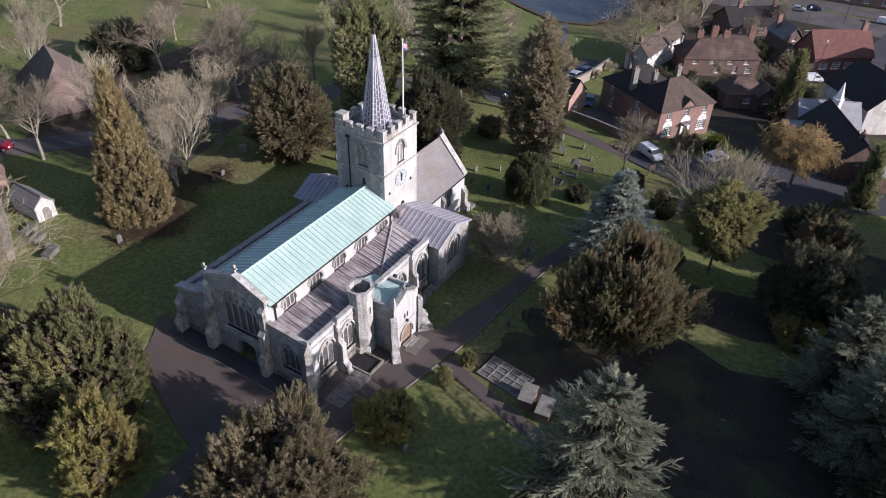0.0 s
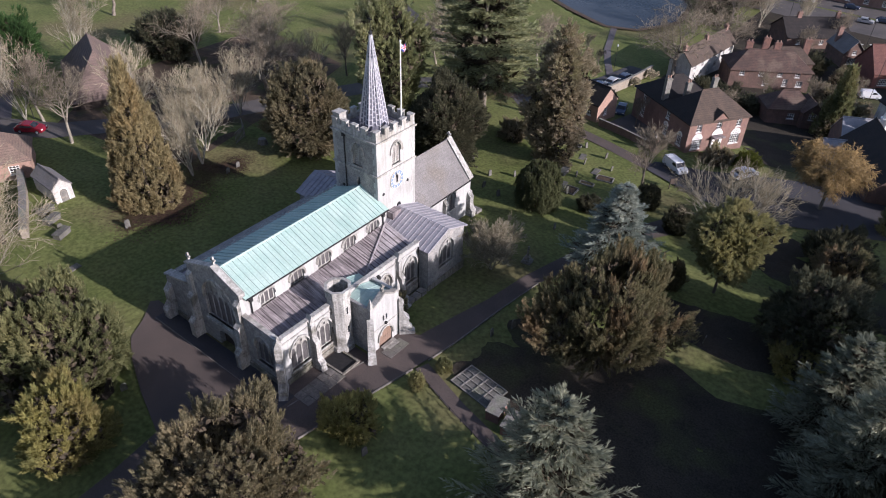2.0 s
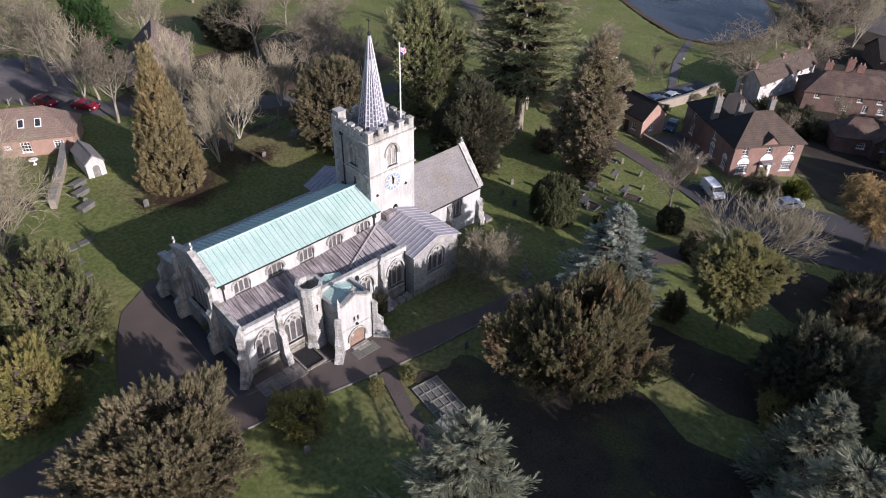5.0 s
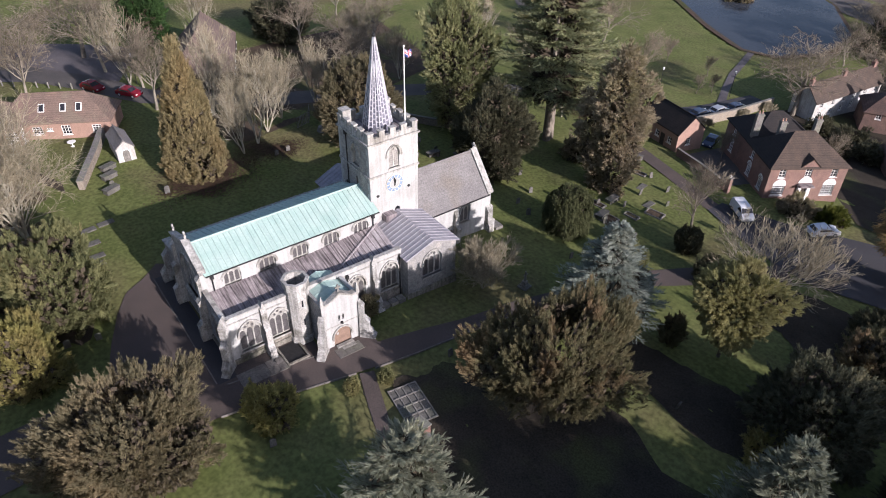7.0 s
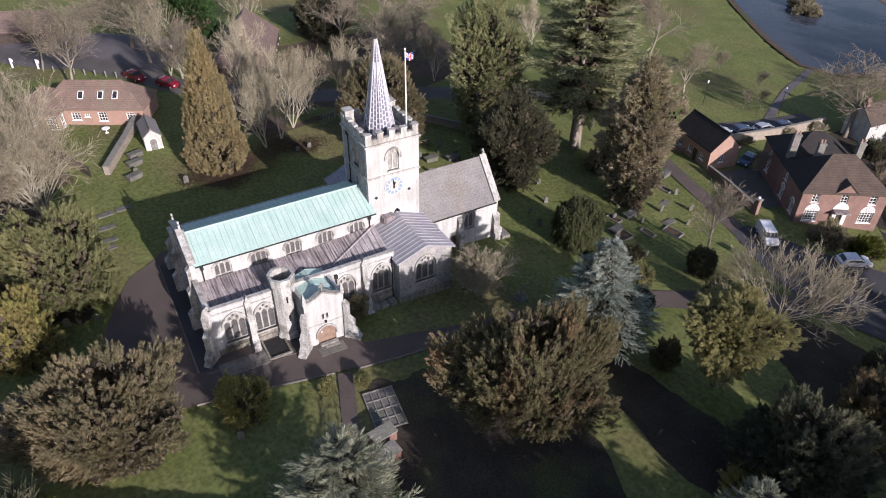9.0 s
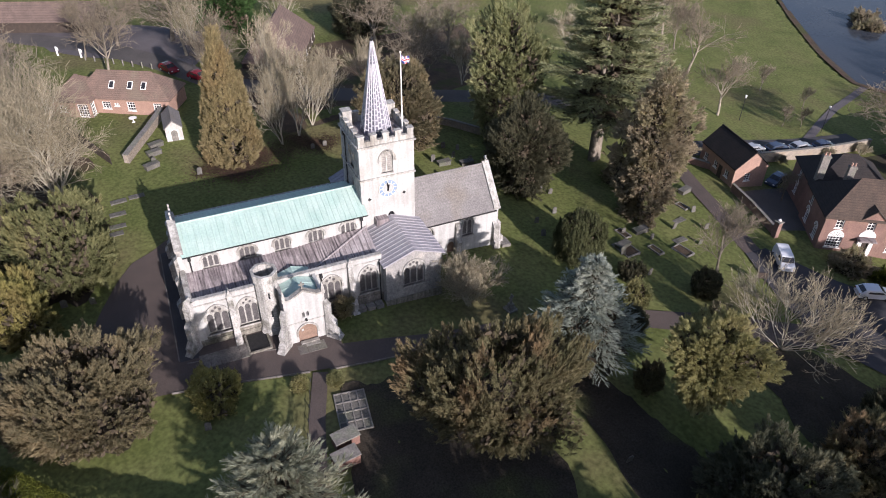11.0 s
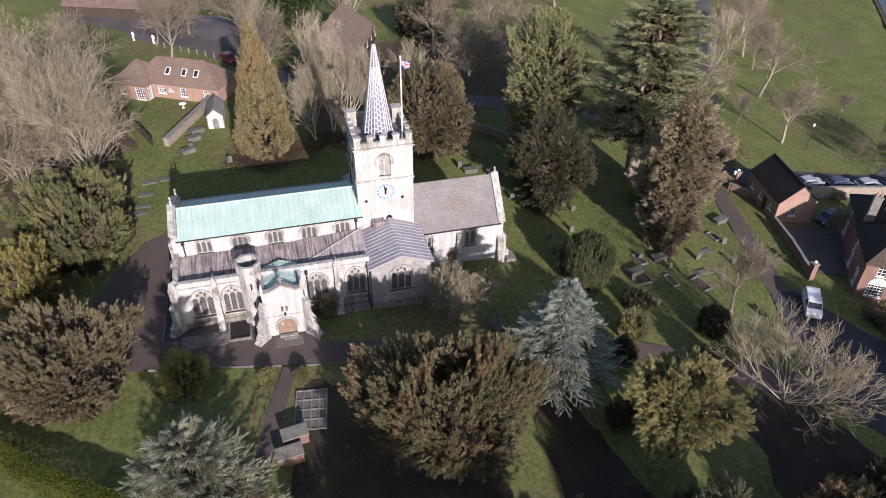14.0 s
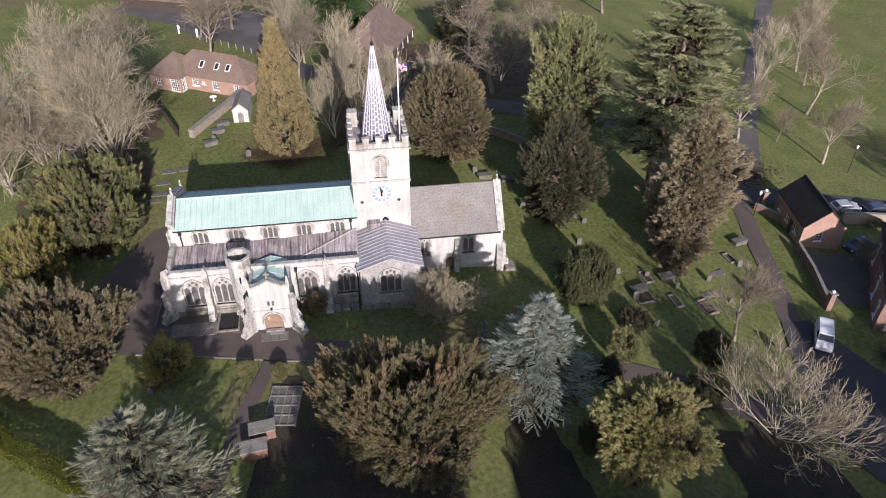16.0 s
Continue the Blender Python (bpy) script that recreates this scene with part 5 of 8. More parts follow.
part("fanlight", Build().plate(hto, flat_arch(5.8, hg + 2.85, 2.1, 0.05, 0.95), [], 0.0, 0.08), M_WHITE, house, "white fan-shaped light over the door", True)
part("door_surround", Build().plate(hto, [(4.85, hg), (6.75, hg), (6.75, hg + 2.5), (4.85, hg + 2.5)], [[(5.35, hg + 0.01), (6.25, hg + 0.01), (6.25, hg + 2.15), (5.35, hg + 2.15)]], 0, 0.35), M_WHITE, house, "white pilastered door surround", True)
part("door", Build().plate(hto, [(5.35, hg), (6.25, hg), (6.25, hg + 2.15), (5.35, hg + 2.15)], [], 0.02, 0.1), M_DARKWOOD, house, "dark panelled front door", True)
part("door_canopy", Build().plate(hto, [(4.6, hg + 2.5), (7.0, hg + 2.5), (6.8, hg + 2.75), (4.8, hg + 2.75)], [], 0, 1.0), M_LEAD_OLD, house, "flat lead-covered door canopy", True)
for s in (4.85, 6.75):
    c = hto(s, 0, 0.85)
    part("porch_post", Build().ngon(c.x, c.y, 0.08, 0.08, hg - 0.5, hg + 2.5), M_WHITE, house)
part("pediment", Build().plate(hto, [(4.3, hg + 5.4), (7.3, hg + 5.4), (5.8, hg + 6.75)], [], -2.6, 0.1), M_BRICK, house, "small brick gable in the eaves", True)
ped = Build()
for sx in (-1, 1):
    q = [hto(5.8 + sx * 1.75, hg + 5.25, 0.25), hto(5.8, hg + 6.85, 0.25), hto(5.8, hg + 6.85, -3.0), hto(5.8 + sx * 1.75, hg + 5.25, -3.0)]
    ped.loft([q, [p + Vector((0, 0, 0.12)) for p in q]])
part("gable_roof", ped, M_TILE_BROWN, house, "", True)
building("house_wing", "dark slate rear wing of the brick house", (*hat(0.4, 8.3), -4.4), ang, 10.4, 8.4, 5.3, 3.0, M_BRICK, M_SLATE_DARK, "hip", {3: [(3.0, 3.6, 1.0, 1.4, False), (3.0, 0.8, 1.2, 1.7, True)]})

# outbuilding by the churchyard path
sa = math.degrees(math.atan2(5.6, 1.0))
building("outbuilding", "small brick building with a dark roof and sunlit gable", (-40.4, 110.9, -4.0), sa, 5.6, 9.0, 3.2, 2.5, M_BRICK_PALE, M_SLATE_DARK, "gable_front",
         {0: [(2.4, 0.9, 1.0, 1.3, False)], 3: [(1.5, 0.9, 1.0, 1.1, False), (4.2, 0.9, 1.0, 1.1, False), (7.2, 0.9, 1.0, 1.1, False)]}, doors=[(3, 5.6, 0.9, 2.0, M_DARKWOOD)], over=0.15)

# bungalow with roof lights
ba = math.degrees(math.atan2(12.2, 6.5))
bung, bat, bg = building("bungalow", "orange-brick bungalow with hipped clay-tile roof and rooflights", (-93.8, 22.0, 1.4), ba, 15.6, 6.6, 2.9, 2.9, M_BRICK_PALE, M_TILE_PALE, "hip",
                         {0: [(13.6, 0.9, 1.3, 1.2, False), (9.3, 0.7, 1.3, 1.5, False), (5.3, 0.9, 1.4, 1.2, False), (7.0, 1.4, 0.8, 0.5, False)]})
for s in (6.2, 9.2, 11.4):
    uu = Vector((math.cos(radians(ba)), math.sin(radians(ba)), 0))
    vv = Vector((-math.sin(radians(ba)), math.cos(radians(ba)), 0))
    sl_ = (vv * 3.3 + Vector((0, 0, 2.9))).normalized()
    m = Matrix((uu, sl_, uu.cross(sl_))).transposed().to_4x4()
    c = bat(s, 1.5)
    m.translation = Vector((c[0], c[1], bg + 2.9 + 1.5 * 2.9 / 3.3 + 0.12))
    rl = part("rooflight", Build().box(-0.42, 0.42, -0.65, 0.65, 0.0, 0.14, m), M_WHITE, bung, "white-framed rooflight", True)
    part("pane", Build().box(-0.32, 0.32, -0.55, 0.55, 0.13, 0.16, m), M_GLASS, rl)
building("bungalow_wing", "clay-tiled hipped wing of the bungalow with glazed doors", (*bat(-2.6, -1.9), 1.4), ba, 6.2, 7.6, 2.9, 2.6, M_BRICK_PALE, M_TILE_PALE, "hip", {0: [(5.0, 0.15, 1.7, 2.2, False), (1.8, 0.9, 1.2, 1.1, False)], 1: [(0.95, 0.15, 1.3, 2.2, False)]})

# small white gabled hut
hut, huat, hug = building("hut", "small white-painted brick hut with a grey slate roof and arched door", (-77.7, 34.1, 1.3), 88, 2.4, 5.4, 2.3, 1.0, M_DULL_WHITE, M_SLATE, "gable_front", {}, over=0.15, category="hut")
huto = wall_line(huat(0, 0), huat(2.4, 0))
part("door", Build().plate(huto, flat_arch(1.2, hug - 0.1, 0.95, 1.6, 0.4), [], 0.0, 0.05), M_TOMB, hut, "grey round-headed door", True)
part("door_surround", hood(huto, 1.2, hug, 1.0, 1.5, 0.45, 0.1, 0.14, 1.3, flat_arch), M_WHITE, hut, "white arched surround", True)

# barn roof beyond the bare trees
M_TILE_BARN = mat("barn_tile", (0.165, 0.118, 0.098), (0.125, 0.092, 0.078), 0.8, 0.88, 0, 0.5, 7.0, 0.35, rows=3.0, row_dark=0.6)
building("barn", "long barn with a steep brown tiled roof among bare trees", (-98.4, 59.7, -0.1), 156.2, 19.5, 10.5, 2.3, 6.0, M_DARKWOOD, M_TILE_BARN, "hip",
         {0: [(2.2 + 3.3 * k, 0.6, 0.7, 1.2, False) for k in range(6)]}, category="barn", over=0.15)
building("barn", "low dark timber building across the car park", (-139.0, 29.0, 1.4), 249.5, 24, 8, 2.5, 2.4, M_DARKWOOD, M_TILE_BARN, "gable", category="barn")
rail_line = thing("low_rail", "pale timber rail in front of the low building", "rail", (-139.0, 20.0, 1.5))
part("top_rail", Build().tube([(-141.2, 14.6, 1.95), (-138.6, 22.6, 1.95)], 0.13, 6), M_TOMB, rail_line, "", True)
for k in range(5):
    part("post", Build().tube([(-141.1 + 0.62 * k, 14.9 + 1.9 * k, 1.2), (-141.1 + 0.62 * k, 14.9 + 1.9 * k, 1.95)], 0.09, 6), M_TOMB, rail_line, "", True)

# town houses down the slope
building("town_house", "long brick house with clay-tile hipped roof", (-31.5, 156.5, -9.6), 33, 17.2, 7.8, 4.2, 3.0, M_BRICK_DARK, M_TILE, "hip",
         {0: [(2.5, 2.9, 1.0, 1.0, False), (6.5, 2.9, 1.0, 1.0, False), (10.5, 2.9, 1.0, 1.0, False), (14.2, 2.9, 1.0, 1.0, False), (8, 0.8, 1.3, 1.3, False), (12, 0.8, 1.0, 1.6, False), (15.0, 0.8, 1.3, 1.3, False)]},
         chimneys=[(4, 4.6, 8.8, 1.4), (10, 4.6, 8.8, 1.4)], chimney_m=M_TOMB_RED)
building("town_house", "brick house with brown tiled roof behind the long house", (-29.0, 168.5, -10.3), 33, 12.0, 5.5, 3.8, 2.4, M_BRICK_DARK, M_TILE_BROWN, "hip", {}, chimneys=[(1.5, 2.8, 8.2, 1.5), (10.5, 2.8, 8.2, 1.5)], chimney_m=M_TOMB_RED)
row = [(2.0 + 3.4 * k, zz, 1.0, 1.0 + 0.2 * (zz < 2), False) for k in range(6) for zz in (0.8, 2.7)]
building("cottage_row", "white-painted cottages with weathered clay-tile roof", (-38.3, 151.0, -9.2), 84, 21.0, 5.2, 4.3, 2.6, M_DULL_WHITE, M_TILE_BROWN, "gable", {0: row}, chimneys=[(0.6, 2.6, 7.9, 0.9), (10.5, 2.6, 7.9, 0.9), (20.2, 2.6, 7.9, 0.9)], category="cottages")
building("cottage", "small brick outhouse with clay-tile roof", (-18.6, 139.5, -7.6), 35, 8.5, 5.5, 3.0, 2.4, M_BRICK_DARK, M_TILE, "hip", {0: [(4.5, 0.9, 1.3, 1.1, False)]}, category="cottage")
building("cottage", "brick lean-to with clay-tile gable", (-12.8, 141.8, -7.8), 35, 3.6, 4.5, 3.2, 1.6, M_BRICK_DARK, M_TILE, "gable_front", {0: [(1.8, 1.6, 1.4, 1.2, False)]}, category="cottage")
M_BRICK_RED = mat("deep_red_brick", (0.19, 0.082, 0.064), (0.15, 0.066, 0.054), 0.9, 0.9, 0, 0.4, 9.0, 0.3, rows=6.5, row_dark=0.8)
M_TILE_RED = mat("red_clay_tile", (0.150, 0.068, 0.054), (0.115, 0.054, 0.045), 0.8, 0.88, 0, 0.5, 7.0, 0.4, rows=4.2, row_dark=0.65)
building("town_house", "red-tiled brick house with a tile-hung end", (-7.0, 180.5, -10.9), 38, 14.5, 9.0, 3.6, 4.8, M_BRICK_RED, M_TILE_RED, "gable", {0: [(2.5 + 3.2 * k, 0.7, 2.2, 1.5, False) for k in range(4)], 1: [(3, 1.2, 1.2, 1.4, False), (6, 1.2, 1.2, 1.4, False), (4.5, 4.2, 1.0, 1.2, False)]}, chimneys=[(13.0, 4.5, 10.2, 1.2)])
building("town_house", "slate-roofed shop with a brick gable", (-15.5, 190.0, -11.0), 40, 5.0, 8.0, 3.6, 2.6, M_BRICK_DARK, M_SLATE, "gable_front", {0: [(2.5, 3.0, 1.0, 1.1, False), (2.5, 0.7, 2.4, 1.5, False)]}, chimneys=[(1.0, 6, 7.6, 1.1)])
building("town_house", "long dark roof beside the main road", (-29.5, 194.5, -11.0), 40, 16.0, 10.0, 2.8, 3.4, M_BRICK_DARK, M_SLATE_DARK, "gable", {0: [(3, 1.0, 1.0, 1.1, False), (9, 1.0, 1.0, 1.1, False), (15, 1.0, 1.0, 1.1, False)]}, chimneys=[(4, 5, 7.6, 1.0), (14, 5, 7.6, 1.0)])
building("town_house", "brick terrace across the main road", (-44, 247, -11.3), 3, 84.0, 10.0, 6.0, 4.0, M_BRICK, M_SLATE_DARK, "gable", {0: [(k * 5.0 + 2.5, zz, 1.3, 1.6, False) for k in range(16) for zz in (0.8, 3.6)]}, chimneys=[(6 + 12 * k, 5, 11.6, 1.6) for k in range(7)])
building("town_house", "brick house across the main road", (44, 246, -11.3), 3, 12.0, 10.0, 6.6, 4.4, M_BRICK_PALE, M_SLATE_DARK, "gable", {0: [(3, 0.9, 1.2, 1.6, False), (9, 0.9, 1.2, 1.6, False), (3, 3.9, 1.2, 1.6, False), (9, 3.9, 1.2, 1.6, False)]})
building("town_house", "brick house with clay-tile roof beside the side road", (16, 176, -10.5), 80, 14.0, 9.0, 5.4, 4.0, M_BRICK, M_TILE, "gable", {}, chimneys=[(3, 4, 11.0, 1.2)])
# chapel-like hall; sunlit slate is coloured pale, the shaded wing's slate dark
M_SLATE_SUNLIT = mat("sunlit_slate", (0.30, 0.30, 0.315), (0.24, 0.24, 0.255), 0.8, 0.6, 0, 0.3, 7.0, 0.25, rows=4.0, row_dark=0.8)
hall, _, _ = building("hall", "brick hall with slate roof coloured as sunlit, white bell turret", (-3.9, 128.6, -6.2), 25.5, 10.6, 7.0, 3.2, 3.4, M_BRICK_DARK, M_SLATE_SUNLIT, "gable", {}, category="hall", over=0.1)
building("hall_wing", "long slate wing of the hall, dark colour for its shade", (3.0, 113.5, -5.4), 25.5, 8.4, 17.5, 3.2, 4.0, M_BRICK_DARK, M_SLATE_DARK, "gable_front", {}, category="hall", over=0.1)
building("hall_wing", "low vestry of the hall, slate roof coloured as sunlit", (-5.6, 124.4, -6.0), 25.5, 5.0, 4.0, 2.6, 1.6, M_BRICK_DARK, M_SLATE_SUNLIT, "gable", {}, category="hall", over=0.1)
TUR = (0.6, 132.6)
part("bell_turret", Build().ngon(*TUR, 0.8, 0.8, -0.5, 1.6, 8, 0.4).ngon(*TUR, 0.95, 0.95, 1.6, 1.8, 8, 0.4).ngon(*TUR, 0.75, 0.05, 1.8, 4.8, 8, 0.4), M_WHITE, hall, "small white louvred bell turret", True)
part("chimney", Build().box(5.2, 6.0, 117.6, 118.4, -3.0, 2.6).ngon(5.6, 118.0, 0.2, 0.16, 2.6, 3.2), M_TOMB_RED, hall, "brick chimney stack", True)
building("hall", "white-gabled hall with a dark slate roof", (6.0, 143.5, -8.2), 40, 11.0, 13.0, 5.2, 4.6, M_DULL_WHITE, M_SLATE_DARK, "gable_front", {0: [(4.0, 4.8, 1.0, 1.5, False), (7.0, 4.8, 1.0, 1.5, False)]}, category="hall")
building("hall_wing", "low annexe, slate roof coloured as sunlit", (9.0, 112.5, -4.9), 25.5, 7.0, 4.5, 3.4, 1.6, M_BRICK_DARK, M_SLATE_SUNLIT, "gable", {}, category="hall", over=0.1)

# ---- trees ----
rng = np.random.default_rng(7)


def unit(v):
    return v / (np.linalg.norm(v, axis=-1, keepdims=True) + 1e-9)


def sprays(c, d, length, width, face=None):
    """A folded lozenge of leaves at each place c along d, turned to face the light where asked for."""
    n = len(c)
    turn = unit(rng.normal(size=(n, 3)))
    side = unit(np.cross(d, turn if face is None else face + 0.55 * turn))
    up = np.cross(side, d)
    length, width = np.broadcast_to(length, n)[:, None], np.broadcast_to(width, n)[:, None]
    v = np.stack([c, c + d * length * 0.45 + side * width + up * width * 0.3, c + d * length, c + d * length * 0.45 - side * width + up * width * 0.3], 1)
    return v.reshape(-1, 3), np.arange(4 * n).reshape(n, 4)


def needles(c, d, length, width, face):
    """A pointed blade at each place c along d, turned to face the light."""
    n = len(c)
    side = unit(np.cross(d, face + 0.55 * unit(rng.normal(size=(n, 3))))) * width[:, None]
    v = np.stack([c - side, c + side, c + d * length[:, None]], 1)
    return v.reshape(-1, 3), np.arange(3 * n).reshape(n, 3)


def join(lists):
    vs, fs, k = [], [], 0
    for v, f in lists:
        vs.append(v), fs.append(f + k)
        k += len(v)
    return np.concatenate(vs), np.concatenate(fs)


def limbs(p0, p1, r0, r1, sides=3):
    """Tapered prisms from p0 to p1."""
    n = len(p0)
    d = unit(p1 - p0)
    a = unit(np.cross(d, np.where(np.abs(d[:, 2:]) > 0.9, [[1.0, 0, 0]], [[0, 0, 1.0]])))
    b = np.cross(d, a)
    ang = 2 * np.pi * np.arange(sides) / sides
    ring = np.cos(ang)[None, :, None] * a[:, None] + np.sin(ang)[None, :, None] * b[:, None]
    r0, r1 = np.broadcast_to(r0, n)[:, None, None], np.broadcast_to(r1, n)[:, None, None]
    v = np.concatenate([p0[:, None] + ring * r0, p1[:, None] + ring * r1], 1)
    base = (np.arange(n) * 2 * sides)[:, None, None]
    k = np.arange(sides)
    f = np.stack([k, (k + 1) % sides, (k + 1) % sides + sides, k + sides], -1)[None] + base
    return v.reshape(-1, 3), f.reshape(-1, 4)


def trunk_mesh(h, r, lean=0.03):
    t = np.linspace(0, 1, 7)
    p = np.stack([np.cumsum(rng.normal(0, lean * h / 7, 7)), np.cumsum(rng.normal(0, lean * h / 7, 7)), t * h - 0.3], -1)
    p[0, :2] = 0
    return limbs(p[:-1], p[1:], r * (1 - 0.8 * t[:-1]), r * (1 - 0.8 * t[1:]), 7)


PROFILES = {
    "dome": lambda h: np.where(h < 0.3, 0.72 + 0.93 * h, np.sqrt(np.clip(1 - ((h - 0.3) / 0.72) ** 2, 0, 1))),
    "cone": lambda h: (1 - h) ** 0.75 * np.clip(0.75 + h * 2.5, 0, 1),
    "column": lambda h: np.clip((1 - h) * 2.6, 0, 1) ** 0.6 * np.clip(0.6 + h * 1.6, 0, 1),
    "egg": lambda h: np.sqrt(np.clip(1 - ((h - 0.42) / 0.58) ** 2, 0, 1)),
    "round": lambda h: np.sqrt(np.clip(1 - ((h - 0.5) / 0.5) ** 2, 0, 1)),
}


def lobes(th, fr, ph, amount):
    """Swellings and hollows of a crown, by heading and height."""
    return 1 + amount * (np.sin(th * 3 + ph[0] + fr * 4) + np.sin(th * 5 + fr * 9 + ph[1]) * 0.7 + np.sin(th * 2 - fr * 6 + ph[2]) * 0.8)


def evergreen(w, h, material, profile="dome", dense=1.0, plume=1.0, leaf=0.25, up=0.6, foot=0.06, uneven=0.12, heads=8, reach=1.0):
    """Trunk, a dark inner shell for the shade between plumes, and a crown of bough heads, each a dome of pointed plumes
    set with leaf sprays.
    """
    steps_ = np.linspace(0, 1, 60)
    girth = PROFILES[profile](steps_) + 0.12
    area = math.pi * w * h * girth.mean() + 0.8 * w * w
    count = max(7, int(dense * area / (2.0 * plume * plume)))
    fr = np.interp(rng.uniform(0, 1, count), np.cumsum(girth) / girth.sum(), steps_)
    th = rng.uniform(0, 2 * np.pi, count)
    ph = rng.uniform(0, 6, 4)
    lob = lobes(th, fr, ph, uneven) + rng.normal(0, uneven * 0.3 + 0.02, count)
    rad = np.maximum(PROFILES[profile](fr) * w / 2 * lob, 0.05)
    z1 = np.array([0, 0, 1.0])
    centre = np.stack([rad * np.cos(th), rad * np.sin(th), h * (foot + (1 - foot) * fr * (1 + 0.25 * (lob - 1)))], -1)
    slope = {"cone": 0.3, "column": 0.15}.get(profile, 0.0)
    nz = np.clip((fr - 0.38) * 1.55, -0.35, 1) if not slope else np.clip(slope + (fr > 0.93) * 0.6, 0, 1)
    nrm = np.stack([np.cos(th) * np.sqrt(1 - nz * nz), np.sin(th) * np.sqrt(1 - nz * nz), nz], -1)
    t1 = np.stack([-np.sin(th), np.cos(th), 0 * th], -1)
    t2 = np.cross(nrm, t1)
    # plumes of each head
    rb = plume * rng.uniform(0.7, 1.2, count)
    ang = rng.uniform(0, 2 * np.pi, (count, heads))
    off = np.sqrt((np.arange(heads) + rng.uniform(0, 1, (count, heads))) / heads) * 1.1
    ca, sa = (off * np.cos(ang))[..., None], (off * np.sin(ang))[..., None]
    tip = centre[:, None] + nrm[:, None] * (rng.gamma(1.5, 0.18 * plume, (count, heads, 1)) - 0.4 * plume) + rb[:, None, None] * (t1[:, None] * ca + t2[:, None] * sa - nrm[:, None] * (0.3 * off * off)[..., None]) + rng.normal(0, 0.2 * plume, (count, heads, 3))
    lift_ = up * (0.4 + 0.9 * fr)[:, None, None]
    axis = unit(nrm[:, None] * (1.05 - up) + z1 * lift_ + (t1[:, None] * ca + t2[:, None] * sa) * 0.32 * (1.1 - up) + rng.normal(0, 0.17, tip.shape))
    size = plume * reach * rng.uniform(0.8, 1.9, (count, heads)) * (1.15 - 0.3 * off)
    tip, axis, size = tip.reshape(-1, 3), axis.reshape(-1, 3), size.reshape(-1)
    tip[:, 2] = np.maximum(tip[:, 2], 0.25)
    n = len(tip)
    per = int(np.clip(2.6 * (plume / leaf) ** 2 * 8 / heads, 9, 100))
    t = rng.uniform(0, 1, (n, per, 1)) ** 0.8
    q = rng.normal(size=(n, per, 3))
    q = unit(q - (q * axis[:, None]).sum(-1, keepdims=True) * axis[:, None])
    thick = (0.22 * plume * (1.02 - t) ** 0.75 + 0.02) * rng.uniform(0.5, 1.0, (n, per, 1))
    pos = tip[:, None] - axis[:, None] * (size[:, None, None] * (1 - t)) + q * thick
    d = unit(q * (0.62 - 0.35 * t) + axis[:, None] * 0.9 + rng.normal(0, 0.16, q.shape))
    pos[..., 2] = np.maximum(pos[..., 2], 0.12)
    L = leaf * rng.uniform(0.7, 1.35, n * per)
    face = np.repeat(np.repeat(unit(nrm + 0.45 * z1), heads, 0), per, 0) + 0.7 * q.reshape(-1, 3)
    crown = needles(pos.reshape(-1, 3), d.reshape(-1, 3), L * 1.6, L * 0.2, face)
    # dark lozenges that close the crown and put shade into its gaps
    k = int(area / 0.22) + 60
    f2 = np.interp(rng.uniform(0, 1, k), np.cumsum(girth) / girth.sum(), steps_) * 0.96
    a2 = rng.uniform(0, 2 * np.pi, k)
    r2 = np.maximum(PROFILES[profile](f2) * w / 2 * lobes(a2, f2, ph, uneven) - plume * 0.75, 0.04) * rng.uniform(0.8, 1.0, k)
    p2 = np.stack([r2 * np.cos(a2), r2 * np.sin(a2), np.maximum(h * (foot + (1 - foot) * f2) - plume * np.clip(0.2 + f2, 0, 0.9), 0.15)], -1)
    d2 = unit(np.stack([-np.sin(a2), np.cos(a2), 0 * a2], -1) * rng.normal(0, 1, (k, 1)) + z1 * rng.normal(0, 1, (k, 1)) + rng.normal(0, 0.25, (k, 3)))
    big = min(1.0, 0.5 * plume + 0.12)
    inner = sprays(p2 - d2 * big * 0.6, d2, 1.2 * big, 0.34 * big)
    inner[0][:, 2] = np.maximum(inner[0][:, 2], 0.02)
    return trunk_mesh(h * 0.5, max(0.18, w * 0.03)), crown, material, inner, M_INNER


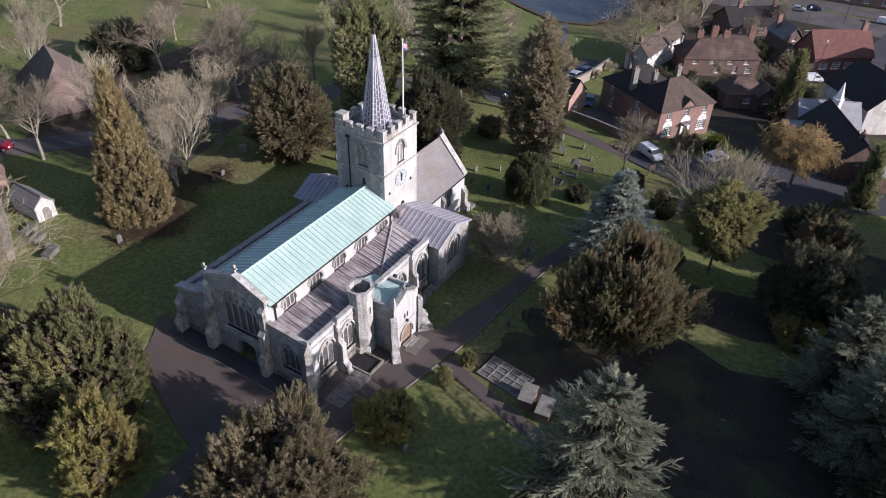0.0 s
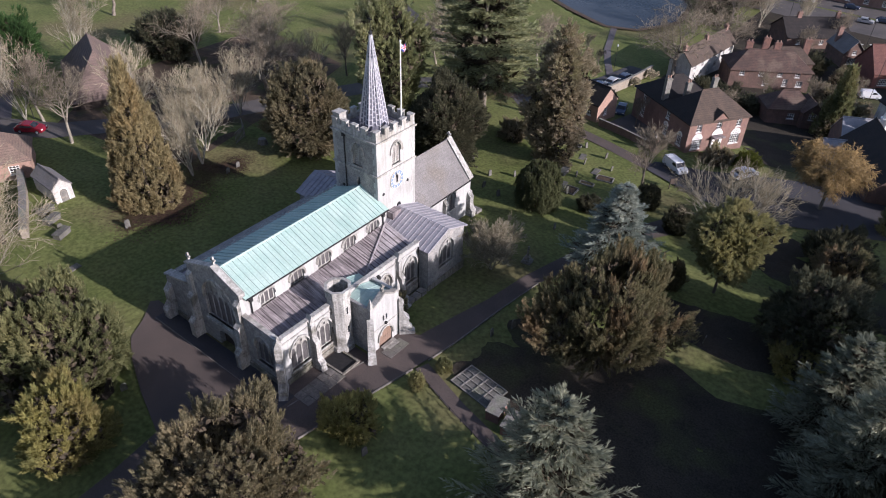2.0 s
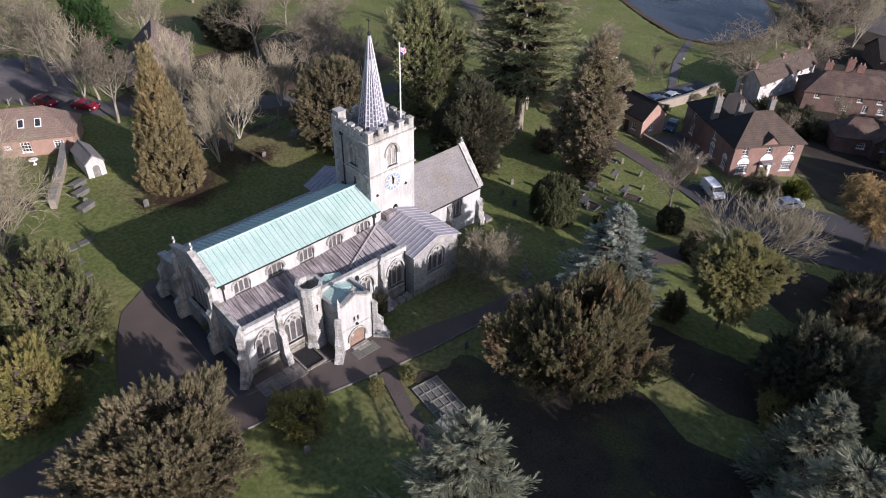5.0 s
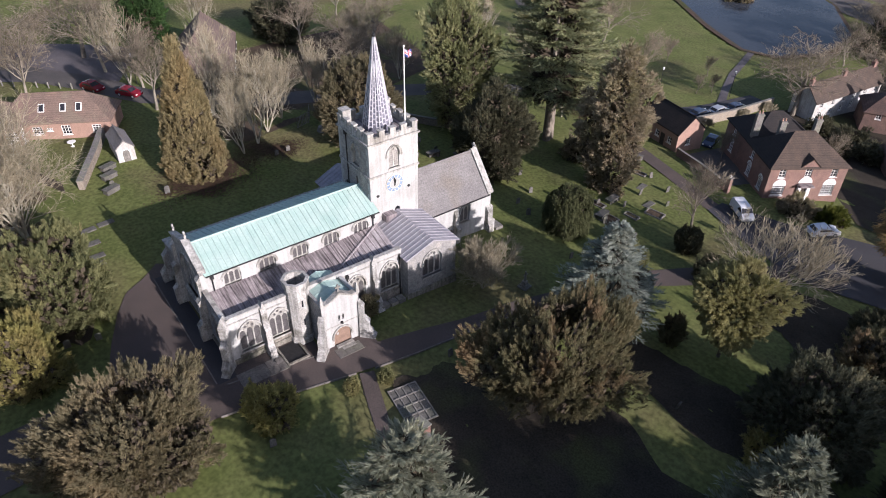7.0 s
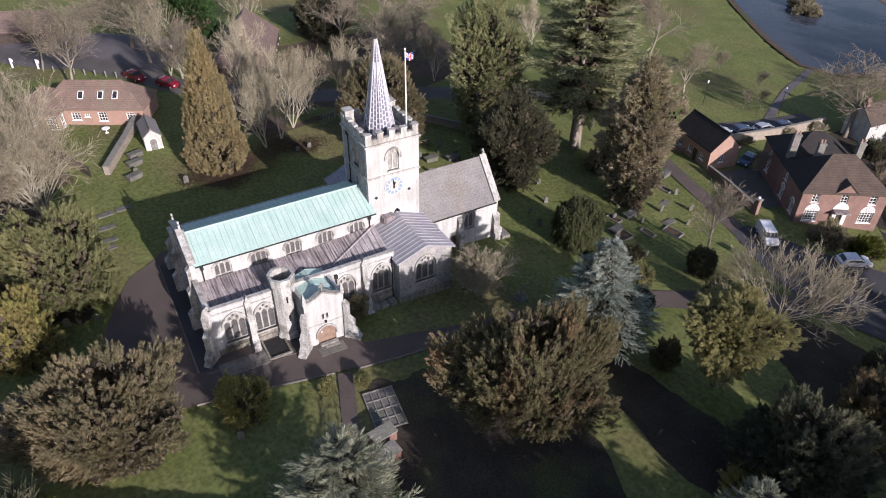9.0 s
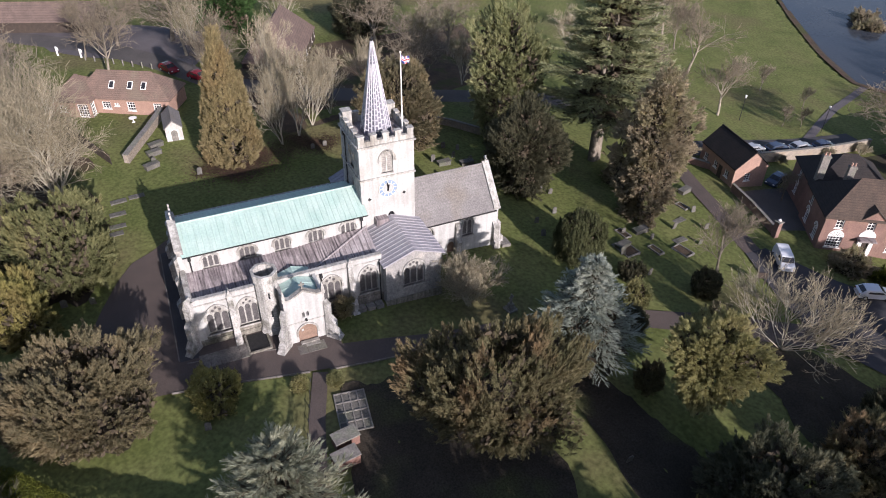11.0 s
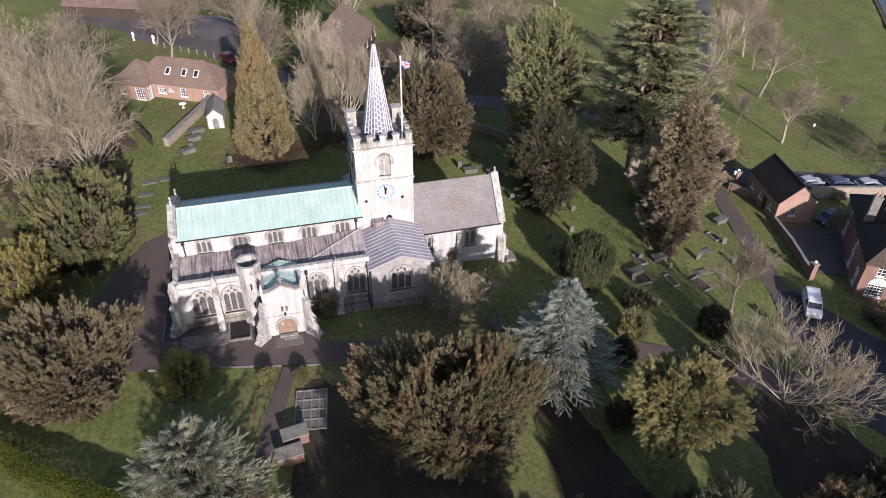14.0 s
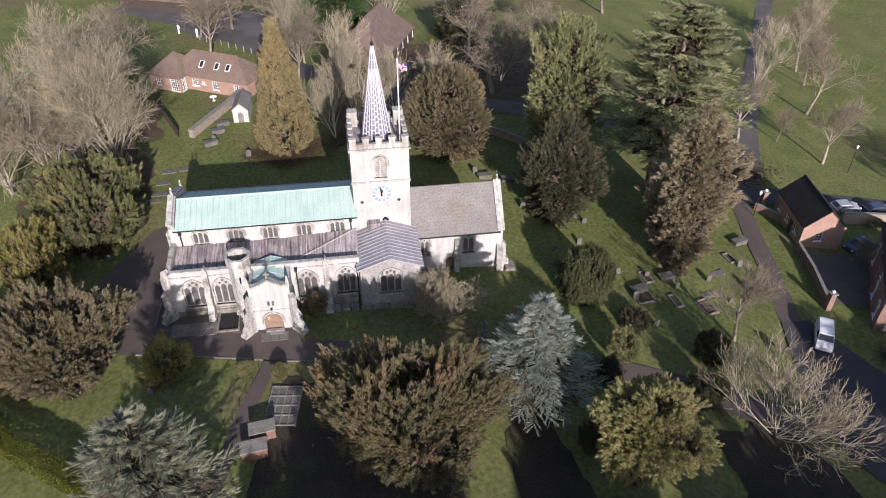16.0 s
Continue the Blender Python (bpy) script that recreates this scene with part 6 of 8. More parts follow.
def needle_tree(w, h, material, whorls=17, per=11, droop=0.2, lift=0.3, leaf=0.24, power=0.9, foot=0.05, gap=0.05, pairs=8, tufts=9, bole=1.0, slim=0.17, core=0.45, jitter=0.26, stems=1):
    """Trunk, and tiers of boughs; each bough bears side shoots in a plane, and each shoot narrow tufts of needles."""
    br = []
    for k in range(whorls):
        f = foot + (1 - foot) * (k + rng.uniform(0, 0.8)) / whorls
        n = max(4, int(per * (1 - 0.45 * f)))
        for j in range(n):
            if rng.uniform() < gap:
                continue
            a = 2 * np.pi * (j + rng.uniform(0, 0.9)) / n + k * 0.7
            br.append((min(f + rng.normal(0, 0.012), 0.985), a, (1 - f) ** power * w / 2 * rng.uniform(0.62, 1.12) + 0.3))
    f, a, ln = np.array(br).T
    n = len(f)
    out = np.stack([np.cos(a), np.sin(a), 0 * a], -1)
    side = np.stack([-np.sin(a), np.cos(a), 0 * a], -1)
    z1 = np.array([0, 0, 1.0])
    bend = rng.uniform(0.6, 1.4, n)[:, None]

    def bough(t):
        """Places along the boughs at t (n, m)."""
        r = ln[:, None] * t
        up_ = ln[:, None] * (lift * (0.4 + f[:, None]) * t - droop * bend * t * t + 0.16 * t ** 3)
        return z1 * (h * f)[:, None, None] + out[:, None] * r[..., None] + z1 * up_[..., None]

    m = pairs * 2
    t = np.clip(0.22 + 0.78 * (np.arange(m) // 2 + rng.uniform(0, 0.9, (n, m))) / pairs, 0.1, 1.0)
    root = bough(t)
    sg = np.where(np.arange(m) % 2 == 0, 1.0, -1.0)[None, :, None]
    shoot_d = unit(out[:, None] * 0.95 + side[:, None] * sg * (1.1 - 0.65 * t[..., None]) + z1 * 0.18 + rng.normal(0, 0.12, (n, m, 3)))
    shoot_l = (0.40 * ln[:, None] * (1.04 - 0.78 * t) + 0.25) * rng.uniform(0.7, 1.2, (n, m))
    u = (np.arange(tufts) + rng.uniform(0, 1, (n, m, tufts))) / tufts
    pos = root[:, :, None] + shoot_d[:, :, None] * (shoot_l[..., None] * u)[..., None] - z1 * (0.14 * shoot_l[..., None] * u * u)[..., None] + rng.normal(0, 0.03, (n, m, tufts, 3))
    d = unit(shoot_d[:, :, None] + rng.normal(0, jitter, pos.shape) + z1 * 0.12)
    L = leaf * rng.uniform(0.75, 1.35, n * m * tufts)
    face = np.repeat(unit(0.6 * out + z1), m * tufts, 0)
    crown = needles(pos.reshape(-1, 3), d.reshape(-1, 3), L * 1.3, L * slim, face)
    path = bough(np.tile(np.linspace(0, 0.95, 4), (n, 1)))
    boughs = join([limbs(path[:, i], path[:, i + 1], 0.06 - 0.014 * i, 0.046 - 0.014 * i) for i in range(3)])
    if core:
        # dark filler, flat and interlaced along the boughs, as shade inside the crown
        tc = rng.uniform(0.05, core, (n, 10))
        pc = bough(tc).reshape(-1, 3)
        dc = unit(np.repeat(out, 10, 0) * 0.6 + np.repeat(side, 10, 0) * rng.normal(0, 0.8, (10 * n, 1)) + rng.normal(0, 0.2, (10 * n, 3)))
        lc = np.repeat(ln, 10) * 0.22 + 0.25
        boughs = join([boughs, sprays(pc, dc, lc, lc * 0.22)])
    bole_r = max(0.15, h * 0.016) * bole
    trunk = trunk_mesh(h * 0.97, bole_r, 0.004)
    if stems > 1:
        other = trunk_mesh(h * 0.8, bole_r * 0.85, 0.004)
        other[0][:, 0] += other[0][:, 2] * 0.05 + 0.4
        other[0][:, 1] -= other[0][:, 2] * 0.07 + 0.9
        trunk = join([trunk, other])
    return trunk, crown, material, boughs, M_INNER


def bare_tree(h, w, seed, twig=0.03, trunk_share=0.25, spread=0.85, levels=(9, 7, 6, 5), drop=0.0, trunks=1, wander=0.55, lean=0.25):
    """Trunk and limbs as one mesh, twigs as another; every order of branch springs from the one before."""
    r = np.random.default_rng(seed)
    heavy, fine = [], []
    base = np.zeros((trunks, 3))
    dirs = unit(np.stack([r.normal(0, 0.06 + lean * (trunks > 1), trunks), r.normal(0, 0.06 + lean * (trunks > 1), trunks), np.ones(trunks)], -1))
    length = np.full(trunks, h * 0.62)
    rad = np.full(trunks, h * 0.02 / math.sqrt(trunks))
    P, D, Ls, R = base, dirs, length, rad
    scale = [0.0, 0.46, 0.24, 0.13, 0.07]
    for lv in range(len(levels) + 1):
        n = len(P)
        K = (6, 3, 2, 2, 1)[lv]
        pts = [P]
        dd = D.copy()
        for k in range(K):
            dd = unit(dd + r.normal(0, (0.10 + 0.05 * lv) * wander, (n, 3)) + np.array([0, 0, 0.07 if lv < 3 else 0.02 - drop]))
            pts.append(pts[-1] + dd * (Ls / K)[:, None])
        for k in range(K):
            ra, rb = R * (1 - 0.75 * k / K), R * (1 - 0.75 * (k + 1) / K)
            (heavy if lv < 3 else fine).append(limbs(pts[k], pts[k + 1], np.maximum(ra, twig * 0.7), np.maximum(rb, twig * 0.55), (7, 5, 3, 3, 3)[lv]))
        if lv == len(levels):
            break
        m = levels[lv]
        lo = trunk_share / 0.62 if lv == 0 else 0.25
        t = lo + (1 - lo) * (np.arange(m)[None] + r.uniform(0, 1, (n, m))) / m
        t = np.clip(t, 0, 0.999)
        seg = (t * K).astype(int)
        stack = np.stack(pts, 1)
        i0 = np.arange(n)[:, None]
        fr = (t * K - seg)[..., None]
        start = stack[i0, seg] * (1 - fr) + stack[i0, seg + 1] * fr
        along = unit(stack[i0, seg + 1] - stack[i0, seg])
        side = unit(np.cross(along, unit(r.normal(size=(n, m, 3)))))
        open_ = spread * r.uniform(0.6, 1.25, (n, m, 1)) * (1.0 if lv else 1.15)
        nd = unit(along * 0.8 + side * open_ + np.array([0, 0, 0.12 - drop * lv * 0.5]))
        nl = h * scale[lv + 1] * r.uniform(0.65, 1.2, (n, m)) * (1.15 - 0.55 * t if lv == 0 else 1.1 - 0.35 * t)
        nr = np.maximum(R[:, None] * (1 - 0.72 * t) * 0.62, twig * (1.0 if lv > 1 else 1.6))
        P, D, Ls, R = start.reshape(-1, 3), nd.reshape(-1, 3), nl.ravel(), nr.ravel()
    a, b = join_mixed(heavy), join_mixed(fine)
    width = np.percentile(np.linalg.norm(b[0][:, :2], axis=1), 97) * 2
    top = b[0][:, 2].max()
    s = np.array([w / width, w / width, h / top])
    return (a[0] * s, a[1]), (b[0] * s, b[1])


def join_mixed(lists):
    vs, fs, k = [], [], 0
    for v, f in lists:
        vs.append(v), fs.append(f + k)
        k += len(v)
    return np.concatenate(vs), np.concatenate(fs)


def plant(name, made, label, at, turn=0.0, trunk_m=None, category="tree", group="", sink=0.15, stretch=(1, 1, 1)):
    trunk, crown, material = made[:3]
    crown, inner = (crown[0] * stretch, crown[1]), (made[3][0] * stretch, made[3][1])
    ob = thing(name, label, category, (at[0], at[1], gz(*at[:2]) - sink), turn, group)
    part("trunk", np_mesh("trunk", *trunk, trunk_m or M_BARK), None, ob)
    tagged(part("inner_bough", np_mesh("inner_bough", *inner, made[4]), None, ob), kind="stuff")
    part("crown", np_mesh("crown", *crown, material), None, ob)
    return ob


# evergreens of the churchyard
plant("golden_conifer", evergreen(9.2, 19.6, M_THUJA, "cone", 1.0, 0.72, 0.23, 0.75, 0.02, 0.05, 7), "tall golden-brown conical conifer beside the hut", (-70.0, 42.6))
plant("yew_tree", evergreen(11.3, 14.0, M_YEW_BROWN, "egg", 1.0, 0.95, 0.25, 0.45, 0.08, 0.12), "broad brown-green yew behind the tower", (-66.5, 67.0))
plant("yew_tree", evergreen(12.8, 10.8, M_YEW, "dome", 1.0, 1.15, 0.23, 0.62, 0.05, 0.14, 6, 1.2), "wide dark green yew west of the church", (-50.0, 19.5))
plant("yew_tree", evergreen(6.4, 8.8, M_YEW_GOLD, "dome", 1.0, 0.95, 0.2, 0.62, 0.05, 0.18), "yellowish yew beside the tarmac apron", (-40.5, 15.5))
plant("yew_tree", evergreen(12.7, 8.4, M_YEW_BROWN, "dome", 1.0, 0.85, 0.17, 0.5, 0.03, 0.15, 8, 1.25), "broad brown yew on the lawn", (-27.3, 21.2))
plant("yew_tree", evergreen(15.8, 11.3, M_YEW_RUST, "dome", 1.0, 0.92, 0.19, 0.5, 0.26, 0.17, 8, 1.25), "great rusty-brown yew south of the church", (-11.4, 55.0), stretch=(0.70, 0.90, 1.06))
plant("shrub", evergreen(4.8, 3.7, M_YEW_GOLD, "dome", 1.0, 0.6, 0.17, 0.5, 0.1, 0.15), "yellow-leaved shrub beside the path", (-24.3, 32.3), category="shrub")
plant("blue_spruce", needle_tree(14.6, 13.4, M_SPRUCE, 22, 14, 0.22, 0.2, 0.25, 0.95, foot=0.2, pairs=10, tufts=14, core=0.6, slim=0.13), "silvery blue spruce beside the path", (-16.7, 67.4))
plant("cedar_tree", needle_tree(13.0, 14.2, M_CEDAR, 17, 12, 0.14, 0.5, 0.24, 0.75, gap=0.1, pairs=12, tufts=20, core=0.6, slim=0.12), "grey-green cedar with upswept boughs", (-6.4, 35.0))
plant("cedar_tree", needle_tree(9.5, 12.5, M_CEDAR, 16, 11, 0.2, 0.5, 0.30, 0.8, gap=0.08, pairs=10, tufts=14, slim=0.13), "grey-green cedar in deep shade", (9.0, 58.0))
plant("cedar_tree", needle_tree(10.5, 14.6, M_CEDAR, 18, 12, 0.2, 0.4, 0.30, 0.48, pairs=11, tufts=14, slim=0.13), "dark cedar at the lawn's shaded end", (12.5, 51.0))
plant("holly_tree", evergreen(7.2, 12.0, M_OLIVE, "egg", 1.15, 0.72, 0.15, 0.25, 0.34, 0.24, 10, 0.65), "yellow-green evergreen tree with a bare lower trunk", (-6.3, 74.3))
plant("clipped_yew", evergreen(6.0, 7.0, M_CLIPPED, "egg", 1.2, 0.5, 0.16, 1.0, 0.0, 0.03, 6, 1.7), "dark rounded upright yew among the graves", (-32.6, 77.8))
plant("ivy_tree", evergreen(7.8, 21.5, M_IVY, "column", 1.1, 0.85, 0.24, 0.3, 0.02, 0.2, 9, 0.8), "tall tree wrapped in brown ivy", (-38.4, 92.0))
plant("yew_tree", evergreen(10.2, 13.6, M_YEW_DARK, "egg", 1.0, 0.95, 0.25, 0.4, 0.05, 0.15), "dark brown-green yew by the boundary wall", (-50.4, 79.6))
plant("cypress_tree", evergreen(9.8, 22.0, M_CYPRESS, "egg", 1.0, 1.0, 0.26, 0.5, 0.08, 0.2, 9), "tall yellow-green cypress behind the churchyard", (-66.2, 85.0))
plant("cedar_tree", needle_tree(23.0, 28.0, M_CEDAR_GREEN, 20, 15, 0.2, 0.22, 0.42, 0.42, foot=0.28, gap=0.18, pairs=11, tufts=20, bole=1.9, slim=0.15, core=0.4, stems=2), "tall green cedar with twin trunks and spreading layered boughs", (-55.0, 96.0), trunk_m=M_LIMB_DARK)
plant("holly_tree", evergreen(9.8, 9.0, M_HOLLY, "dome", 1.0, 0.85, 0.2, 0.4, 0.05, 0.18, 8, 0.8), "large grey-green holly in deep shade", (5.5, 71.2))
plant("holly_tree", evergreen(7.5, 5.5, M_YEW_DARK, "dome", 1.0, 0.9, 0.25, 0.4, 0.05, 0.16), "dark evergreen in deep shade", (3.5, 91.0))
plant("yew_tree", evergreen(6.4, 8.0, M_YEW_RUST, "egg", 1.0, 0.8, 0.21, 0.5, 0.05, 0.16), "rust-tipped yew beside the holly", (5.0, 82.5))
for x, y, w, h, m, lab in ((-18.4, 75.9, 2.6, 3.3, M_YEW_DARK, "small dark yew bush by the path"), (-21.8, 78.6, 3.0, 4.0, M_YEW, "small green yew beside the path"), (-21.0, 88.3, 3.4, 4.0, M_YEW_DARK, "small dark rounded yew in shade"),
                           (-15.3, 84.9, 3.6, 4.0, M_YEW_DARK, "small dark rounded yew in shade"), (-26.6, 81.8, 3.2, 2.4, M_YEW_DARK, "low dark bush among the graves"), (-10.5, 71.5, 2.6, 4.2, M_YEW_RUST, "rust-coloured small conifer beside the lawn")):
    plant("shrub", evergreen(w, h, m, "round", 1.0, 0.45, 0.17, 0.7, 0.0, 0.06, 7), lab, (x, y), category="shrub")
for x, y in ((-23.0, 39.8), (-22.3, 43.2)):
    plant("shrub", evergreen(1.6, 1.75, M_YEW, "round", 1.0, 0.26, 0.1, 0.6, 0.0, 0.05, 7), "small clipped round bush beside the path", (x, y), category="shrub", group="bushes flanking the path")
plant("conifer", evergreen(6.6, 14.0, M_YEW, "cone", 1.0, 0.8, 0.26, 0.6, 0.02, 0.1, 7), "narrow dark green conifer between the houses", (-7.6, 141.6))
plant("conifer", evergreen(4.6, 11.0, M_CYPRESS, "cone", 1.0, 0.8, 0.26, 0.6, 0.02, 0.1, 7), "yellow-green conifer beside the hall", (8.0, 106.5))
plant("laurel_tree", evergreen(10.0, 11.0, M_LAUREL, "dome", 0.8, 1.0, 0.36, 0.4, 0.05, 0.16), "glossy green evergreen beyond the drive", (-124, 52))
plant("laurel_tree", evergreen(12.0, 9.0, M_YEW_DARK, "dome", 0.8, 1.0, 0.38, 0.4, 0.05, 0.16), "dark evergreen thicket in the park", (-118, 78))
plant("shrub", evergreen(5.0, 3.4, M_IVY, "dome", 1.0, 0.6, 0.2, 0.4, 0.0, 0.15), "brown shrub beside the cedar", (-47.5, 95.0), category="shrub")
plant("shrub", evergreen(5.0, 3.0, M_IVY, "dome", 1.0, 0.6, 0.2, 0.4, 0.0, 0.15), "garden shrub in front of the brick house", (-18.4, 110.6), category="shrub")
plant("shrub", evergreen(4.0, 2.6, M_HEDGE, "dome", 1.0, 0.55, 0.19, 0.4, 0.0, 0.15), "green garden shrub in front of the brick house", (-14.4, 113.0), category="shrub")

for x, y, w, h in ((-20.0, 148.6, 5.0, 4.2), (-15.5, 144.3, 4.0, 3.6), (-23.5, 143.0, 5.0, 3.6), (-27.0, 139.0, 4.5, 4.5), (-17.0, 151.5, 5.0, 3.5), (-10.5, 150.0, 5.5, 4.0), (-6.0, 158.0, 5.0, 3.2), (-12.5, 162.5, 5.0, 4.0), (-7.5, 141.0, 5.0, 4.5), (-29.0, 149.0, 5.0, 3.0), (-34.5, 147.0, 4.5, 3.4), (-3.5, 147.5, 4.5, 3.5), (-20.0, 182.0, 6.0, 4.5), (-12.5, 178.0, 5.0, 4.0)):
    plant("shrub", evergreen(w, h, M_YEW_DARK if x < -15 else M_IVY, "dome", 0.9, 0.8, 0.34, 0.4, 0.0, 0.2), "dense garden shrub between the houses", (x, y), category="shrub")
for x, y, w, h in ((-96, 213, 7, 3.0), (-101, 216, 6, 3.6)):
    plant("shrub", evergreen(w, h, M_IVY, "dome", 0.7, 1.0, 0.4, 0.4, 0.0, 0.2), "brown bush on the pond's island", (x, y), category="shrub")

for x, y, w, h in ((-52, 203, 9, 6.0), (-54, 216, 10, 7.0), (-50, 226, 9, 6.0), (-60, 236, 10, 6.5)):
    plant("shrub", evergreen(w, h, M_YEW_DARK, "dome", 0.7, 1.2, 0.5, 0.4, 0.0, 0.2), "dark evergreen thicket beside the pond", (x, y), category="shrub")

plant("shrub", evergreen(4.2, 3.6, M_YEW_GOLD, "dome", 1.0, 0.6, 0.19, 0.45, 0.0, 0.18), "yellow-green evergreen shrub at the shaded end", (4.6, 65.9), category="shrub")

# added evergreens, mostly unseen, along the southern edge; they keep the ground there in shade
for x, y, w, h, shape in ((22.0, 53.0, 11.0, 9.0, "egg"), (14.5, 55.5, 11.0, 7.0, "egg"), (17.0, 50.0, 8.0, 12.0, "column"), (24.0, 58.3, 9.0, 9.5, "egg"), (18.0, 64.6, 5.6, 7.4, "egg"), (15.0, 40.0, 9.0, 7.5, "egg"), (15.5, 44.6, 8.0, 11.5, "column"), (14.0, 34.0, 8.0, 6.0, "egg"), (-15.0, 12.5, 9.0, 10.5, "egg"), (-10.0, 2.0, 11.0, 12.0, "egg"),
                          (34.0, 58.2, 14.0, 17.0, "column"), (34.0, 73.2, 15.0, 19.0, "column"), (35.0, 88.5, 13.0, 20.0, "column"), (36.0, 100.0, 13.0, 22.0, "column"), (17.5, 70.5, 10.0, 7.5, "egg"), (19.5, 87.0, 10.0, 8.0, "egg")):
    plant("yew_tree", evergreen(w, h, M_YEW_DARK, shape, 0.75, 1.2, 0.5, 0.5, 0.0, 0.12), "dark evergreen added beyond the view to cast shade", (x, y), group="evergreens along the southern edge")

# bare trees: a few are grown, the rest are copies
def grow(name, label, h, w, seed, at, mat_=None, limb=None, **k):
    a, b = bare_tree(h, w, seed, **k)
    ob = thing(name, label, "tree", (at[0], at[1], gz(*at) - 0.15), 0)
    part("trunk", np_mesh("trunk", *a, limb or M_LIMB), None, ob)
    part("crown", np_mesh("crown", *b, mat_ or M_TWIG), None, ob)
    return ob


shrub_bare = grow("bare_shrub", "pale leafless shrub beside the transept", 7.4, 8.0, 3, (-28.4, 60.2), M_TWIG, trunks=7, trunk_share=0.05, levels=(9, 6, 5, 4), spread=0.55, twig=0.026)
bare_a = grow("bare_tree", "large leafless tree with wide pale crown", 20.5, 19.0, 11, (-65.0, 20.0), M_TWIG, levels=(12, 8, 5, 4), twig=0.024, trunks=3, trunk_share=0.08, spread=0.62)
bare_b = grow("bare_tree", "leafless tree with upswept branches", 13.5, 10.5, 12, (-76.6, 56.0), M_TWIG, levels=(8, 6, 4, 3), spread=0.6, trunks=3, trunk_share=0.08, wander=0.6, twig=0.026)
bare_c = grow("bare_tree", "leafless tree with many stems fanning from its base", 11.5, 15.5, 13, (-10.6, 90.2), M_TWIG, M_LIMB, levels=(6, 5, 4, 2), spread=0.5, trunk_share=0.2, trunks=9, wander=0.3, twig=0.022, lean=0.55)
bare_d = grow("bare_tree", "slender leafless tree beside the lane", 12.0, 8.6, 14, (-23.6, 92.8), M_TWIG_GREY, M_LIMB_DARK, levels=(12, 7, 5, 3), spread=0.6, wander=0.5, twig=0.022)
bare_e = grow("bare_tree", "leafless oak with crooked dark limbs", 15.0, 16.0, 15, (-90.0, 79.0), M_TWIG_GREY, M_LIMB_DARK, wander=1.1, levels=(10, 7, 5, 3), spread=1.0, twig=0.026)
bare_f = grow("bare_tree", "leafless tree with a round fine-twigged crown", 14.0, 13.0, 21, (-82, 9), M_TWIG_GREY, M_LIMB_MID, levels=(11, 7, 5, 3), spread=0.75, twig=0.026, wander=0.7)
willow = grow("willow_tree", "leafless weeping willow with orange twigs", 10.0, 13.0, 16, (-1.6, 106.0), M_TWIG_WILLOW, M_LIMB_DARK, levels=(14, 10, 8, 7), spread=0.9, drop=0.3, twig=0.028)
copies = [(bare_a, -61, 6, 0.9, 40), (bare_a, -73, 13, 0.9, 130), (bare_b, -74, 2, 1.3, 60), (bare_f, -58, 12, 1.1, 10), (bare_b, -68, 10, 1.0, 20), (bare_b, -86, 51, 1.15, 80), (bare_b, -80, 60, 0.9, 200), (bare_f, -102, 45, 0.8, 70), 
          (bare_b, -88, 88, 0.8, 120), (bare_e, -104, 92, 0.9, 200), (bare_d, -87, 96, 1.0, 30), (bare_f, -104.0, 27.5, 1.0, 15), (bare_f, -112.0, 41.5, 1.05, 75), (bare_b, -104.5, 43.5, 1.05, 160), (bare_e, -121, 40, 1.0, 230), (bare_f, -125, 95, 0.8, 10),
          (bare_e, -122, 30, 0.8, 110), (bare_d, -118, 24, 1.0, 200), (bare_f, -64.6, 130.9, 0.92, 20), (bare_d, -71.9, 126.4, 0.6, 100), (bare_f, -85.2, 141.1, 1.2, 240), (bare_b, -120.6, 161.0, 1.2, 60), (bare_d, -127, 158, 0.6, 15), (bare_d, -129, 164, 0.6, 75), (bare_d, -73.8, 151.4, 0.55, 40), (bare_d, -64, 153.3, 0.45, 10), (bare_d, -100, 150, 1.0, 15), (bare_f, -78, 113, 0.9, 130), (bare_f, -72, 119, 0.9, 60), (bare_b, -92, 133, 1.2, 80), (bare_f, -108, 153, 1.1, 160), (bare_f, -70, 107, 0.95, 200), (bare_e, -41.9, 150.5, 1.12, 200), (bare_e, -45, 198, 1.1, 10), (bare_e, -52, 214, 1.1, 100), (bare_e, -60, 228, 1.1, 200), (bare_b, -40, 207, 1.3, 10), (bare_e, -54, 205, 1.0, 50), (bare_b, -71.5, 50.0, 0.95, 250), (bare_b, -73.5, 53.0, 1.1, 130),
          (bare_d, -57, 145, 0.4, 10), (bare_d, -58, 141, 0.4, 80), (bare_d, -35, 116, 0.5, 20), (bare_e, -40, 176, 0.9, 30), (bare_f, -52, 190, 0.8, 90),
          (bare_f, -20, 205, 0.7, 10), (bare_b, -30, 214, 0.9, 190), (bare_b, -60, 104, 1.0, 240), (bare_e, -140, 118, 0.9, 20), (bare_b, -100, 120, 0.8, 200),
          (bare_e, -150, 85, 0.9, 140), (bare_d, -25, 132, 0.6, 50), (bare_d, -23, 151.5, 0.6, 150), (bare_d, -14, 155, 0.65, 210), (bare_d, -8, 164, 0.6, 20), (bare_d, -24, 186, 0.8, 70),
          (bare_f, -92, 44, 0.9, 20), (bare_b, -96, 82, 1.0, 20), (bare_f, -108, 78, 1.0, 50), (bare_b, -84, 68, 0.9, 300), (bare_b, -122, 62, 1.1, 30),
          (bare_e, -84, 12, 1.1, 10), (bare_b, -92, 4, 1.2, 90), (bare_f, -100, 14, 1.0, 250), (bare_d, -66, 14, 1.2, 0)]
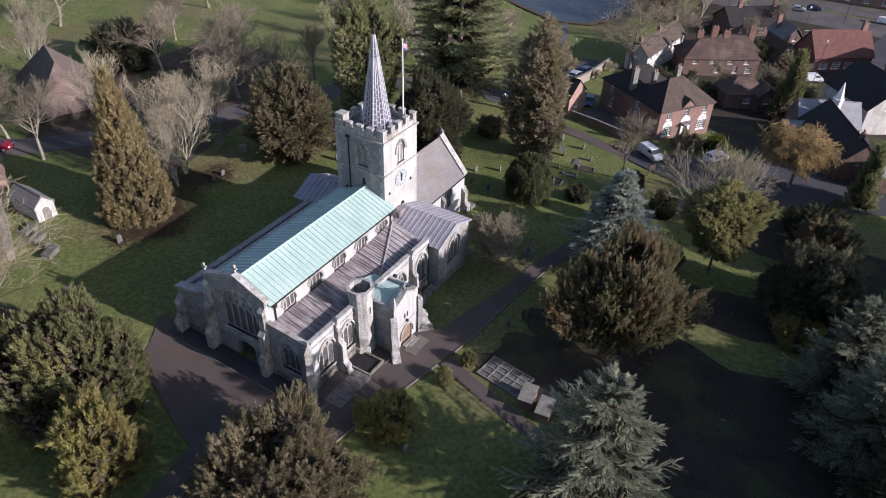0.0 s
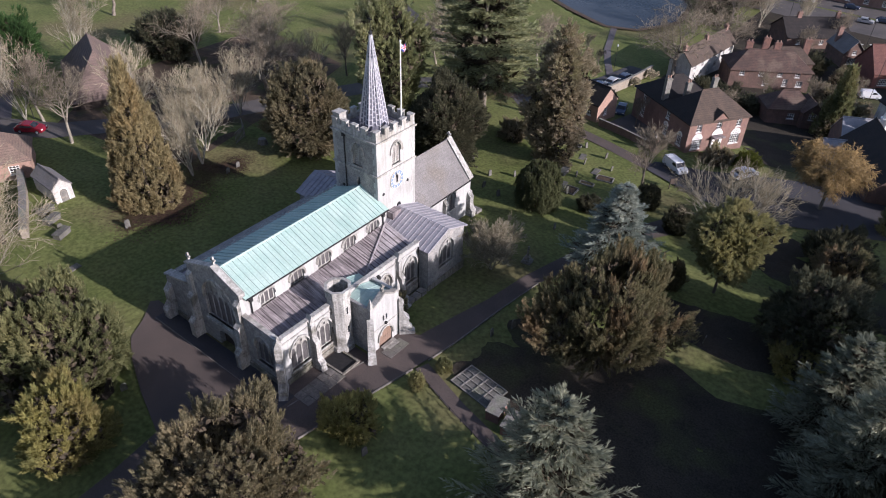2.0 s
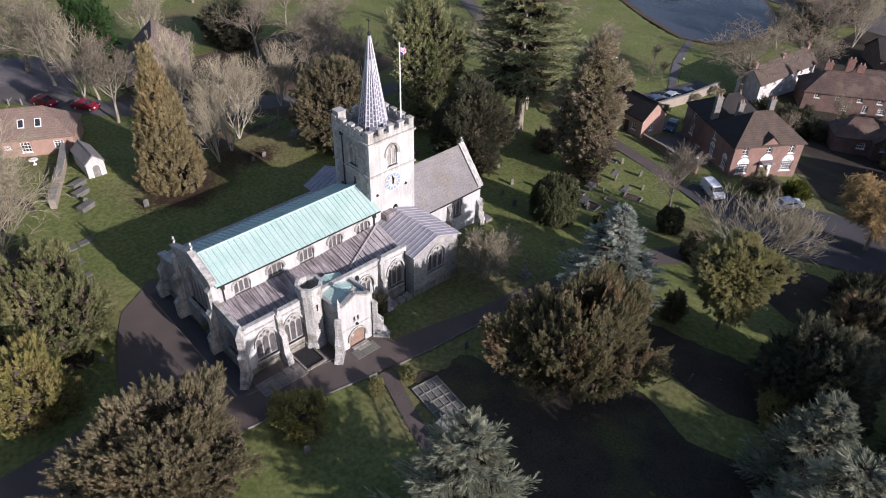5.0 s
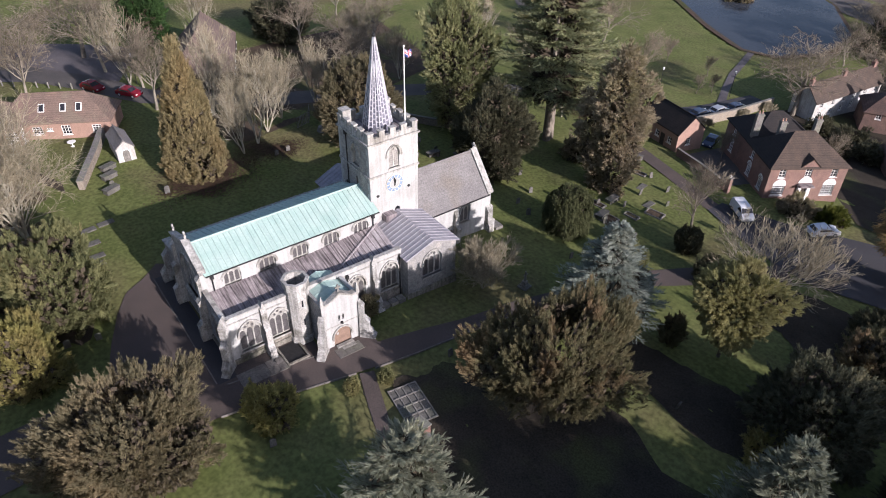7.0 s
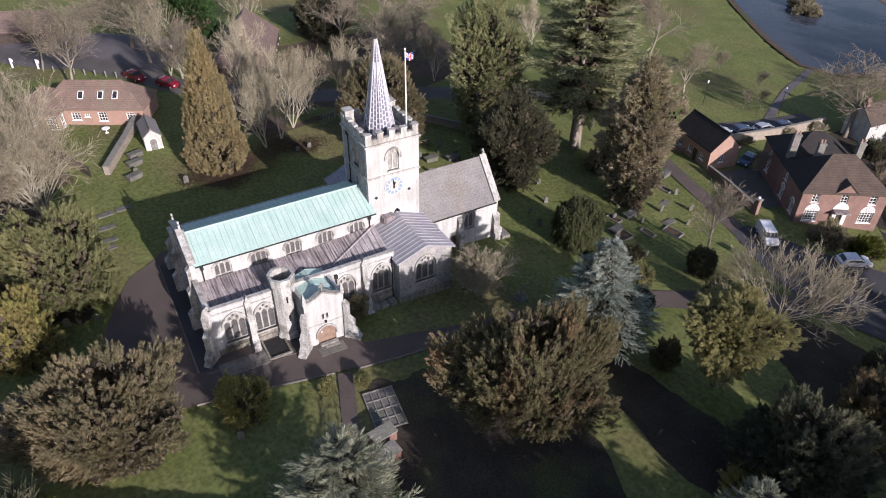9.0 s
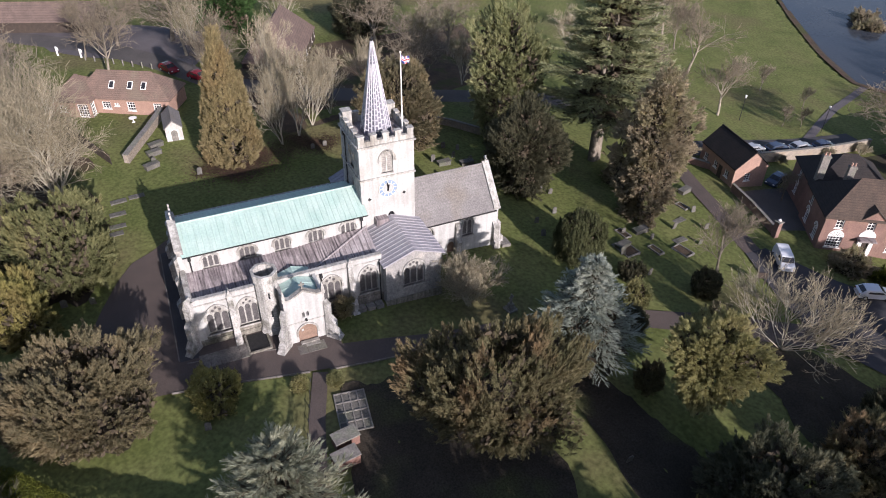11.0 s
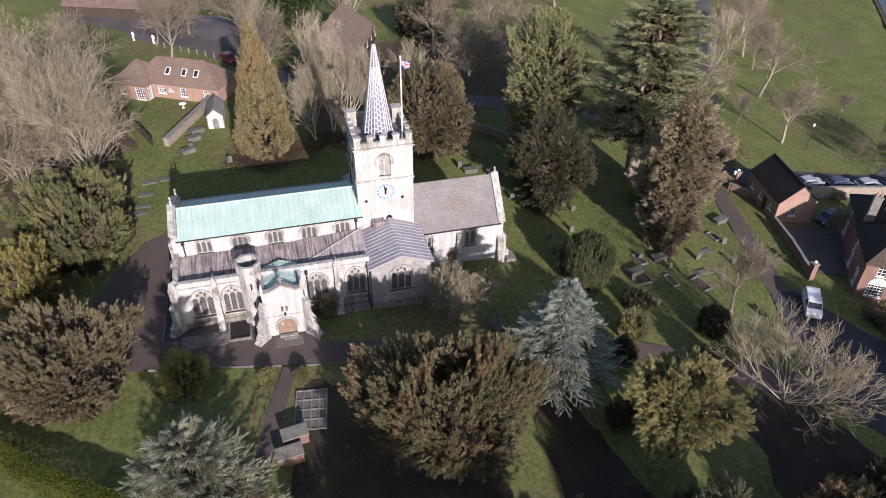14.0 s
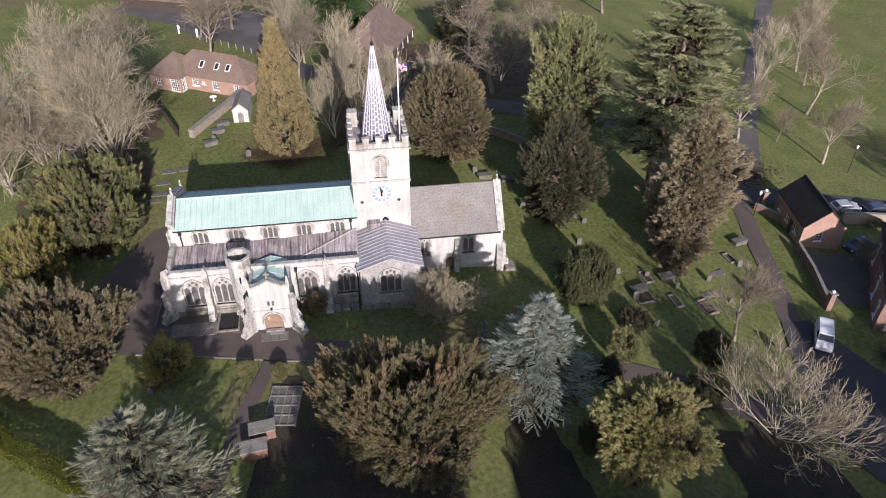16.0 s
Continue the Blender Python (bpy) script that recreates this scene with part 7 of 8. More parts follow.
for src, x, y, s, turn in copies:
    ob = copy_thing(src, Matrix.Translation((x, y, gz(x, y) - 0.15)) @ pose(0, 0, 0, 0, 0, turn) @ Matrix.Scale(s, 4))
    tagged(ob, "leafless tree beyond the churchyard", group="bare trees round the churchyard")

for y, k in ((126.5, 0.28), (138.0, 0.34), (146.5, 0.36)):
    ob = copy_thing(shrub_bare, Matrix.Translation((-45.0, y, gz(-45.0, y) - 0.1)) @ pose(0, 0, 0, 0, 0, y * 7) @ Matrix.Scale(k, 4))
    tagged(ob, "leafless climber against the flint garden wall", "shrub")

# ---- walls, fences, tombs and small things ----


def wall_run(name, line, h, t, material, label, cap=True):
    w = thing(name, label, "wall", (line[0][0], line[0][1], gz(*line[0])))
    for (ax, ay), (bx, by) in zip(line, line[1:]):
        n = max(1, round(math.hypot(bx - ax, by - ay) / 3.0))
        for i in range(n):
            p, q = (ax + (bx - ax) * i / n, ay + (by - ay) * i / n), (ax + (bx - ax) * (i + 1) / n, ay + (by - ay) * (i + 1) / n)
            to = wall_line(p, q)
            ln = math.hypot(q[0] - p[0], q[1] - p[1])
            z0, z1 = gz(*p), gz(*q)
            part("wall_bay", Build().plate(to, [(0, z0 - 0.6), (ln, z1 - 0.6), (ln, z1 + h), (0, z0 + h)], [], -t, 0), material, w, "", True)
            if cap:
                part("coping", Build().plate(to, [(0, z0 + h), (ln, z1 + h), (ln, z1 + h + 0.1), (0, z0 + h + 0.1)], [], -t - 0.06, 0.06), M_TOMB, w, "", True)
    return w


wall_run("boundary_wall", [(-73.4, 28.4), (-81, 32.2), (-89.5, 35.9)], 1.3, 0.75, M_OLDWALL, "old flint wall along the churchyard edge")
wall_run("boundary_wall", [(-77, 70), (-71, 78), (-67, 81.6), (-60, 88)], 1.2, 0.4, M_OLDWALL, "old flint wall along the churchyard edge")
wall_run("boundary_wall", [(-46, 112.5), (-49.8, 109.8)], 1.0, 0.4, M_BRICK, "low brick wall beside the path")

wall_run("garden_wall", [(-28.5, 107.4), (-34, 109.2), (-39.5, 110.4)], 1.3, 0.3, M_BRICK, "brick garden wall beside the path")


def pillar(x, y, h=2.4, m=M_BRICK):
    g = gz(x, y)
    p = thing("gate_pillar", "brick gate pillar with a pale ball top", "pillar", (x, y, g), group="gate pillars")
    part("shaft", Build().box(-0.35, 0.35, -0.35, 0.35, -0.3, h), m, p)
    part("cap", Build().box(-0.45, 0.45, -0.45, 0.45, h, h + 0.15), M_TOMB, p)
    part("ball", Build().ngon(0, 0, 0.1, 0.24, h + 0.15, h + 0.3).ngon(0, 0, 0.24, 0.1, h + 0.3, h + 0.5), M_WHITE, p)


for x, y in ((-27.8, 107.0), (-50.5, 111.3), (-51.0, 106.2)):
    pillar(x, y)

# gravestones: three shapes, copied
def head_mesh(w, h, t, round_top):
    to = lambda s, z, n=0.0: Vector((n, s, z))
    out = [(-w / 2, -0.3), (w / 2, -0.3), (w / 2, h * 0.8)]
    if round_top:
        out += [(w / 2 * math.cos(a), h * 0.8 + w / 2 * 0.8 * math.sin(a)) for a in (math.pi * k / 8 for k in range(1, 8))]
    else:
        out += [(w * 0.3, h), (-w * 0.3, h)]
    out.append((-w / 2, h * 0.8))
    return Build().plate(to, out, [], -t / 2, t / 2).mesh("gravestone", M_HEAD)


heads = [head_mesh(0.68, 1.1, 0.13, True), head_mesh(0.58, 0.85, 0.12, True), head_mesh(0.62, 0.95, 0.13, False)]
rs = random.Random(5)
stones = [(-59.0, 75.6), (-57.7, 75.2), (-61.0, 73.7), (-64.2, 73.4), (-63.1, 75.4), (-36.7, 100.4), (-34.1, 94.7), (-47.3, 82.8), (-37.9, 76.0), (-31.2, 84.0), (-29.9, 95.7), (-48.7, 82.0), (-44.7, 98.9), (-35.4, 87.1),
          (-72.1, 31.6), (-66.7, 37.1), (-69.0, 53.9), (-69.4, 55.9), (-57.0, 82.0), (-53.5, 71.5), (-55.8, 69.4), (-60.5, 70.1), (-42.4, 80.5), (-39.6, 83.0), (-32.5, 99.0), (-33.0, 90.0),
          (-26.5, 84.5), (-46.6, 93.5), (-27.4, 73.6), (-21.6, 50.5), (-20.5, 53.0), (-21.5, 31.0), (-44.0, 22.3), (-44.6, 19.4),
          (-38.0, 90.5), (-36.0, 83.5), (-51.0, 75.0), (-41.0, 76.8), (-4.0, 64.5)]
for i, (x, y) in enumerate(stones):
    ob = new("gravestone", heads[i % 3])
    ob.matrix_basis = pose(x, y, gz(x, y), rs.uniform(-4, 4), rs.uniform(-9, 9), rs.uniform(-14, 14))
    tagged(ob, "weathered upright gravestone in the grass", "gravestone", "gravestones of the churchyard")


def ledger(x, y, w, d, h, turn, label, m=M_TOMB, top=True):
    t = thing("tomb", label, "tomb", (x, y, gz(x, y)), turn)
    part("chest", Build().box(-w / 2, w / 2, -d / 2, d / 2, -0.3, h), m, t)
    if top:
        part("lid", Build().box(-w / 2 - 0.08, w / 2 + 0.08, -d / 2 - 0.08, d / 2 + 0.08, h, h + 0.12), M_HEAD if m is M_HEAD else M_TOMB, t, "pale stone lid")
    return t


for x, y, tn in ((-59.2, 71.3, 4), (-58.4, 74.7, 2), (-71.1, 31.2, 25), (-74.7, 31.9, 20), (-77.0, 32.4, 22), (-41.6, 102.9, 15), (-34.9, 89.5, 5), (-32.6, 84.9, 10)):
    ledger(x, y, 0.9, 2.0, 0.55, tn, "low stone chest tomb on the grass", M_HEAD)
for x, y, tn in ((-64.3, 28.5, 5), (-63.9, 26.2, 8), (-60.9, 25.9, 4), (-58.1, 25.7, 2), (-56.5, 25.3, 6), (-35.5, 96.8, 12), (-31.5, 93.6, 4)):
    ledger(x, y, 0.9, 2.0, 0.12, tn, "flat ledger stone lying in the grass", M_HEAD, top=False)
for x, y, lab in ((-15.2, 41.9, "red-brick table tomb with a stone lid"), (-13.2, 41.3, "red-brick table tomb with a stone lid")):
    ledger(x, y, 1.25, 2.2, 1.15, 8, lab, M_TOMB_RED)

# a railed group of ledgers beside the narrow path
grid = thing("tomb", "pale kerbed grave plot divided into panels", "tomb", (-18.4, 43.6, gz(-18.4, 43.6)), -8)
part("slab", Build().box(-2.4, 2.4, -1.5, 1.5, -0.3, 0.1), M_HEAD, grid)
for k in range(5):
    part("kerb", Build().box(-2.4, 2.4, -1.5 + k * 0.72, -1.38 + k * 0.72, 0.1, 0.19), M_TOMB, grid)
for k in range(5):
    part("kerb", Build().box(-2.4 + k * 1.17, -2.28 + k * 1.17, -1.5, 1.5, 0.1, 0.18), M_TOMB, grid)

# paving slabs and benches along the south wall
for x, y in ((-30.4, 32.8), (-30.3, 34.3)):
    ledger(x, y, 1.0, 1.5, 0.12, 3, "grey stone slab beside the church wall", top=False)


def bench(x, y, turn):
    b = thing("bench", "dark wooden bench against the church wall", "bench", (x, y, gz(x, y)), turn)
    part("seat", Build().box(-0.85, 0.85, -0.05, 0.45, 0.42, 0.48), M_BENCH, b)
    part("backrest", Build().box(-0.85, 0.85, -0.1, -0.05, 0.55, 0.95), M_BENCH, b)
    for sx in (-0.8, 0.74):
        part("leg", Build().box(sx, sx + 0.06, -0.1, -0.04, -0.15, 0.95), M_BENCH, b)
        part("leg", Build().box(sx, sx + 0.06, 0.36, 0.42, -0.15, 0.62), M_BENCH, b)
        part("armrest", Build().box(sx, sx + 0.06, -0.04, 0.45, 0.6, 0.66), M_BENCH, b)


M_BENCH = mat("weathered_bench_wood", (0.13, 0.095, 0.07), (0.09, 0.068, 0.052), 2.0, 0.9, 0, 0.3, 9.0, 0.3)
bench(-31.6, 46.1, -90)
for y, w, d, h in ((47.6, 0.7, 0.9, 1.2), (48.9, 0.8, 1.0, 0.55), (50.0, 0.8, 0.9, 0.5), (51.0, 0.9, 0.8, 0.55)):
    ledger(-31.55, y, w, d, h, 3, "weathered stone tomb against the church wall", top=h > 1)
plant("wall_shrub", evergreen(1.9, 2.8, M_IVY, "egg", 1.0, 0.4, 0.13, 0.4, 0.15, 0.15, 7), "straggling brown shrub trained against the church wall", (-31.4, 47.0), category="shrub")
M_PAVING = mat("worn_stone_paving", (0.17, 0.155, 0.14), (0.115, 0.105, 0.096), 0.9, 0.9, 0, 0.4, 6.0, 0.4, third=(0.14, 0.135, 0.11))
ribbon("pavement", [(-32.4, 31.2), (-32.4, 40.0)], [(-29.2, 31.0), (-26.6, 40.0)], M_TARMAC, "dark tarmac beside the aisle wall", "path", lift=0.085, steps=12, across=4)
ribbon("pavement", [(-29.3, 39.6), (-29.3, 45.4)], [(-26.0, 39.6), (-25.4, 45.4)], M_TARMAC, "dark tarmac before the porch", "path", lift=0.09, steps=12, across=4)
paving = thing("paving", "row of worn stone slabs beside the aisle wall", "paving", (-30.2, 34.0, gz(-30.2, 34.0)))
srng = random.Random(9)
for k in range(5):
    for j in range(2):
        x0, y0 = -31.1 + j * 1.02, 31.6 + k * 0.98
        z = gz(x0, y0)
        part("slab", Build().box(x0, x0 + 0.98, y0, y0 + 0.94, z - 0.1, z + 0.14 + srng.uniform(0, 0.03)), M_PAVING, paving, "", True)
for k in range(3):
    x0, y0 = -28.6, 41.0 + k * 0.95
    z = gz(x0, y0)
    part("slab", Build().box(x0, x0 + 1.3, y0, y0 + 0.91, z - 0.1, z + 0.14), M_PAVING, paving, "", True)


def kerbed_grave(x, y, w, d, turn, label):
    """A low stone frame round a grave with a headstone at its end."""
    g_ = thing("grave", label, "grave", (x, y, gz(x, y)), turn)
    for x0, x1, y0, y1 in ((-w / 2, w / 2, -d / 2, -d / 2 + 0.14), (-w / 2, w / 2, d / 2 - 0.14, d / 2), (-w / 2, -w / 2 + 0.14, -d / 2 + 0.14, d / 2 - 0.14), (w / 2 - 0.14, w / 2, -d / 2 + 0.14, d / 2 - 0.14)):
        part("kerb", Build().box(x0, x1, y0, y1, -0.2, 0.22), M_TOMB, g_)
    part("infill", Build().box(-w / 2 + 0.14, w / 2 - 0.14, -d / 2 + 0.14, d / 2 - 0.14, -0.2, 0.08), M_LITTER, g_, "brown earth and moss")


for x, y, w, d, tn in ((-35.2, 86.9, 2.2, 1.1, 8), (-32.0, 85.0, 3.2, 2.2, 6), (-38.4, 99.8, 2.0, 1.0, 10), (-29.3, 92.2, 2.6, 1.6, 12), (-56.5, 78.5, 2.2, 1.0, 4), (-30.6, 88.8, 2.2, 1.0, 8)):
    kerbed_grave(x, y, w, d, tn, "pale stone kerb round a grave plot")
mem = thing("memorial_cross", "pale stone cross on a stepped base", "memorial", (-26.0, 64.5, gz(-26.0, 64.5)), 10)
part("base", Build().box(-0.6, 0.6, -0.6, 0.6, -0.2, 0.25).box(-0.42, 0.42, -0.42, 0.42, 0.25, 0.5).box(-0.27, 0.27, -0.27, 0.27, 0.5, 0.95), M_TOMB, mem)
part("shaft", Build().ngon(0, 0, 0.15, 0.1, 0.95, 2.3, 8), M_TOMB, mem)
part("cross_head", Build().box(-0.06, 0.06, -0.32, 0.32, 1.75, 1.92), M_TOMB, mem)
# light well between buttress and turret; a black slab stands for its shaded depth
g = gz(-30.5, 37.6)
area = thing("light_well", "light well with stone kerbs, its dark depth a black slab", "light well", (-30.5, 37.6, g))
for x0, x1, y0, y1 in ((-32.2, -29.3, 36.3, 36.5), (-32.2, -29.3, 38.5, 38.7), (-29.5, -29.3, 36.5, 38.5)):
    part("kerbstone", Build().box(x0, x1, y0, y1, g - 0.2, g + 0.3), M_PLINTH, area, "", True)
part("well_floor", Build().box(-32.2, -29.5, 36.5, 38.5, g - 0.1, g + 0.11), M_IRON, area, "black slab standing for the well's shaded depth", True)
# step in front of the porch
step = solid("porch_step", Build().box(-28.7, -28.2, 41.5, 43.4, 0.2, 0.66).box(-29.1, -28.7, 41.5, 43.4, 0.2, 0.74), M_STONE, "worn stone step before the porch door", "step", "structure")


def kerb_line(line, label, h=0.16):
    k = thing("kerb", label, "kerb", (line[0][0], line[0][1], gz(*line[0])), kind="structure")
    for (ax, ay), (bx, by) in zip(line, line[1:]):
        n = max(1, round(math.hypot(bx - ax, by - ay) / 1.6))
        for i in range(n):
            p, q = (ax + (bx - ax) * (i + 0.01) / n, ay + (by - ay) * (i + 0.01) / n), (ax + (bx - ax) * (i + 0.99) / n, ay + (by - ay) * (i + 0.99) / n)
            to = wall_line(p, q)
            ln = math.hypot(q[0] - p[0], q[1] - p[1])
            part("kerbstone", Build().plate(to, [(0, gz(*p) - 0.2), (ln, gz(*q) - 0.2), (ln, gz(*q) + h), (0, gz(*p) + h)], [], -0.055, 0.055), M_PAVING, k, "", True)


kerb_line([(-50.4, 29.9), (-40.0, 29.8), (-31.2, 29.7)], "pale stone edging along the west front", 0.1)
kerb_line([(-30.6, 30.4), (-29.9, 34.5), (-29.0, 39.4)], "pale stone edging along the aisle", 0.14)
ribbon("pavement", [(-50.4, 30.0), (-31.0, 29.8)], [(-50.4, 31.7), (-31.0, 31.7)], M_ROAD, "dark paved strip along the west front", "path", lift=0.095, steps=14, across=2)
kerb_line([(-27.2, 28.5), (-26.1, 34.5), (-25.0, 39.9), (-24.75, 41.3)], "worn stone kerb between path and lawn")
kerb_line([(-24.3, 43.2), (-23.7, 47.8), (-23.3, 54), (-22.6, 61.5)], "worn stone kerb between path and lawn")


def car(x, y, turn, material, label, van=False):
    c = thing("van" if van else "car", label, "van" if van else "car", (x, y, gz(x, y) + 0.12), turn)
    L, W, H = (4.4, 1.75, 1.8) if van else (4.2, 1.75, 1.45)
    side = [(-L / 2, 0.35), (-L / 2, 0.95), (-L / 2 + 0.12, H - 0.1), (-L / 2 + 0.5, H), (L * 0.2, H), (L * 0.33, 1.15), (L / 2 - 0.1, 0.95), (L / 2, 0.6), (L / 2, 0.35)] if van else \
           [(-L / 2, 0.3), (-L / 2, 0.9), (-L * 0.44, 0.98), (-L * 0.32, H - 0.05), (-L * 0.22, H), (L * 0.08, H), (L * 0.25, 0.98), (L * 0.45, 0.82), (L / 2, 0.6), (L / 2, 0.3)]
    ring = lambda yy, sq: [Vector((px * (1 - 0.02 * (sq > 0)), yy * (1 - 0.16 * max(0, (pz - 0.95) / (H - 0.9)) * 1), pz)) for px, pz in side]
    body = part("body", Build().loft([ring(-W / 2, 1), ring(-W / 2 * 0.5, 0), ring(W / 2 * 0.5, 0), ring(W / 2, 1)]), material, c)
    zg = 1.0 if not van else 1.2
    if van:
        part("windscreen", Build().add([(L * 0.215, -0.72, H - 0.08), (L * 0.215, 0.72, H - 0.08), (L * 0.335, 0.8, 1.2), (L * 0.335, -0.8, 1.2)], [(0, 1, 2, 3)]), M_GLASS, body)
    else:
        part("windscreen", Build().add([(L * 0.095, -0.62, H - 0.02), (L * 0.095, 0.62, H - 0.02), (L * 0.25, 0.72, 1.02), (L * 0.25, -0.72, 1.02)], [(0, 1, 2, 3)]), M_GLASS, body)
        part("rear_window", Build().add([(-L * 0.335, -0.6, H - 0.08), (-L * 0.335, 0.6, H - 0.08), (-L * 0.44, 0.7, 1.03), (-L * 0.44, -0.7, 1.03)], [(0, 1, 2, 3)]), M_GLASS, body)
    for sg in (-1, 1):
        y0, y1 = sg * (W / 2 + 0.005), sg * (W / 2 * (1 - 0.16 * (H - 0.2 - 0.95) / (H - 0.9)) + 0.012)
        a, b = (-0.3 * L, 0.22 * L) if not van else (0.02 * L, 0.3 * L)
        part("side_window", Build().add([(a, y0, zg), (b, y0, zg), (b - 0.45, y1, H - 0.2), (a + 0.2, y1, H - 0.2)], [(0, 1, 2, 3)]), M_GLASS, body)
        for wx in (-L * 0.31, L * 0.31):
            wheel = part("wheel", Build().tube([(wx, sg * (W / 2 - 0.2), 0.31), (wx, sg * (W / 2 + 0.01), 0.31)], 0.31, 14), M_TYRE, c)
            part("hub", Build().tube([(wx, sg * (W / 2), 0.31), (wx, sg * (W / 2 + 0.02), 0.31)], 0.19, 10), M_SILVER_CAR, wheel)
        part("headlight", Build().box(L / 2 - 0.08, L / 2 + 0.01, sg * W * 0.36 - 0.15, sg * W * 0.36 + 0.15, 0.62, 0.76), M_WHITE, c)
        part("tail_light", Build().box(-L / 2 - 0.01, -L / 2 + 0.06, sg * W * 0.4 - 0.1, sg * W * 0.4 + 0.1, 0.7, 0.9), M_RED_CAR, c)
    return c


ribbon("pavement", [(-39.0, 111.0), (-34, 110.0), (-28.8, 108.4)], [(-37.5, 124.0), (-31.5, 123.0), (-27.0, 114.0)], M_DRIVE, "tarmac yard between the outbuilding and the brick house", "yard", lift=0.08, steps=16)
ribbon("pavement", [(-130, 263), (-44, 238.5), (20, 235.5), (70, 231.5)], [(-130, 272), (-44, 247.5), (20, 247.5), (70, 246.5)], M_DRIVE, "paved forecourt across the main road", "pavement", lift=0.07)
car(-22.6, 103.0, -32, M_WHITE_CAR, "white van parked before the brick house", True)
car(-13.4, 108.6, 60, M_WHITE_CAR, "small white hatchback parked before the brick house")
car(-105.0, 37.6, 25, M_RED_CAR, "dark red car parked behind the bungalow")
car(-99.6, 42.0, 35, M_RED_CAR, "dark red car parked behind the bungalow")
car(-39.6, 119.6, -75, M_DARK_CAR, "dark blue car parked beside the outbuilding")
for k, (x, y) in enumerate(((-49.6, 124.5), (-49.3, 130), (-48.9, 135.5), (-48.6, 141))):
    car(x, y, 86, M_DARK_CAR if k % 2 else M_SILVER_CAR, "car parked beside the park lane")
car(-18, 231, 3, M_SILVER_CAR, "silver car on the main road")
car(5, 233, 3, M_WHITE_CAR, "white van on the main road", True)
car(-5.9, 173.0, 30, M_WHITE_CAR, "white van parked in the yard", True)
car(-14, 234.7, 3, M_DARK_CAR, "dark car on the main road")
car(-24, 242.5, 3, M_DARK_CAR, "dark car on the main road")
car(-36, 240, 3, M_WHITE_CAR, "white van on the main road", True)
car(2, 146, 70, M_SILVER_CAR, "silver car parked by the side road")
car(4.5, 137, 70, M_WHITE_CAR, "white car parked by the side road")


wall_run("garden_wall", [(-46.0, 121.5), (-46.0, 136), (-46.6, 151)], 1.8, 0.4, M_OLDWALL, "flint garden wall with a pale coping beside the lane")


def lamp_post(x, y, h, label, m=M_IRON):
    p = thing("lamp_post", label, "lamp post", (x, y, gz(x, y)))
    part("post", Build().tube([(0, 0, -0.3), (0, 0, h)], [0.07, 0.045], 6), m, p)
    part("lantern", Build().ngon(0, 0, 0.12, 0.2, h, h + 0.4, 6).ngon(0, 0, 0.24, 0.03, h + 0.4, h + 0.6, 6), M_WHITE, p)


lamp_post(-48.0, 108.6, 3.6, "black lamp post by the churchyard gate")
lamp_post(-54.0, 147.0, 5.0, "lamp post beside the park path")
lamp_post(-104.0, 44.5, 5.0, "pole beside the parked cars")
lamp_post(-5.5, 171.5, 9.5, "tall lamp post in the yard between the houses")
lamp_post(-13, 205, 8.0, "tall lamp post beside the junction")
lamp_post(-5, 226, 8.0, "tall lamp post beside the main road")
lamp_post(-36, 222, 8.0, "tall lamp post beside the main road")
lamp_post(-62.0, 134.0, 4.5, "lamp post beside the park path")
lamp_post(10, 215, 8.0, "tall lamp post beside the main road")


def notice(x, y, turn):
    p = thing("notice_board", "dark wooden notice board on two posts", "sign", (x, y, gz(x, y)), turn)
    for s in (-0.6, 0.6):
        part("post", Build().box(s - 0.05, s + 0.05, -0.05, 0.05, -0.2, 1.8), M_DARKWOOD, p)
    part("board", Build().box(-0.55, 0.55, -0.04, 0.04, 0.8, 1.7), M_DARKWOOD, p)


notice(-20.5, 97.0, 60)

# hurdles and fence panels behind the churchyard
fence = thing("fence", "pale metal fence panels behind the churchyard", "fence", (-76, 62, gz(-76, 62)))
for (ax, ay), (bx, by) in (((-75.5, 60.5), (-76.5, 63.0)), ((-76.5, 63.0), (-79.2, 64.6))):
    to = wall_line((ax, ay), (bx, by))
    ln = math.hypot(bx - ax, by - ay)
    g = gz(ax, ay)
    part("panel", Build().plate(to, [(0, g + 0.1), (ln, g + 0.1), (ln, g + 1.9), (0, g + 1.9)], [[(0.1 + i * (ln - 0.1) / 8, g + 0.2), ((i + 1) * (ln - 0.1) / 8, g + 0.2), ((i + 1) * (ln - 0.1) / 8, g + 1.8), (0.1 + i * (ln - 0.1) / 8, g + 1.8)] for i in range(8)], -0.03, 0.03), M_TOMB, fence, "", True)
heap = solid("rubble_heap", Build().ngon(-73.2, 63.6, 0.9, 0.6, gz(-73.2, 63.6) - 0.2, gz(-73.2, 63.6) + 0.8, 7), M_TOMB, "pale heap of stone under the bare trees", "heap")
posts = thing("fence", "row of pale posts along the drive", "fence", (-112, 30, 1.5))
for k in range(9):
    x, y = -116.5 + k * 1.28, 24.0 + k * 1.55
    part("post", Build().box(x - 0.1, x + 0.1, y - 0.1, y + 0.1, gz(x, y) - 0.2, gz(x, y) + 1.0).ngon(x, y, 0.14, 0.02, gz(x, y) + 1.0, gz(x, y) + 1.12, 4, math.pi / 4), M_TOMB, posts, "", True)
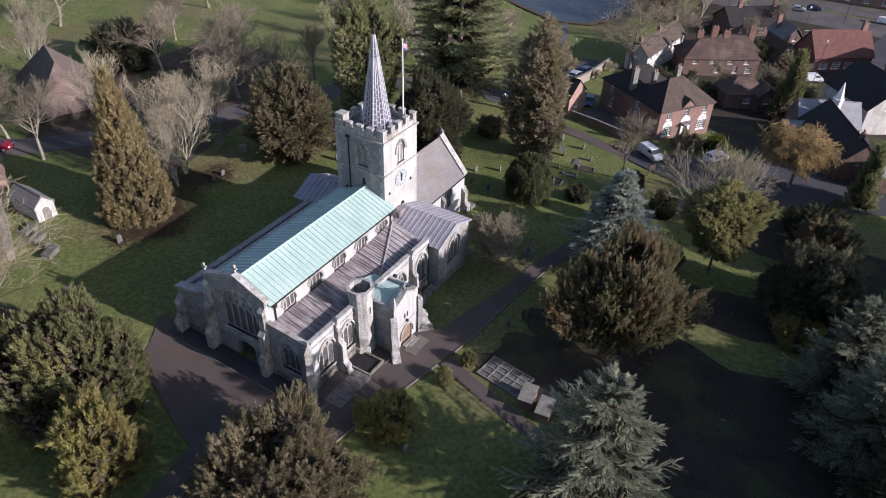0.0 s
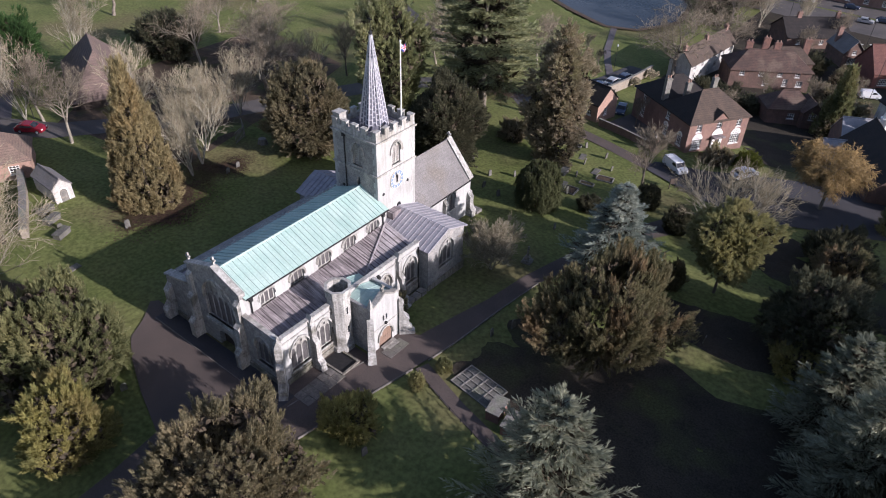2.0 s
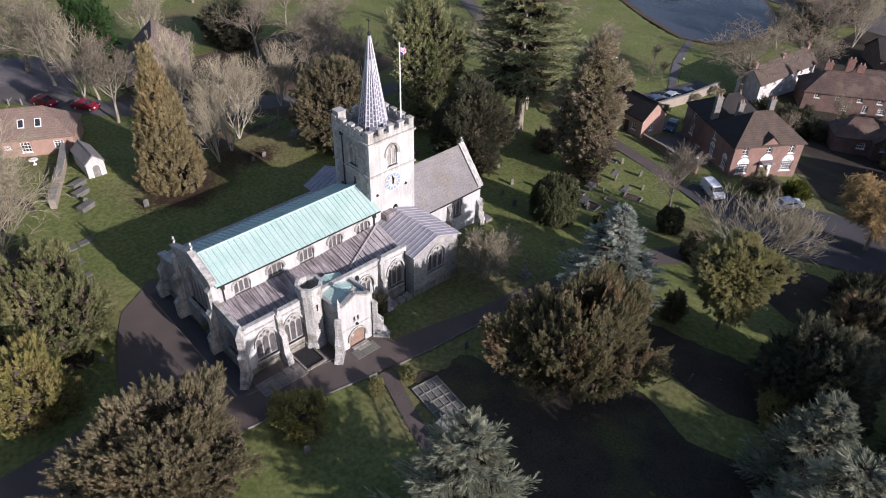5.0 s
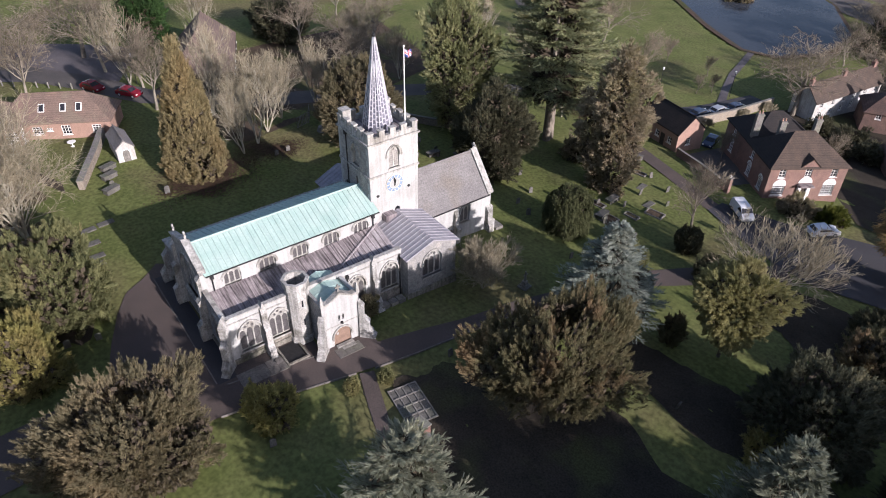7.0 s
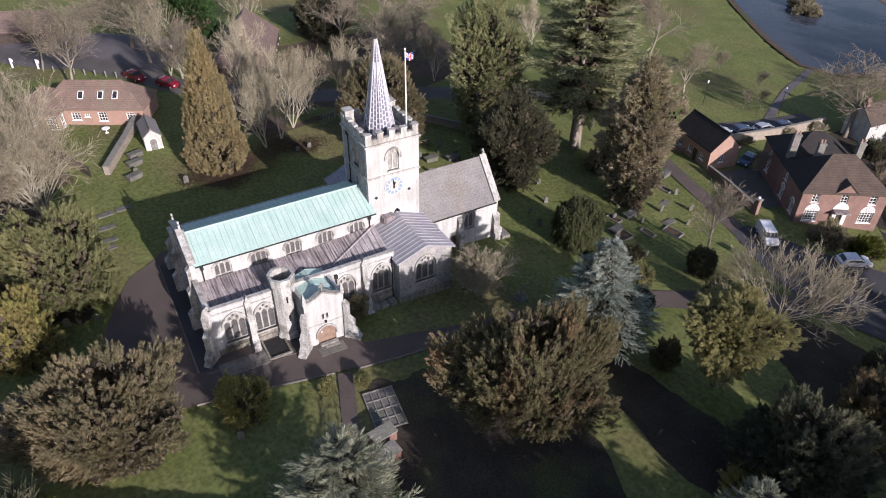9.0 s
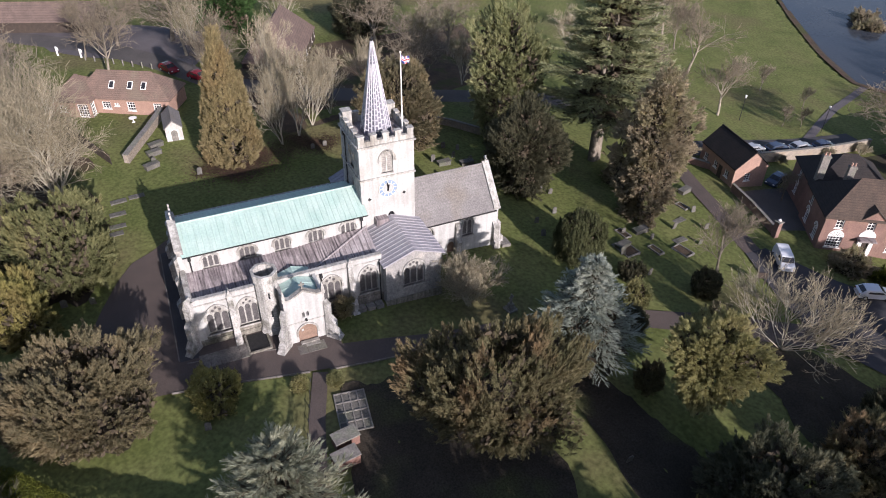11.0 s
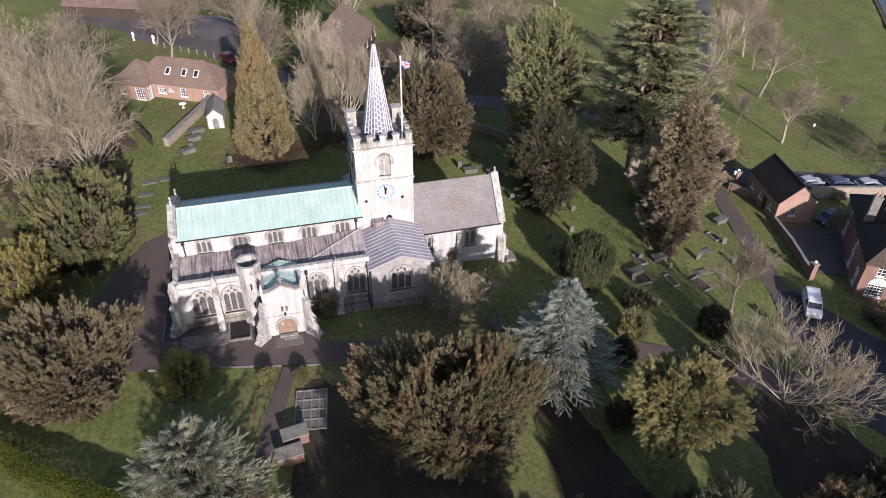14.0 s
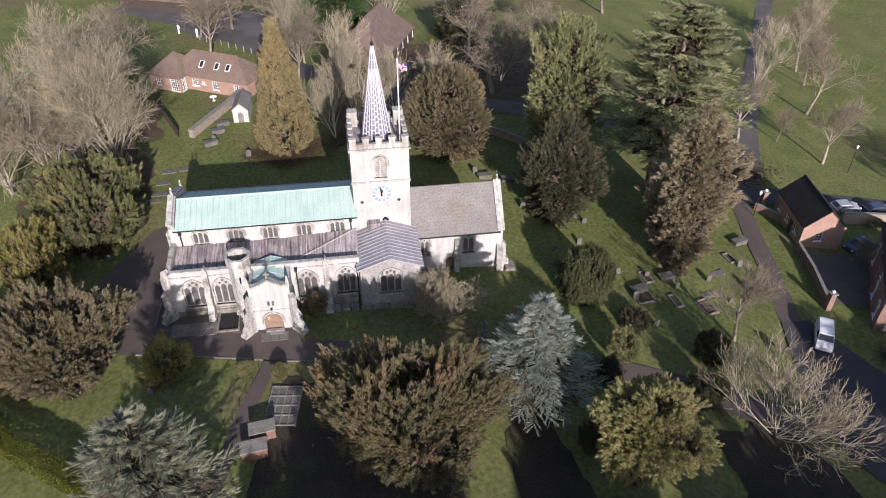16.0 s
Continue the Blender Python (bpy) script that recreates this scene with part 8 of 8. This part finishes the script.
for x, y in ((-121.0, 19.3), (-118.2, 23.3)):
    sign = thing("sign_post", "white wooden sign post beside the drive", "sign", (x, y, gz(x, y)), 30)
    part("post", Build().box(-0.12, 0.12, -0.12, 0.12, -0.2, 1.7), M_WHITE, sign)
    part("board", Build().box(-0.5, 0.5, 0.12, 0.18, 1.05, 1.6), M_WHITE, sign, "plain white board")

# hedge along the southern edge
pts = np.array([(-25.5, 8.0), (-22.0, 15.0), (-16.4, 19.9), (-12.6, 25.6), (-10.6, 28.4), (-10.2, 34.0)])
hrng = np.random.default_rng(3)
HN = 26000
seg = hrng.integers(0, len(pts) - 1, HN)
tt = hrng.uniform(0, 1, HN)[:, None]
way = unit(pts[seg + 1] - pts[seg])
turn_ = hrng.uniform(0, np.pi, HN)
rr = np.where(hrng.uniform(size=HN) < 0.75, 1.0, hrng.uniform(0.5, 1, HN))
off = np.clip(np.cos(turn_) * 1.3, -1, 1) * 0.75 * rr
hh = np.clip(np.sin(turn_) * 1.5, 0.05, 1) * 2.0 * rr
base = pts[seg] * (1 - tt) + pts[seg + 1] * tt + np.stack([-way[:, 1], way[:, 0]], -1) * off[:, None]
hp = np.stack([base[:, 0], base[:, 1], 0.6 + hh + 0.06 * np.sin(base[:, 1] * 2.3)], -1)
hd = unit(hrng.normal(0, 0.6, (HN, 3)) + np.array([0.2, 0, 0.7]))
hq = sprays(hp, hd, 0.19 * hrng.uniform(0.7, 1.3, HN), 0.05)
tagged(new("hedge", np_mesh("hedge", *hq, M_HEDGE)), "clipped yellow-green hedge along the lawn's edge", "hedge", kind="stuff")

# low wire rail along the narrow path
rail = thing("low_rail", "low dark wire rail along the narrow path", "rail", (-23.8, 41.2, gz(-23.8, 41.2)))
for k in range(8):
    x, y = -23.6 + k * 1.6, 41.0 - k * 0.50
    part("post", Build().box(x - 0.04, x + 0.04, y - 0.04, y + 0.04, gz(x, y) - 0.2, gz(x, y) + 0.5), M_IRON, rail, "", True)
    if k < 7:
        x2, y2 = x + 1.6, y - 0.50
        part("wire", Build().tube([(x, y, gz(x, y) + 0.45), ((x + x2) / 2, (y + y2) / 2, gz(x, y) + 0.36), (x2, y2, gz(x2, y2) + 0.45)], 0.02, 4), M_IRON, rail, "", True)

ribbon("ground_litter", [(-32.4, 31.0), (-32.3, 38)], [(-29.9, 31.2), (-28.9, 38.2)], M_LITTER, "dark earth along the church wall", "earth", lift=0.06, steps=8, across=2)

# garden fence and patio set behind the bungalow
gf = thing("fence", "dark close-boarded garden fence behind the bungalow", "fence", (-80.0, 24.0, gz(-80.0, 24.0)))
for i in range(9):
    x, y = -86.0 + i * 1.35, 20.5 + i * 0.62
    to = wall_line((x, y), (x + 1.3, y + 0.6))
    z = gz(x, y)
    part("fence_panel", Build().plate(to, [(0, z - 0.2), (1.42, z - 0.2), (1.42, z + 1.6), (0, z + 1.6)], [], -0.03, 0.03), M_DARKWOOD, gf, "", True)
    part("post", Build().box(x - 0.06, x + 0.06, y - 0.06, y + 0.06, z - 0.2, z + 1.7), M_DARKWOOD, gf, "", True)
tb = thing("garden_table", "white garden table on the bungalow lawn", "table", (-86.5, 30.0, gz(-86.5, 30.0)))
part("tabletop", Build().ngon(0, 0, 0.6, 0.6, 0.7, 0.76, 12), M_WHITE, tb)
part("leg", Build().ngon(0, 0, 0.08, 0.06, -0.1, 0.7, 8), M_WHITE, tb)
part("base", Build().ngon(0, 0, 0.3, 0.2, -0.05, 0.06, 10), M_WHITE, tb)

# words painted on the junction
words = thing("road_marking", "white words and lines painted on the road", "road marking", (-9.0, 211.0, gz(-9.0, 211.0)), 36)
for i, word in enumerate(("TURN", "LEFT")):
    cu = bpy.data.curves.new("painted_word", "FONT")
    cu.body, cu.size, cu.extrude, cu.align_x = word, 2.4, 0.004, "CENTER"
    cu.materials.append(M_WHITE)
    ob = new("painted_word", cu)
    ob.parent = words
    ob.matrix_basis = Matrix.Translation((0, -2.9 * i, 0.2))
for k in range(6):
    part("painted_line", Build().box(-9 + 3.2 * k, -7.4 + 3.2 * k, 3.4, 3.55, 0.15, 0.19), M_WHITE, words)
